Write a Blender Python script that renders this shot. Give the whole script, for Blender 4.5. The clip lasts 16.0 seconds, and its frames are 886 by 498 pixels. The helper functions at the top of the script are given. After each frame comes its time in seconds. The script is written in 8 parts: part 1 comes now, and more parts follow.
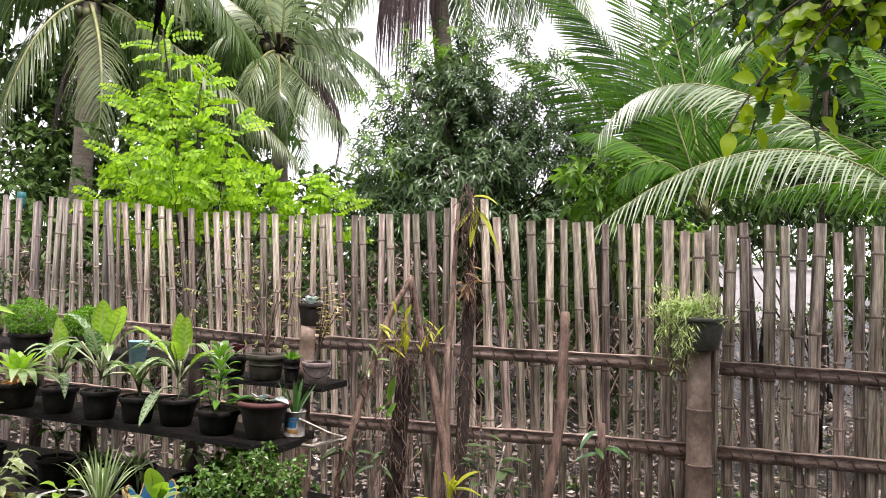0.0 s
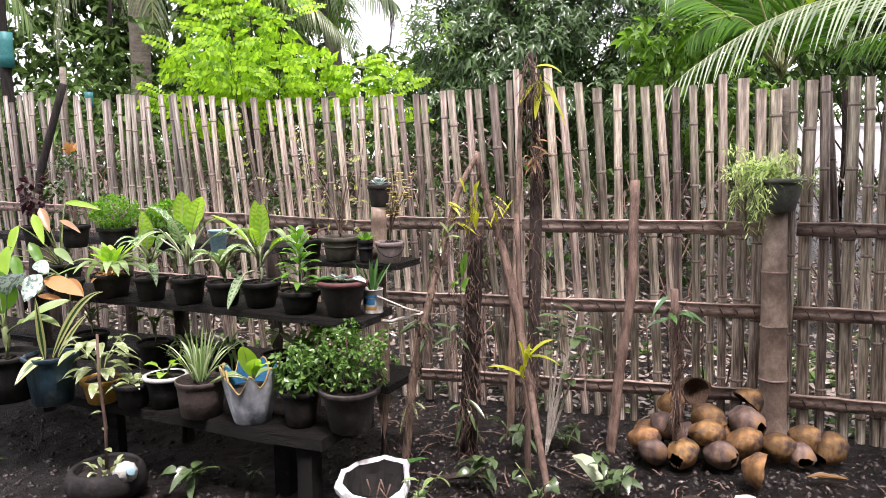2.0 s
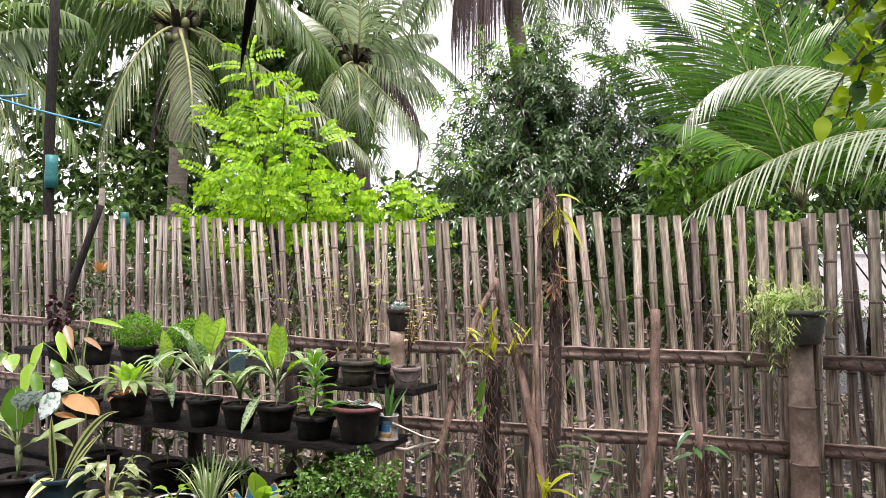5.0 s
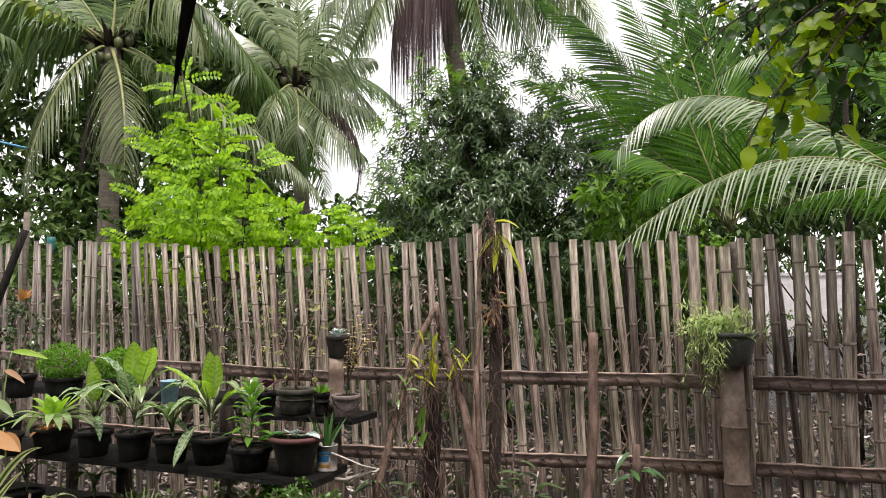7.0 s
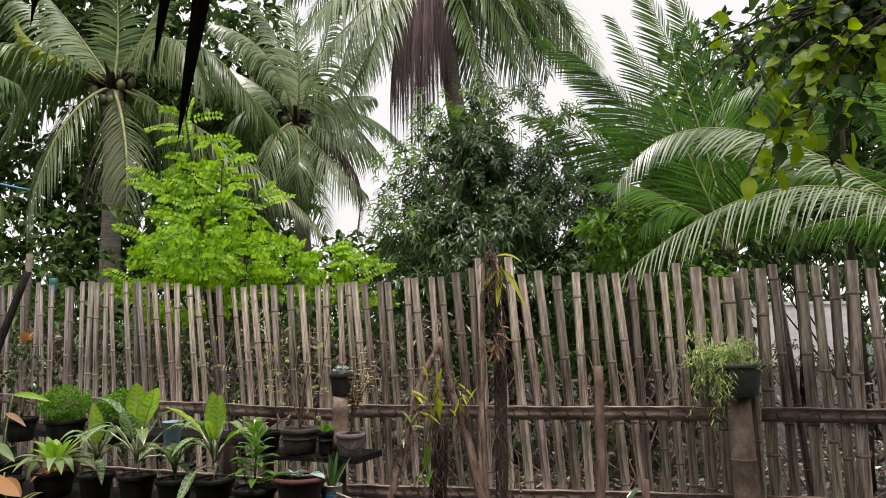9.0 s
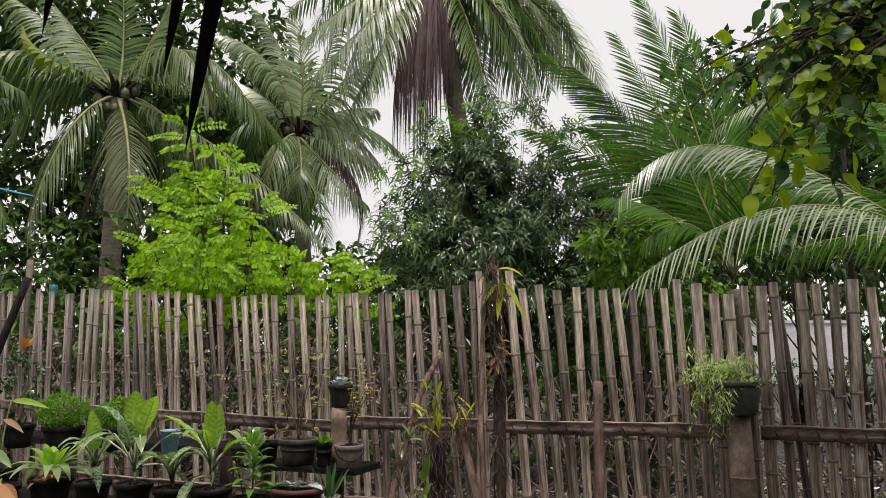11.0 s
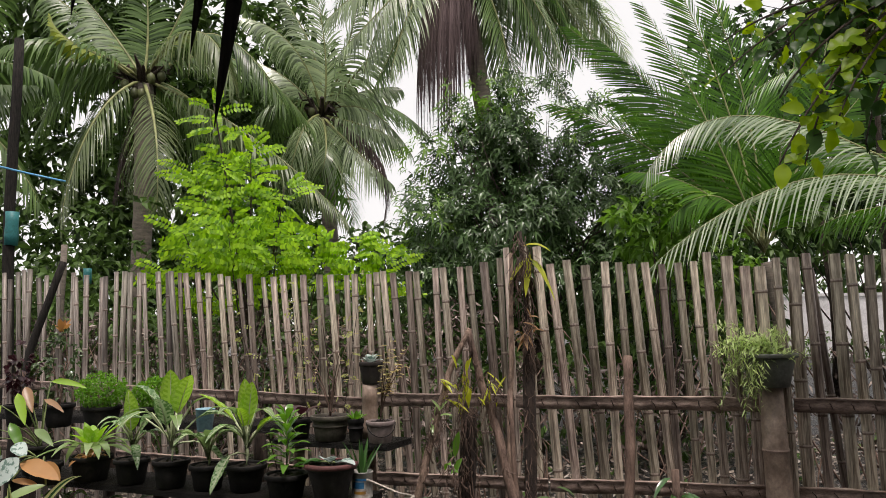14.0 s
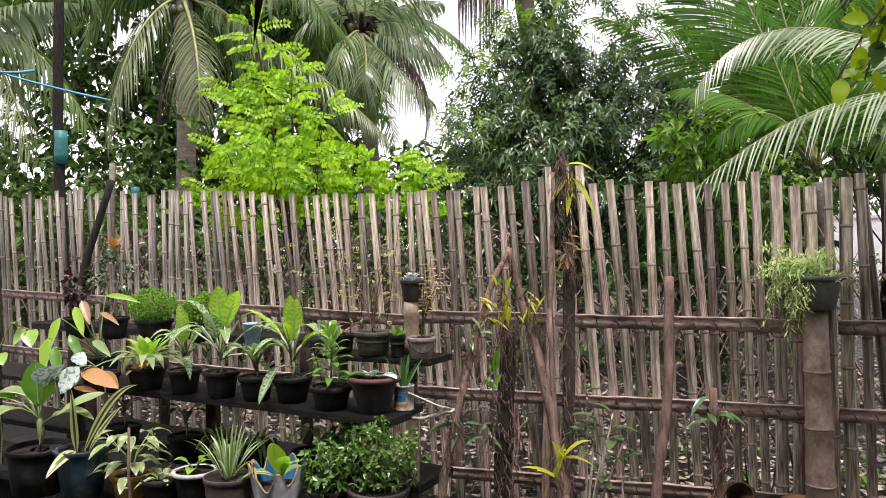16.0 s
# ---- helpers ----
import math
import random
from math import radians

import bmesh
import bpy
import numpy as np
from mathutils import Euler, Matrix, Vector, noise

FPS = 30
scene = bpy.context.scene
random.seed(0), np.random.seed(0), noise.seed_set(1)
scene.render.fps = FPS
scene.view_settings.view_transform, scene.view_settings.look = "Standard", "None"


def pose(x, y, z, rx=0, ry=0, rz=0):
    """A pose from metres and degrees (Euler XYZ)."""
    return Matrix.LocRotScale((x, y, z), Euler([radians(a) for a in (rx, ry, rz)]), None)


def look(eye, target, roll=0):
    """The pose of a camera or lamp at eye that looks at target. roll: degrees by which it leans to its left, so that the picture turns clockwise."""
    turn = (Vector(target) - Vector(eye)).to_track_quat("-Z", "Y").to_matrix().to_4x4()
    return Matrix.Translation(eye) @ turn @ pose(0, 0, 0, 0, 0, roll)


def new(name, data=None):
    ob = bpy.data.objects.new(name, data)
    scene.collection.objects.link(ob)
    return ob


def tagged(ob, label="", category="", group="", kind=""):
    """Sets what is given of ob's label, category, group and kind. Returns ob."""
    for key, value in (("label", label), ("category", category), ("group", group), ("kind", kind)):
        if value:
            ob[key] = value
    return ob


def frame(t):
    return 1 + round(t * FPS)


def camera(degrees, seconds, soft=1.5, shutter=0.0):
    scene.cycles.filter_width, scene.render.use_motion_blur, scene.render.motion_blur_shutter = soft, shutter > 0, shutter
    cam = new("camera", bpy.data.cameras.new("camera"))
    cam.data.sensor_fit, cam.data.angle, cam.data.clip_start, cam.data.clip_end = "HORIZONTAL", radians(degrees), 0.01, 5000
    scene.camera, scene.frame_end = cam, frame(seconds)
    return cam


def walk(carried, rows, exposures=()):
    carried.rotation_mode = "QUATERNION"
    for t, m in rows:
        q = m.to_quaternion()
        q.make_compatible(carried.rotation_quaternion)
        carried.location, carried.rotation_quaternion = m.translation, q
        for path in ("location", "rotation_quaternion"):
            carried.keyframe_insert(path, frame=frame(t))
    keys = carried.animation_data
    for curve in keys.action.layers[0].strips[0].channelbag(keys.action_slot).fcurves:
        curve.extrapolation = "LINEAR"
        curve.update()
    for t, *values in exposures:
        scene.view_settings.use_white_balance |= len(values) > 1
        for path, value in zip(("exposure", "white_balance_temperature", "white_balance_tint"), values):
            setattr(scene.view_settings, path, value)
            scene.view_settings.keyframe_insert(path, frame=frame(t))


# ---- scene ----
# ---------------------------------------------------------------- camera
EYE = Vector((0.0, 0.0, 1.5))
cam = camera(61.43, 16.0, soft=0.4)
# seconds, the hand's drift in metres, yaw to the left, pitch up, roll, in degrees
TURNS = [
    (0, 0.016, 0.005, -0.007, -4.77, 2.304, 2.467), (0.5, 0.015, 0.026, -0.029, -8.528, 1.716, 2.977), (1, 0.006, 0.025, -0.028, -8.26, 0.263, 2.719),
    (1.5, -0.015, 0.021, -0.067, -7.072, -2.585, 1.096), (1.8, -0.014, 0.009, -0.041, -2.158, -7.549, -0.511), (2, -0.014, 0.002, -0.023, -0.206, -6.999, -0.711),
    (2.3, -0.002, 0.012, -0.013, -0.69, -7.46, -0.654), (2.5, -0.002, 0.007, -0.014, -1.05, -6.103, -0.444), (3, 0.002, 0.003, -0.002, -0.518, -4.323, -0.457),
    (3.2, 0.004, -0.003, -0.002, -0.34, -1.88, -0.25), (3.5, 0.006, -0.013, -0.003, 1.402, -0.144, 0.174), (4, 0.008, -0.016, -0.002, 1.866, 1.372, 0.346), (6.5, 0.018, -0.002, 0.013, -1.149, 2.974, -0.102),
    (7, 0.016, -0.004, 0.016, -2.938, 3.986, -0.164), (7.5, 0.019, -0.001, 0.015, -3.464, 5.246, -0.337), (8, 0.019, -0.007, 0.018, -3.289, 6.979, -1.042),
    (8.5, 0.017, -0.007, 0.014, -3.403, 7.142, -0.839), (9, 0.009, -0.003, 0.019, -2.878, 6.643, -1.086), (11.5, -0.002, -0.01, 0.015, -2.761, 7.76, 0.076),
    (12, -0.005, -0.007, 0.013, -2.474, 7.561, 0.169), (12.5, -0.009, -0.003, 0.011, -2.103, 7.18, -0.167), (13, -0.02, -0.007, 0.013, -0.26, 6.405, 0.094),
    (13.5, -0.011, -0.003, 0.01, -0.908, 6.063, -0.572), (14, -0.005, -0.008, 0.007, -0.87, 6.033, -0.945), (14.5, -0.002, -0.006, 0.006, -0.169, 6.114, -1.458),
    (15, -0.002, -0.007, 0, 2.286, 2.202, -1.574), (15.5, -0.007, -0.003, 0.003, 2.262, 0.689, -0.035), (16, -0.005, -0.006, 0.007, 2.338, -0.118, -0.533),
]


def aim(dx, dy, dz, yaw, pitch, roll):
    eye, a, b = EYE + Vector((dx, dy, dz)), radians(yaw), radians(pitch)
    way = Vector((-math.sin(a) * math.cos(b), math.cos(a) * math.cos(b), math.sin(b)))
    return look(eye, eye + way, roll)


STOPS = [(0.0, 0.57), (0.5, 0.49), (1.0, 0.47), (1.5, 0.67), (2.0, 0.89), (2.5, 0.91), (3.0, 0.91), (3.5, 0.77), (4.0, 0.72), (6.5, 0.28), (7.0, 0.11), (7.5, -0.05), (9.0, -0.27), (11.5, -0.44), (12.5, -0.44), (13.5, -0.41), (14.0, -0.27), (14.5, -0.21), (15.0, 0.07), (15.5, 0.42), (16.0, 0.44)]
walk(cam, [(t, aim(*turn)) for t, *turn in TURNS], [(t, stops, 6680 - 330 * max(0.0, min(1.0, stops)), 19 + 8 * max(0.0, min(1.0, stops))) for t, stops in STOPS])

# ---------------------------------------------------------------- sky and light
SUN_ELEVATION, SUN_ROTATION = radians(67), radians(169)
world = bpy.data.worlds.new("overcast_sky")
scene.world = world
world.use_nodes = True
wn = world.node_tree.nodes
wl = world.node_tree.links
sky = wn.new("ShaderNodeTexSky")
sky.sky_type, sky.sun_disc = "NISHITA", False
sky.sun_elevation, sky.sun_rotation = SUN_ELEVATION, SUN_ROTATION
sky.air_density, sky.dust_density = 1.0, 4.0
dim = wn.new("ShaderNodeMixRGB")
dim.blend_type, dim.inputs[0].default_value = "MULTIPLY", 1.0
dim.inputs[2].default_value = (0.10, 0.10, 0.10, 1)
cloud = wn.new("ShaderNodeMixRGB")
cloud.inputs[0].default_value = 0.9
cloud.inputs[2].default_value = (0.965, 1.0, 0.965, 1)
wl.new(sky.outputs[0], dim.inputs[1])
wl.new(dim.outputs[0], cloud.inputs[1])
wl.new(cloud.outputs[0], wn["Background"].inputs[0])
wn["Background"].inputs[1].default_value = 1.27
sun = new("sun", bpy.data.lights.new("sun", "SUN"))
sun.data.energy, sun.data.angle, sun.data.color = 4.3, radians(16), (1.0, 0.96, 0.90)
sun.matrix_world = look((0.8, -4.0, 12.0), (0.0, 0.0, 0.0))


# ---------------------------------------------------------------- materials
def nodes_of(name):
    m = bpy.data.materials.new(name)
    m.use_nodes = True
    return m, m.node_tree.nodes, m.node_tree.links, m.node_tree.nodes["Principled BSDF"]


def noise_node(n, l, scale, detail=4.0, stretch=(1, 1, 1), rough=0.6):
    tc, mp, t = n.new("ShaderNodeTexCoord"), n.new("ShaderNodeMapping"), n.new("ShaderNodeTexNoise")
    mp.inputs["Scale"].default_value = stretch
    t.inputs["Scale"].default_value, t.inputs["Detail"].default_value, t.inputs["Roughness"].default_value = scale, detail, rough
    l.new(tc.outputs["Object"], mp.inputs[0])
    l.new(mp.outputs[0], t.inputs["Vector"])
    return t


def ramp_node(n, l, source, stops):
    r = n.new("ShaderNodeValToRGB")
    for k, (at, c) in enumerate(stops):
        e = r.color_ramp.elements[k] if k < 2 else r.color_ramp.elements.new(at)
        e.position, e.color = at, (*c, 1)
    l.new(source, r.inputs[0])
    return r


def surface(name, dark, light, scale=8.0, rough=0.75, bump=0.3, stretch=(1, 1, 1), fine=6.0, stain=None, stain_scale=1.5, stain_at=(0.55, 0.7),
            vary=0.25, metal=0.0, spec=0.4, island=False, rough_spread=0.15, depth=0.01, ends=(0.3, 0.7), hue=0.0):
    """A two-scale procedural surface: a coarse and a fine noise, an optional stain, and a brightness that differs from piece to piece."""
    m, n, l, b = nodes_of(name)
    a = noise_node(n, l, scale, 5.0, stretch)
    col = ramp_node(n, l, a.outputs["Fac"], [(ends[0], dark), (ends[1], light)])
    f = noise_node(n, l, scale * fine, 3.0, stretch)
    mix = n.new("ShaderNodeMixRGB")
    mix.blend_type, mix.inputs[0].default_value = "OVERLAY", 0.55
    l.new(col.outputs[0], mix.inputs[1])
    l.new(f.outputs["Fac"], mix.inputs[2])
    out = mix.outputs[0]
    if stain:
        s = noise_node(n, l, stain_scale, 6.0)
        sr = ramp_node(n, l, s.outputs["Fac"], [(stain_at[0], (0, 0, 0)), (stain_at[1], (1, 1, 1))])
        sm = n.new("ShaderNodeMixRGB")
        l.new(sr.outputs[0], sm.inputs[0])
        l.new(out, sm.inputs[1])
        sm.inputs[2].default_value = (*stain, 1)
        out = sm.outputs[0]
    if vary:
        if island:
            rnd = n.new("ShaderNodeNewGeometry").outputs["Random Per Island"]
        else:
            rnd = n.new("ShaderNodeObjectInfo").outputs["Random"]
        mr = n.new("ShaderNodeMapRange")
        mr.inputs["To Min"].default_value, mr.inputs["To Max"].default_value = 1 - vary, 1 + vary
        hs = n.new("ShaderNodeHueSaturation")
        l.new(rnd, mr.inputs["Value"])
        l.new(mr.outputs[0], hs.inputs["Value"])
        l.new(out, hs.inputs["Color"])
        if hue:
            other, mh = n.new("ShaderNodeMath"), n.new("ShaderNodeMapRange")
            other.operation, other.inputs[1].default_value = "MULTIPLY", 7.31
            part_of = n.new("ShaderNodeMath")
            part_of.operation = "FRACT"
            mh.inputs["To Min"].default_value, mh.inputs["To Max"].default_value = 0.5 - hue * 0.3, 0.5 + hue
            l.new(rnd, other.inputs[0])
            l.new(other.outputs[0], part_of.inputs[0])
            l.new(part_of.outputs[0], mh.inputs["Value"])
            l.new(mh.outputs[0], hs.inputs["Hue"])
        out = hs.outputs[0]
    l.new(out, b.inputs["Base Color"])
    rr = n.new("ShaderNodeMapRange")
    rr.inputs["To Min"].default_value, rr.inputs["To Max"].default_value = max(0.03, rough - rough_spread), min(1, rough + rough_spread)
    l.new(f.outputs["Fac"], rr.inputs["Value"])
    l.new(rr.outputs[0], b.inputs["Roughness"])
    b.inputs["Metallic"].default_value = metal
    b.inputs["Specular IOR Level"].default_value = spec
    if bump:
        add = n.new("ShaderNodeMath")
        add.operation = "ADD"
        l.new(a.outputs["Fac"], add.inputs[0])
        l.new(f.outputs["Fac"], add.inputs[1])
        bp = n.new("ShaderNodeBump")
        bp.inputs["Strength"].default_value, bp.inputs["Distance"].default_value = bump, depth
        l.new(add.outputs[0], bp.inputs["Height"])
        l.new(bp.outputs[0], b.inputs["Normal"])
    return m


def foliage(name, dark, light, passing=0.35, rough=0.45, spec=0.4, scale=6.0, tips=None, mottle=None, mottle_scale=60.0):
    """A leaf: its colour differs from leaf to leaf and along the blade, and some light passes through it."""
    m, n, l, b = nodes_of(name)
    isl = n.new("ShaderNodeNewGeometry").outputs["Random Per Island"]
    obr = n.new("ShaderNodeObjectInfo").outputs["Random"]
    t = noise_node(n, l, scale, 4.0)
    add = n.new("ShaderNodeMath")
    add.operation = "ADD"
    l.new(isl, add.inputs[0])
    l.new(t.outputs["Fac"], add.inputs[1])
    add2 = n.new("ShaderNodeMath")
    add2.operation = "MULTIPLY_ADD"
    l.new(obr, add2.inputs[0])
    add2.inputs[1].default_value = 0.35
    l.new(add.outputs[0], add2.inputs[2])
    half = n.new("ShaderNodeMath")
    half.operation = "MULTIPLY"
    half.inputs[1].default_value = 0.45
    l.new(add2.outputs[0], half.inputs[0])
    stops = [(0.15, dark), (0.72, light)]
    if tips:
        stops.append((0.9, tips))
    col = ramp_node(n, l, half.outputs[0], stops)
    out = col.outputs[0]
    if mottle:
        v = noise_node(n, l, mottle_scale, 2.0)
        vr = ramp_node(n, l, v.outputs["Fac"], [(0.5, (0, 0, 0)), (0.6, (1, 1, 1))])
        mm = n.new("ShaderNodeMixRGB")
        l.new(vr.outputs[0], mm.inputs[0])
        l.new(out, mm.inputs[1])
        mm.inputs[2].default_value = (*mottle, 1)
        out = mm.outputs[0]
    l.new(out, b.inputs["Base Color"])
    b.inputs["Roughness"].default_value = rough
    b.inputs["Specular IOR Level"].default_value = spec
    tr, mx = n.new("ShaderNodeBsdfTranslucent"), n.new("ShaderNodeMixShader")
    bright = n.new("ShaderNodeHueSaturation")
    bright.inputs["Value"].default_value, bright.inputs["Saturation"].default_value = 1.5, 1.1
    l.new(out, bright.inputs["Color"])
    l.new(bright.outputs[0], tr.inputs[0])
    mx.inputs[0].default_value = passing
    l.new(b.outputs[0], mx.inputs[1])
    l.new(tr.outputs[0], mx.inputs[2])
    l.new(mx.outputs[0], n["Material Output"].inputs["Surface"])
    return m


M_BAMBOO = surface("weathered_bamboo", (0.080, 0.057, 0.045), (0.59, 0.49, 0.41), 4.0, 0.36, 0.22, (0.55, 0.3, 1.5), stain=(0.085, 0.054, 0.041), stain_scale=3.0, stain_at=(0.50, 0.66), vary=0.50, fine=4.0, ends=(0.33, 0.68), hue=0.035)
# Slats at the far left: greyer and darker than the rest.
M_BAMBOO_GREY = surface("grey_darker_bamboo", (0.065, 0.053, 0.045), (0.46, 0.40, 0.35), 4.0, 0.42, 0.22, (0.55, 0.3, 1.5), stain=(0.07, 0.055, 0.046), stain_scale=3.0, stain_at=(0.48, 0.66), vary=0.45, fine=5.0, ends=(0.33, 0.68), hue=0.03)
M_NODE = surface("bamboo_node_ring", (0.24, 0.19, 0.155), (0.52, 0.44, 0.385), 6.0, 0.6, 0.4, (0.6, 0.6, 1.0), vary=0.3)
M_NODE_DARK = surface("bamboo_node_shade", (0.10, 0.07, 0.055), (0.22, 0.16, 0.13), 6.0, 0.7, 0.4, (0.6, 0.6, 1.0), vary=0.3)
M_RAIL = surface("weathered_bamboo_rail", (0.13, 0.085, 0.068), (0.45, 0.34, 0.285), 9.0, 0.5, 0.35, (0.6, 6, 6), stain=(0.07, 0.05, 0.04), stain_scale=2.5, vary=0.2)
M_POST = surface("brown_bamboo_post", (0.19, 0.132, 0.10), (0.38, 0.29, 0.225), 5.0, 0.5, 0.3, (2, 2, 1.6), stain=(0.11, 0.075, 0.055), stain_scale=6.0, stain_at=(0.52, 0.7), vary=0.1)
M_WOOD = surface("weathered_branch_wood", (0.058, 0.035, 0.026), (0.225, 0.150, 0.114), 9.0, 0.8, 0.6, (4, 4, 0.7), stain=(0.08, 0.055, 0.045), stain_scale=5.0, vary=0.15)
M_CRACKED = surface("cracked_tan_branch", (0.09, 0.058, 0.042), (0.38, 0.265, 0.195), 16.0, 0.75, 0.8, (5, 5, 0.6), stain=(0.05, 0.034, 0.026), stain_scale=7.0, stain_at=(0.55, 0.7), vary=0.1)
M_BARK = surface("dark_fibrous_bark", (0.020, 0.014, 0.011), (0.088, 0.060, 0.045), 14.0, 0.9, 0.9, (5, 5, 0.8), vary=0.15, depth=0.02)
M_PLANK = surface("blackened_wet_planks", (0.003, 0.0026, 0.0024), (0.014, 0.012, 0.010), 9.0, 0.50, 1.0, (0.6, 5, 5), stain=(0.045, 0.038, 0.034), stain_scale=9.0, stain_at=(0.64, 0.78), vary=0.25, rough_spread=0.3, spec=0.16, depth=0.02)
M_SOIL = surface("potting_soil", (0.012, 0.009, 0.007), (0.05, 0.036, 0.028), 60.0, 0.9, 1.0, vary=0.1)
M_PALM = foliage("coconut_leaflet", (0.010, 0.027, 0.008), (0.15, 0.245, 0.075), 0.36, 0.34, 0.4, 1.2, (0.20, 0.26, 0.06))
# Paler copy of the leaflet: glare and highlights are put into its colour.
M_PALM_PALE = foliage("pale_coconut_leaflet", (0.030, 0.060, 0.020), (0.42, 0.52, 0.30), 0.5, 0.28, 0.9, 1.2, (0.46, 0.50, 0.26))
M_PALM_NEAR = foliage("young_coconut_leaflet", (0.004, 0.020, 0.003), (0.095, 0.235, 0.024), 0.45, 0.30, 0.32, 1.2, (0.24, 0.34, 0.06))
M_PALM_OLD = foliage("old_coconut_leaflet", (0.035, 0.058, 0.020), (0.20, 0.26, 0.11), 0.36, 0.42, 0.6, 1.5, (0.26, 0.23, 0.09))
M_PALM_DEAD = foliage("dead_coconut_leaflet", (0.030, 0.020, 0.021), (0.165, 0.118, 0.116), 0.12, 0.75, 0.2, 2.0)
M_RACHIS = surface("coconut_leaf_rib", (0.14, 0.16, 0.06), (0.28, 0.29, 0.12), 5.0, 0.5, 0.15, vary=0.15)
M_MANGO = foliage("mango_leaf", (0.003, 0.011, 0.004), (0.080, 0.145, 0.048), 0.25, 0.24, 0.42, 1.0)
M_MANGO_NEW = foliage("young_mango_leaf", (0.045, 0.115, 0.016), (0.17, 0.31, 0.05), 0.42, 0.35, 0.5, 1.0)
M_BRIGHT = foliage("gliricidia_leaflet", (0.035, 0.14, 0.004), (0.40, 0.64, 0.022), 0.52, 0.4, 0.2, 1.0, (0.56, 0.74, 0.05))
M_BUSH = foliage("background_leaf", (0.008, 0.020, 0.006), (0.095, 0.165, 0.042), 0.3, 0.4, 0.18, 0.6)
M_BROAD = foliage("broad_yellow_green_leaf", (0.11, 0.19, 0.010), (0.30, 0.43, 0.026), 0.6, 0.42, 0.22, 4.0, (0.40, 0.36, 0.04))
# Dark copy of the broad leaf, with the shade in its colour.
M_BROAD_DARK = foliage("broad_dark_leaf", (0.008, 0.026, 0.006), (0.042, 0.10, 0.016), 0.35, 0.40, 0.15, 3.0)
M_TRUNK = surface("palm_trunk_bark", (0.10, 0.085, 0.07), (0.25, 0.21, 0.17), 5.0, 0.85, 0.6, (1, 1, 4), vary=0.1)
# Dry leaf browns; the near-white end carries sky glare in the colour.
M_LITTER = foliage("fallen_leaf", (0.008, 0.0055, 0.004), (0.34, 0.28, 0.23), 0.1, 0.35, 0.7, 3.0, (0.85, 0.80, 0.75))


# ---------------------------------------------------------------- mesh helpers
class Build:
    """Vertices and faces gathered for one mesh."""

    def __init__(self):
        self.v, self.f, self.cuts = [], [], []

    def add(self, verts, faces):
        k = len(self.v)
        self.cuts.append((k, len(self.f)))
        self.v.extend(tuple(p) for p in verts)
        self.f.extend(tuple(i + k for i in q) for q in faces)

    def pieces(self):
        """Each added piece as a mesh of its own."""
        ends = self.cuts[1:] + [(len(self.v), len(self.f))]
        for (v0, f0), (v1, f1) in zip(self.cuts, ends):
            one = Build()
            one.add(self.v[v0:v1], [tuple(i - v0 for i in q) for q in self.f[f0:f1]])
            yield one

    def mesh(self, name, mat, smooth=True):
        me = bpy.data.meshes.new(name)
        me.from_pydata(self.v, [], self.f)
        if smooth:
            me.polygons.foreach_set("use_smooth", [True] * len(me.polygons))
        me.materials.append(mat)
        me.update()
        return me


def thing(name, at=(0, 0, 0), label="", category="", group="", kind="", turn=0.0):
    ob = new(name)
    ob.empty_display_size = 0.1
    ob.matrix_basis = pose(*at, 0, 0, turn)
    return tagged(ob, label, category, group, kind)


LEAF_SETS = {"leaves": "leaf", "old_leaves": "old_leaf", "top_leaves": "top_leaf", "orchid_foliage": "orchid_leaf"}


def part(name, b, mat, parent=None, label="", smooth=True):
    if name in LEAF_SETS and 1 < len(b.cuts) <= 60:
        for one in b.pieces():
            ob = part(LEAF_SETS[name], one, mat, parent, label, smooth)
        return ob
    ob = new(name, b.mesh(name, mat, smooth) if isinstance(b, Build) else b)
    ob.parent = parent
    return tagged(ob, label)


def basis_for(d):
    d = Vector(d).normalized()
    side = d.cross(Vector((0, 0, 1)))
    if side.length < 1e-3:
        side = Vector((1, 0, 0))
    side.normalize()
    return d, side, side.cross(d).normalized()


def tube(b, pts, radii, sides=8, caps=True, rough=0.0, rng=None):
    """A round limb through the points."""
    pts = [Vector(p) for p in pts]
    if isinstance(radii, (int, float)):
        radii = [radii] * len(pts)
    verts, faces, old = [], [], None
    for i, p in enumerate(pts):
        d = (pts[min(i + 1, len(pts) - 1)] - pts[max(i - 1, 0)]).normalized()
        if old is None:
            _, s, u = basis_for(d)
        else:
            s = (old - d * old.dot(d)).normalized()
            u = d.cross(s)
        old = s
        for k in range(sides):
            a = 2 * math.pi * k / sides
            r = radii[i] * (1 + (rng.uniform(-rough, rough) if rng else 0))
            verts.append(p + s * (math.cos(a) * r) + u * (math.sin(a) * r))
    for i in range(len(pts) - 1):
        for k in range(sides):
            j = (k + 1) % sides
            faces.append((i * sides + k, i * sides + j, (i + 1) * sides + j, (i + 1) * sides + k))
    if caps:
        faces.append(tuple(range(sides))[::-1])
        faces.append(tuple((len(pts) - 1) * sides + k for k in range(sides)))
    b.add(verts, faces)


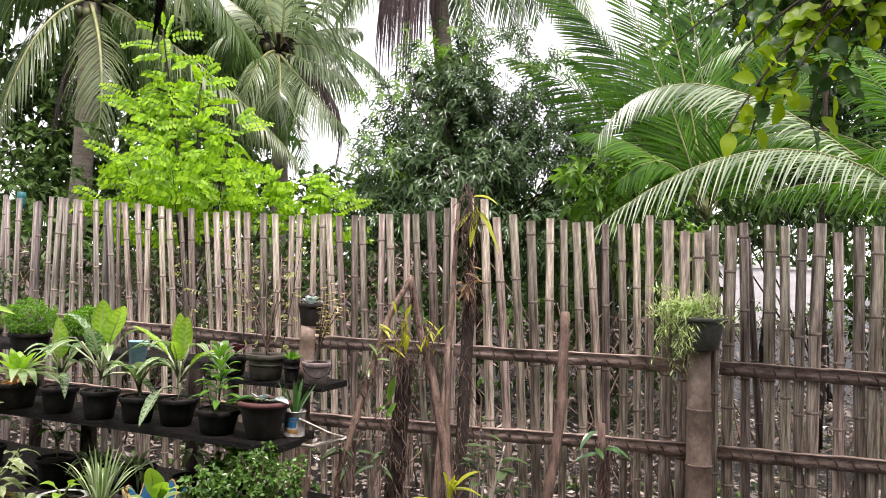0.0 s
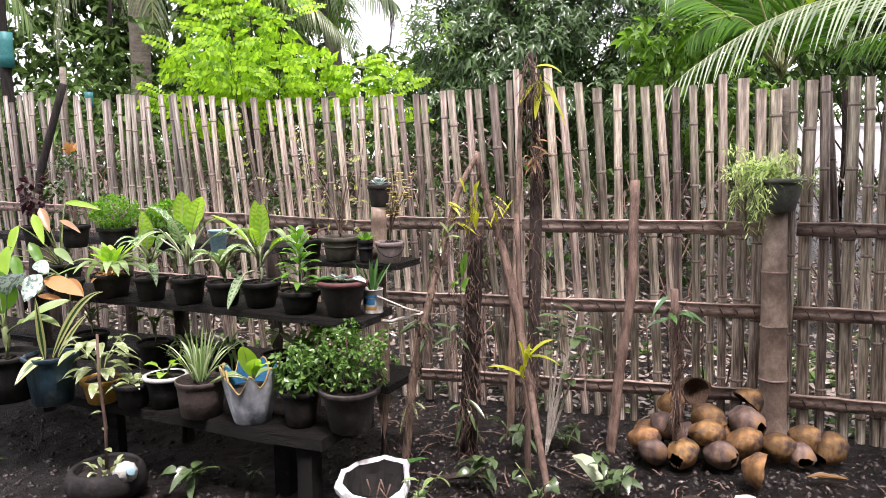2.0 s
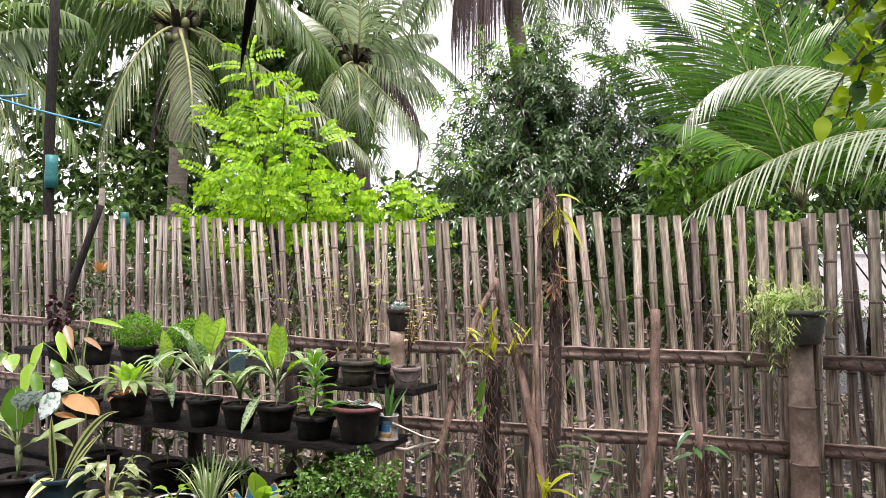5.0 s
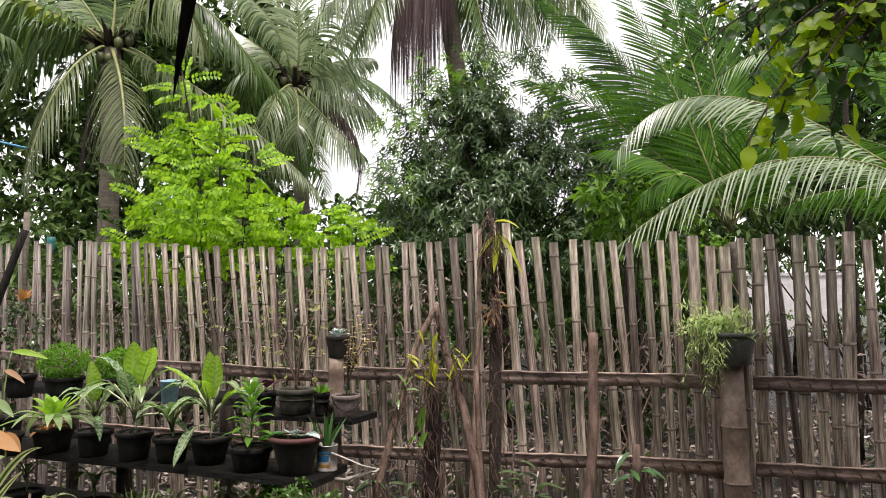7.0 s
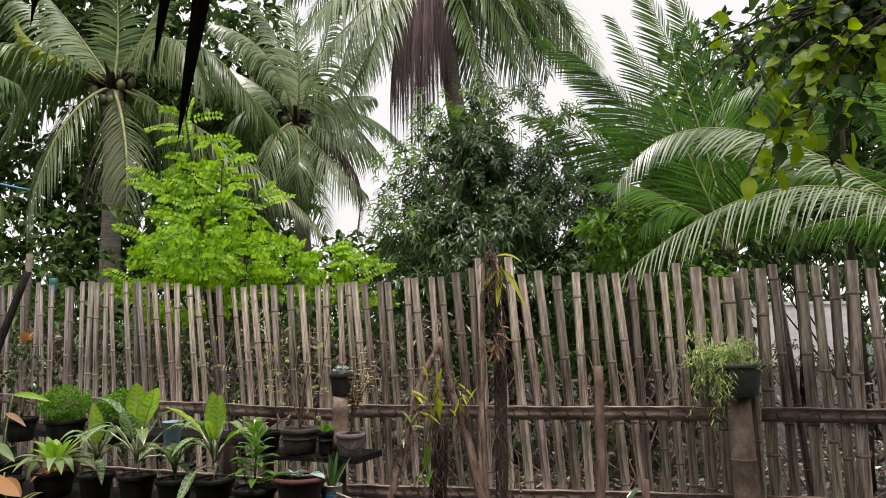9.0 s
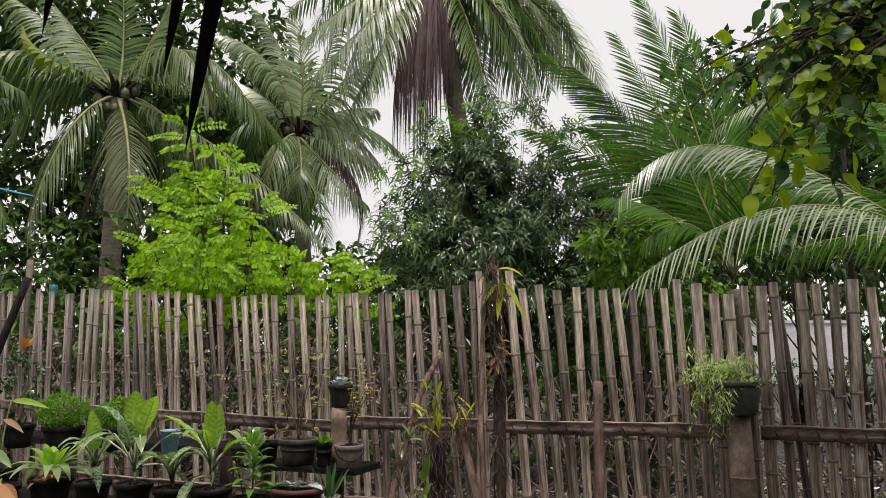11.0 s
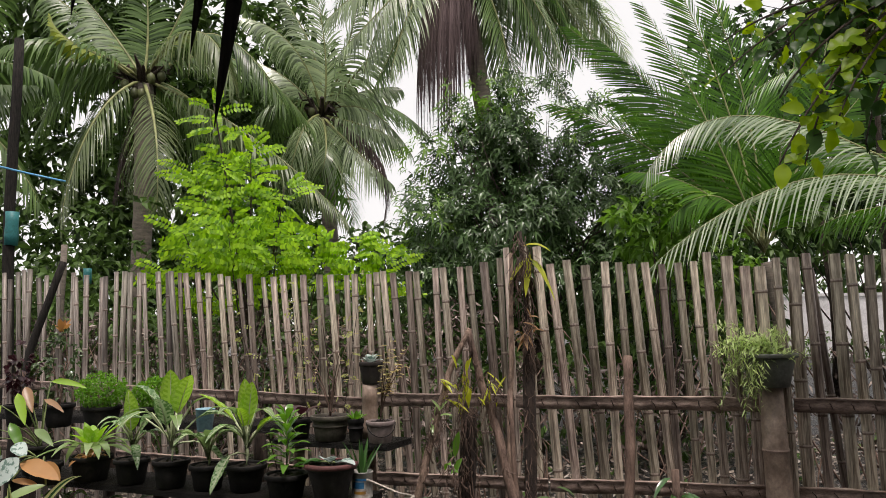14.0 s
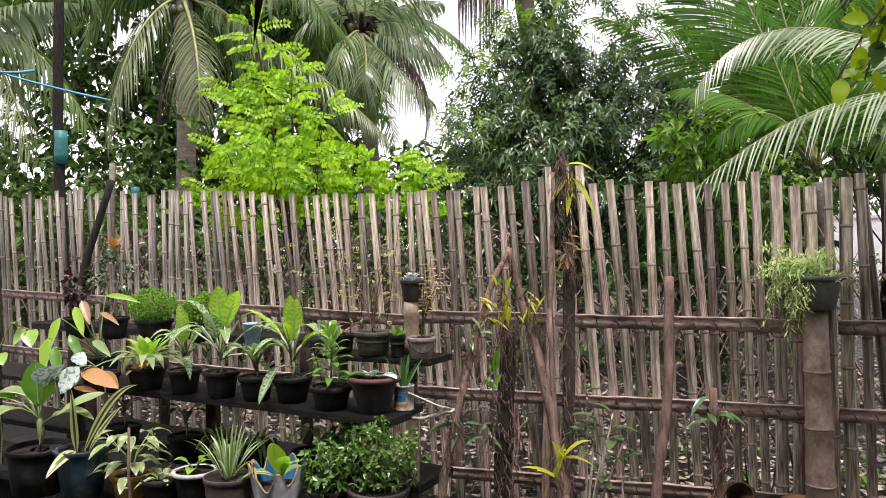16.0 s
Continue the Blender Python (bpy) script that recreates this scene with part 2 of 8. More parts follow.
def lathe(b, profile, seg=28, at=(0, 0, 0), wave=0.0, lobes=0, wob=0.0, rng=None, caps=True):
    """A turned form: (radius, height) pairs from the outside foot over the rim to the inside."""
    at, verts, faces = Vector(at), [], []
    for r, z in profile:
        for k in range(seg):
            a = 2 * math.pi * k / seg
            q = r * (1 + (wave * math.cos(lobes * a) if lobes else 0) + (rng.uniform(-wob, wob) if rng else 0))
            verts.append(at + Vector((q * math.cos(a), q * math.sin(a), z)))
    for i in range(len(profile) - 1):
        for k in range(seg):
            j = (k + 1) % seg
            faces.append((i * seg + k, i * seg + j, (i + 1) * seg + j, (i + 1) * seg + k))
    if caps:
        faces.append(tuple(range(seg))[::-1])
        faces.append(tuple((len(profile) - 1) * seg + k for k in range(seg)))
    b.add(verts, faces)


def box(b, lo, hi, m=None):
    (x0, y0, z0), (x1, y1, z1) = lo, hi
    v = [Vector(p) for p in ((x0, y0, z0), (x1, y0, z0), (x1, y1, z0), (x0, y1, z0), (x0, y0, z1), (x1, y0, z1), (x1, y1, z1), (x0, y1, z1))]
    b.add([m @ p for p in v] if m else v, [(0, 3, 2, 1), (4, 5, 6, 7), (0, 1, 5, 4), (1, 2, 6, 5), (2, 3, 7, 6), (3, 0, 4, 7)])


def blade(b, p, d, up, length, width, droop=0.2, fold=0.2, seg=4, peak=0.45, stalk=0.0, wavy=0.0, rng=None):
    """One leaf: a pointed, folded blade from p towards d, bending down by droop."""
    p, d = Vector(p), Vector(d).normalized()
    side = d.cross(Vector(up))
    if side.length < 1e-3:
        side = d.orthogonal()
    side.normalize()
    n = side.cross(d).normalized()
    verts, faces = [], []
    for i in range(seg + 1):
        s = i / seg
        c = p + d * (length * s * (1 - 0.25 * droop * s)) - Vector((0, 0, 1)) * (droop * length * s * s)
        q = max(0.0, (s - stalk) / (1 - stalk))
        e = q / peak * 0.5 if q < peak else 0.5 + (q - peak) / (1 - peak) * 0.5
        w = 0.5 * width * max(0.03, math.sin(math.pi * e) ** 0.75) if 0 < s < 1 else 0.5 * width * (0.06 if s == 0 else 0.012)
        lift = n * (fold * w) + (n * (rng.uniform(-wavy, wavy) * w) if rng and wavy else Vector())
        verts += [c - side * w + lift, c, c + side * w + lift]
    for i in range(seg):
        k = 3 * i
        faces += [(k, k + 1, k + 4, k + 3), (k + 1, k + 2, k + 5, k + 4)]
    b.add(verts, faces)


def bez(a, c, e, s):
    a, c, e = Vector(a), Vector(c), Vector(e)
    return a * ((1 - s) ** 2) + c * (2 * s * (1 - s)) + e * (s * s)


def frond(leaf, rib, a, c, e, length, pairs=60, width=0.035, hang=0.5, rng=random, thick=0.03, bare=0.15, spread=60.0, gaps=0.04, jit=6.0, roll=0.0):
    """A feather palm leaf along a bent rib from a over c to e, with hanging leaflets on both sides; roll turns its plane about the rib."""
    pts = [bez(a, c, e, i / 12) for i in range(13)]
    tube(rib, pts, [thick * (1 - 0.88 * i / 12) for i in range(13)], 6)
    flat = Vector((e[0] - a[0], e[1] - a[1], 0))
    flat = flat.normalized() if flat.length > 1e-3 else Vector((1, 0, 0))
    face = Vector((-flat.y, flat.x, 0))
    for i in range(pairs):
        s = bare + (1 - bare) * (i + 0.5) / pairs
        p, d = bez(a, c, e, s), (bez(a, c, e, min(1, s + 0.02)) - bez(a, c, e, max(0, s - 0.02))).normalized()
        side0 = (face - d * face.dot(d))
        side0 = side0.normalized() if side0.length > 0.05 else d.orthogonal().normalized()
        side0 = (side0 * math.cos(radians(roll)) + side0.cross(d) * math.sin(radians(roll))).normalized()
        q = (s - bare) / (1 - bare)
        le = length * min(0.55 + 1.8 * q, 1.0, 0.30 + 1.25 * (1 - q)) * rng.uniform(0.88, 1.1)
        ang = radians(spread - 28 * q + rng.uniform(-jit, jit))
        for sg in (-1, 1):
            if rng.random() < gaps:
                continue
            out = (side0 * (sg * math.sin(ang)) + d * math.cos(ang)).normalized()
            top = side0.cross(d) * (0.25 if hang < 1 else 0.0)
            out = (out + top).normalized()
            h = hang * rng.uniform(1 - 0.03 * jit, 1 + 0.03 * jit)
            w = width * rng.uniform(0.8, 1.15)
            wd = d * (w * 0.5)
            v, f, m = [], [], 4
            for k in range(m + 1):
                u = k / m
                o = p + out * (le * u * (1 - 0.3 * min(h, 1.2) * u)) - Vector((0, 0, 1)) * (h * le * u * u * 0.7)
                ww = wd * (1.0 if u < 0.6 else (1 - u) / 0.4 * 0.94 + 0.06) * (0.5 if k == 0 else 1)
                v += [o - ww, o + ww + Vector((0, 0, 0.12 * w))]
            for k in range(m):
                f.append((2 * k, 2 * k + 1, 2 * k + 3, 2 * k + 2))
            leaf.add(v, f)


def rand_dir(rng, up=0.0):
    while True:
        v = Vector((rng.uniform(-1, 1), rng.uniform(-1, 1), rng.uniform(-1, 1)))
        if 0.1 < v.length < 1:
            return (v.normalized() + Vector((0, 0, up))).normalized()


def cloud_of_leaves(b, lobes, count, length, width, rng, cluster=6, droop=0.5, shell=0.55, seg=2):
    """Leaf clusters through the outer part of several ellipsoid lobes (centre, radii)."""
    size = [r[0] * r[1] + r[1] * r[2] + r[0] * r[2] for _, r in lobes]
    for _ in range(count):
        (c, r), = rng.choices(lobes, size)
        o = rand_dir(rng)
        k = shell + (1 - shell) * rng.random() ** 0.6
        if noise.noise((Vector(c) + o * 2.1) * 4.2) < -0.22:
            continue
        p = Vector((c[0] + o.x * r[0] * k, c[1] + o.y * r[1] * k, c[2] + o.z * r[2] * k))
        for _ in range(cluster):
            d = (rand_dir(rng) + o * 0.7).normalized()
            blade(b, p, d, rand_dir(rng, 1.2), length * rng.uniform(0.6, 1.15), width * rng.uniform(0.8, 1.2), droop * rng.uniform(0.3, 1.3), 0.25, seg, 0.45)


# ---------------------------------------------------------------- ground
def fence_y(x):
    """The fence's line in plan: two straight runs that meet at a slight bend."""
    return 4.4 - 0.36 * x if x > -0.4 else 4.344 - 0.5 * x


def soil_height(x, y):
    near = max(0.0, 1 - abs(y - 3.5) / 6.0)
    lumps = noise.noise(Vector((x * 2.1, y * 2.1, 0.3))) + 0.7 * noise.noise(Vector((x * 6.5, y * 6.5, 1.7))) + 0.6 * noise.noise(Vector((x * 15.0, y * 15.0, 4.1))) + 0.55 * abs(noise.noise(Vector((x * 27.0, y * 27.0, 2.3))))
    return 0.022 * near * lumps - 0.014


def ground_mesh():
    b = Build()
    xs = [-400, -120, -40, -18, -10] + [-7 + 0.1 * i for i in range(44)] + [-2.6 + 0.024 * i for i in range(234)] + [3.05 + 0.1 * i for i in range(40)] + [10, 18, 40, 120, 400]
    ys = [-400, -60, -12, -3, 0, 1.2, 1.9, 2.15] + [2.3 + 0.024 * i for i in range(113)] + [5.05 + 0.1 * i for i in range(22)] + [8, 9.5, 12, 18, 40, 120, 600]
    b.add([(x, y, soil_height(x, y)) for y in ys for x in xs],
          [(j * len(xs) + i, j * len(xs) + i + 1, (j + 1) * len(xs) + i + 1, (j + 1) * len(xs) + i) for j in range(len(ys) - 1) for i in range(len(xs) - 1)])
    return b


M_GROUND = surface("dark_wet_soil", (0.003, 0.0025, 0.0022), (0.018, 0.0148, 0.013), 14.0, 0.36, 1.0, stain=(0.030, 0.025, 0.022), stain_scale=3.4, stain_at=(0.56, 0.72), vary=0, spec=0.35, fine=9.0, rough_spread=0.32, depth=0.03)
ground = part("ground", ground_mesh(), M_GROUND)
tagged(ground, "dark damp bare soil with trodden lumps and litter", "ground", kind="structure")


def litter(name, label, count, area, size, mat, seed):
    rng, b = random.Random(seed), Build()
    for _ in range(count):
        x, y = area(rng)
        a = rng.uniform(0, 2 * math.pi)
        p = Vector((x, y, soil_height(x, y) + rng.uniform(0.004, 0.03)))
        s = size * rng.uniform(0.5, 1.4)
        blade(b, p, (math.cos(a), math.sin(a), rng.uniform(-0.15, 0.35)), rand_dir(rng, 1.5), s, s * rng.uniform(0.25, 0.5), rng.uniform(-0.2, 0.3), rng.uniform(-0.5, 0.6), 2)
    return tagged(part(name, b, mat), label, "fallen leaves", kind="stuff")


def behind(rng):
    x = rng.uniform(-6, 9)
    return x, fence_y(max(-6, min(x, 5))) + 0.1 + 7.5 * rng.random() ** 1.15


def before(rng):
    x = rng.uniform(-0.6, 2.6)
    return x, fence_y(x) - 0.05 - 1.9 * rng.random()


litter("leaf_litter", "dry brown and pale fallen leaves on the soil behind the fence", 36000, behind, 0.07, M_LITTER, 3)
M_SCRAP = foliage("dry_leaf_scrap", (0.02, 0.015, 0.012), (0.13, 0.10, 0.08), 0.05, 0.45, 0.6, 3.0, (0.40, 0.35, 0.30))
litter("yard_litter", "small dry leaf scraps on the dark yard soil", 1500, before, 0.026, M_SCRAP, 4)


def weeds(name, label, count, area, size, mat, seed, clump=7):
    rng, b = random.Random(seed), Build()
    for _ in range(count):
        x, y = area(rng)
        for _ in range(clump):
            a = rng.uniform(0, 2 * math.pi)
            blade(b, (x + rng.uniform(-0.05, 0.05), y + rng.uniform(-0.05, 0.05), soil_height(x, y)), (math.cos(a), math.sin(a), rng.uniform(0.5, 2.0)),
                  (0, 0, 1), size * rng.uniform(0.5, 1.3), size * 0.22, 0.5, 0.2, 2)
    return tagged(part(name, b, mat), label, "weeds", kind="stuff")


def clods():
    """Crumbs and lumps of wet soil."""
    rng, b = random.Random(6), Build()
    for _ in range(9000):
        x, y = rng.uniform(-2.6, 2.9), rng.uniform(2.3, 5.2)
        r = 0.004 + 0.020 * rng.random() ** 3
        c = Vector((x, y, soil_height(x, y)))
        v = [c + Vector(d) * (r * rng.uniform(0.6, 1.3)) for d in ((1, 0, 0), (0, 1, 0), (-1, 0, 0), (0, -1, 0), (0, 0, 0.8), (0, 0, -0.8))]
        b.add(v, [(0, 1, 4), (1, 2, 4), (2, 3, 4), (3, 0, 4), (1, 0, 5), (2, 1, 5), (3, 2, 5), (0, 3, 5)])
    return tagged(part("soil_clods", b, M_CLOD), "crumbs and lumps of dark wet soil", "soil", kind="stuff")


M_CLOD = surface("soil_crumb", (0.010, 0.008, 0.007), (0.050, 0.040, 0.034), 20.0, 0.5, 0.5, vary=0.5, island=True)
clods()
weeds("weeds", "low green weeds in the leaf litter behind the fence", 700, behind, 0.16, M_BUSH, 5)


def undergrowth():
    """Dead twigs and brown leaves heaped in a low tangle behind the fence."""
    rng, b, s = random.Random(9), Build(), Build()
    root = thing("dry_undergrowth", label="dark tangle of dead twigs and brown leaves behind the fence", category="undergrowth", kind="stuff")
    for _ in range(4600):
        x = rng.uniform(-6.5, 7.5)
        if x > 0.3 and rng.random() < 0.6:
            continue
        y = fence_y(max(-6, min(x, 5))) + 1.5 + 1.5 * rng.random() + max(0.0, x - 1.5) * 0.3
        top = (1.65 if x < 0.6 else 1.25) + 0.3 * noise.noise(Vector((x * 0.9, 0, 0)))
        c = Vector((x, y, 0.45 + rng.random() * (top - 0.45)))
        for _ in range(5):
            blade(b, c + rand_dir(rng) * 0.1, rand_dir(rng), rand_dir(rng), rng.uniform(0.04, 0.11), rng.uniform(0.015, 0.035), 0.3, 0.4, 2)
    for _ in range(260):
        x = rng.uniform(-6.0, 7.0)
        y = fence_y(max(-6, min(x, 5))) + 0.5 + 1.6 * rng.random()
        h = rng.uniform(0.4, 1.7)
        e = Vector((x + rng.uniform(-0.7, 0.7), y + rng.uniform(-0.3, 0.3), h))
        tube(s, [bez((x, y, -0.02), (x + rng.uniform(-0.2, 0.2), y, h * 0.6), e, i / 4) for i in range(5)], [0.009, 0.008, 0.006, 0.005, 0.003], 4)
    part("dead_foliage", b, M_DEADLEAF, root)
    part("twigs", s, M_WOOD, root)


M_DEADLEAF = foliage("dead_brown_leaf", (0.004, 0.003, 0.002), (0.115, 0.082, 0.066), 0.1, 0.5, 0.4, 3.0, (0.46, 0.38, 0.32))
undergrowth()


def yard_twigs():
    rng, s = random.Random(12), Build()
    for _ in range(150):
        x, y = before(rng)
        a, le = rng.uniform(0, 6.28), rng.uniform(0.05, 0.25)
        o = Vector((math.cos(a), math.sin(a), 0)) * le
        p = Vector((x, y, soil_height(x, y) + 0.008))
        tube(s, [p, p + o * 0.5 + Vector((rng.uniform(-0.02, 0.02), 0, rng.uniform(0, 0.02))), p + o], [0.004, 0.0035, 0.002], 5)
    tagged(part("twigs", s, M_WOOD), "small dry twigs scattered on the yard soil", "twigs", kind="stuff")


yard_twigs()

# ---------------------------------------------------------------- bamboo fence
fence = thing("bamboo_fence", label="weathered grey-brown split-bamboo slat fence with three horizontal rails", category="fence")


def slat_mesh(seed, skin=None):
    """A split bamboo slat 1 m wide by 1 m high, scaled to its size: a shallow arc with raised nodes."""
    rng, b = random.Random(seed), Build()
    rings, z = [(0.0, 1.0, 0.0)], rng.uniform(0.06, 0.16)
    while z < 0.97:
        rings += [(z - 0.007, 1.0, 0.0), (z - 0.002, 1.025, 0.05), (z + 0.003, 1.04, 0.08), (z + 0.008, 1.0, 0.0)]
        z += rng.uniform(0.17, 0.24)
    rings.append((1.0, 0.97, 0.0))
    sec = [(-0.5, 0.12), (-0.47, -0.17), (-0.30, -0.40), (0.0, -0.5), (0.30, -0.40), (0.47, -0.17), (0.5, 0.12), (0.0, 0.42)]
    bow, verts, faces = rng.uniform(-0.25, 0.25), [], []
    for z, k, o in rings:
        sh = bow * math.sin(math.pi * z) + rng.uniform(-0.02, 0.02)
        for i, (x, y) in enumerate(sec):
            verts.append((x * k + sh, y * k - (o * 0.35 if 0 < i < 7 else 0), z))
    m = len(sec)
    for i in range(len(rings) - 1):
        for k in range(m):
            j = (k + 1) % m
            faces.append((i * m + k, i * m + j, (i + 1) * m + j, (i + 1) * m + k))
    faces += [tuple(range(m))[::-1], tuple((len(rings) - 1) * m + k for k in range(m))]
    b.add(verts, faces)
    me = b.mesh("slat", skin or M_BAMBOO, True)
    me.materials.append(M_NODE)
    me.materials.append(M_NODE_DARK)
    # Pale ring on each node; shade is painted as a dark ring under it.
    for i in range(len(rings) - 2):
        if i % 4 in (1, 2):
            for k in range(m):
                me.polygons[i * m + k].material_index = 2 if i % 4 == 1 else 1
    return me


SLATS = [slat_mesh(s) for s in range(9)]
GREY_SLATS = [slat_mesh(s, M_BAMBOO_GREY) for s in range(9)]
frng = random.Random(11)


def slat(x, top, width, lean, back=0.0, foot=0.0):
    yaw = -math.degrees(math.atan(0.36 if x > -0.4 else 0.5))
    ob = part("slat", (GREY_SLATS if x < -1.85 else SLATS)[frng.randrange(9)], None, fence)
    h = top - foot
    ob.matrix_basis = pose(x + math.sin(radians(lean)) * h * 0.96, fence_y(x) + back, foot, frng.uniform(-1.2, 1.2), -lean, yaw) @ Matrix.Diagonal((width, width * 0.9, h, 1))
    return ob


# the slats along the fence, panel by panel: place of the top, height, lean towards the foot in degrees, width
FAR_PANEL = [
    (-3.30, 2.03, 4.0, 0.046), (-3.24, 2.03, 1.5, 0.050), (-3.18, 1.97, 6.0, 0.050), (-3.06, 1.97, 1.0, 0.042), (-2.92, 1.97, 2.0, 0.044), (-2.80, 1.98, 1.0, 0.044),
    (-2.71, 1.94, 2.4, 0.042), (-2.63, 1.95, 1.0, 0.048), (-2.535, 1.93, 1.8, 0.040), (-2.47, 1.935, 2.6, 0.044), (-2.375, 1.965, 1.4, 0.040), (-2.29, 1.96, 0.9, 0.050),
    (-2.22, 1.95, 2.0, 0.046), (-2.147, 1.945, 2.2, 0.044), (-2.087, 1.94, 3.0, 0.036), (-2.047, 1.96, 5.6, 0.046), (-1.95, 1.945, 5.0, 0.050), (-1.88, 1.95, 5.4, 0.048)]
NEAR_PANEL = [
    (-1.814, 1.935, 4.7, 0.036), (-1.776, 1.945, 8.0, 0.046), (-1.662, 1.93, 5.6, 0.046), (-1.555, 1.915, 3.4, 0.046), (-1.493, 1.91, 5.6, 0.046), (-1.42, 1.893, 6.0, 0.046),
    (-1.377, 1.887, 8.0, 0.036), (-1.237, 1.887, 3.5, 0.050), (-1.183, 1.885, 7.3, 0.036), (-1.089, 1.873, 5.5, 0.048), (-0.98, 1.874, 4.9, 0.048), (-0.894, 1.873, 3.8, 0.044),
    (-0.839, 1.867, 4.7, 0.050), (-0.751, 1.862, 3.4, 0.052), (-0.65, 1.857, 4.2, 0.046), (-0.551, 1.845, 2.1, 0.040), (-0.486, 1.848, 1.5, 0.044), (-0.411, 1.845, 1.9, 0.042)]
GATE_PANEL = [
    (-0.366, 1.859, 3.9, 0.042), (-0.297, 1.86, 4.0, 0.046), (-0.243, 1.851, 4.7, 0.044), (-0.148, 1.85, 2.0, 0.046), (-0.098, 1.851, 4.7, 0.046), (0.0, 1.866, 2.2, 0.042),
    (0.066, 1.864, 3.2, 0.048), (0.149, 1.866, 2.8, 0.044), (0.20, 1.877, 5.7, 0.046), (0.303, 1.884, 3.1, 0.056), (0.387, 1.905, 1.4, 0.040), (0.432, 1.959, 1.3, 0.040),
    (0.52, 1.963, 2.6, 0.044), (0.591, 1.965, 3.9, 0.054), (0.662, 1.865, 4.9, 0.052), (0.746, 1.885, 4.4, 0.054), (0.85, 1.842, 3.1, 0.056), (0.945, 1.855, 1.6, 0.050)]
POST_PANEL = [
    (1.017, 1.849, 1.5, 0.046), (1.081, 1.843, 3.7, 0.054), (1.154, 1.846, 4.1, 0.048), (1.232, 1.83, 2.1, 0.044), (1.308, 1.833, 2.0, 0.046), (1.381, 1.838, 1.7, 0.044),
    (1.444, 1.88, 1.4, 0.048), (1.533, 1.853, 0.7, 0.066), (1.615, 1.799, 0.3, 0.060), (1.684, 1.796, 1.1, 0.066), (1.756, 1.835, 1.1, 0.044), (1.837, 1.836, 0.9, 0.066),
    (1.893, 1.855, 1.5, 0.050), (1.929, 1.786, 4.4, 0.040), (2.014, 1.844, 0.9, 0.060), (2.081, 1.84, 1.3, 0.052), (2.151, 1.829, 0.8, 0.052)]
x = -7.4
while x < -3.36:
    slat(x, 2.0 + 0.012 * (-3.5 - x) + frng.uniform(-0.05, 0.04), frng.uniform(0.040, 0.050), 3.2 + frng.uniform(-1.5, 1.5), frng.choice((0, 0.022)))
    x += frng.uniform(0.07, 0.10)
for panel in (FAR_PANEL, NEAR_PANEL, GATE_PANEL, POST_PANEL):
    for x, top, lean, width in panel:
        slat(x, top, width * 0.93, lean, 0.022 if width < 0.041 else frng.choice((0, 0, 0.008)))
x = 2.23
while x < 5.4:
    slat(x, 1.84 + frng.uniform(-0.03, 0.03), frng.uniform(0.046, 0.060), 0.8 + frng.uniform(-1.2, 1.2), frng.choice((0, 0.02)))
    x += frng.uniform(0.072, 0.092)


def rail(x0, x1, z0, z1, thick=0.028):
    """A half bamboo nailed across the slats, with its nodes and its tie marks."""
    rng, b = random.Random(int(x0 * 100 + z0 * 1000)), Build()
    n = max(4, int((x1 - x0) / 0.09))
    sec = [(-0.034, 0.0), (-0.033, -0.013), (0.0, -0.018), (0.024, -0.014), (0.034, -0.026), (0.038, -0.006)]
    verts, faces, m = [], [], len(sec)
    for i in range(n + 1):
        s = i / n
        x = x0 + (x1 - x0) * s
        k = 1.12 if i % 4 == 2 else 1.0
        wob = 0.006 * noise.noise(Vector((x * 2, z0, 0)))
        for dz, dy in sec:
            verts.append((x, fence_y(x) - 0.026 + dy * k, z0 + (z1 - z0) * s + dz * k + wob))
    for i in range(n):
        for k in range(m - 1):
            faces.append((i * m + k, (i + 1) * m + k, (i + 1) * m + k + 1, i * m + k + 1))
        faces.append((i * m + m - 1, (i + 1) * m + m - 1, (i + 1) * m, i * m))
    faces += [tuple(range(m)), tuple(n * m + k for k in range(m))[::-1]]
    b.add(verts, faces)
    r = part("rail", b, M_RAIL, fence)
    ties = Build()
    x = x0 + 0.06
    while x < x1 - 0.03:
        z = z0 + (z1 - z0) * (x - x0) / (x1 - x0)
        a = rng.uniform(-0.4, 0.4)
        tube(ties, [(x - 0.008 + a * 0.02, fence_y(x) - 0.044, z + 0.016), (x, fence_y(x) - 0.047, z), (x + 0.010, fence_y(x) - 0.043, z - 0.02)], 0.0028, 4)
        x += rng.uniform(0.07, 0.11)
    tagged(part("wire_tie", ties, M_BARK, r, "rusty dark wire ties"), kind="stuff")
    return r


for z0, z1, cuts in ((1.205, 1.065, (-7.4, -3.0, -1.3, -0.42)), (1.09, 1.095, (-0.41, 0.45, 1.70)), (0.66, 0.64, (-7.4, -3.2, -1.2, -0.42)), (0.635, 0.666, (-0.41, 0.62, 1.70)),
                     (0.16, 0.14, (-7.4, -2.6, -0.42)), (0.163, 0.22, (-0.41, 0.8, 1.70)), (1.095, 1.085, (1.78, 3.6, 5.4)), (0.668, 0.675, (1.78, 3.3, 5.4)), (0.205, 0.22, (1.78, 3.9, 5.4))):
    for a, c in zip(cuts, cuts[1:]):
        s0, s1 = (a - cuts[0]) / (cuts[-1] - cuts[0]), (c - cuts[0]) / (cuts[-1] - cuts[0])
        rail(a, c - 0.012, z0 + (z1 - z0) * s0, z0 + (z1 - z0) * s1)


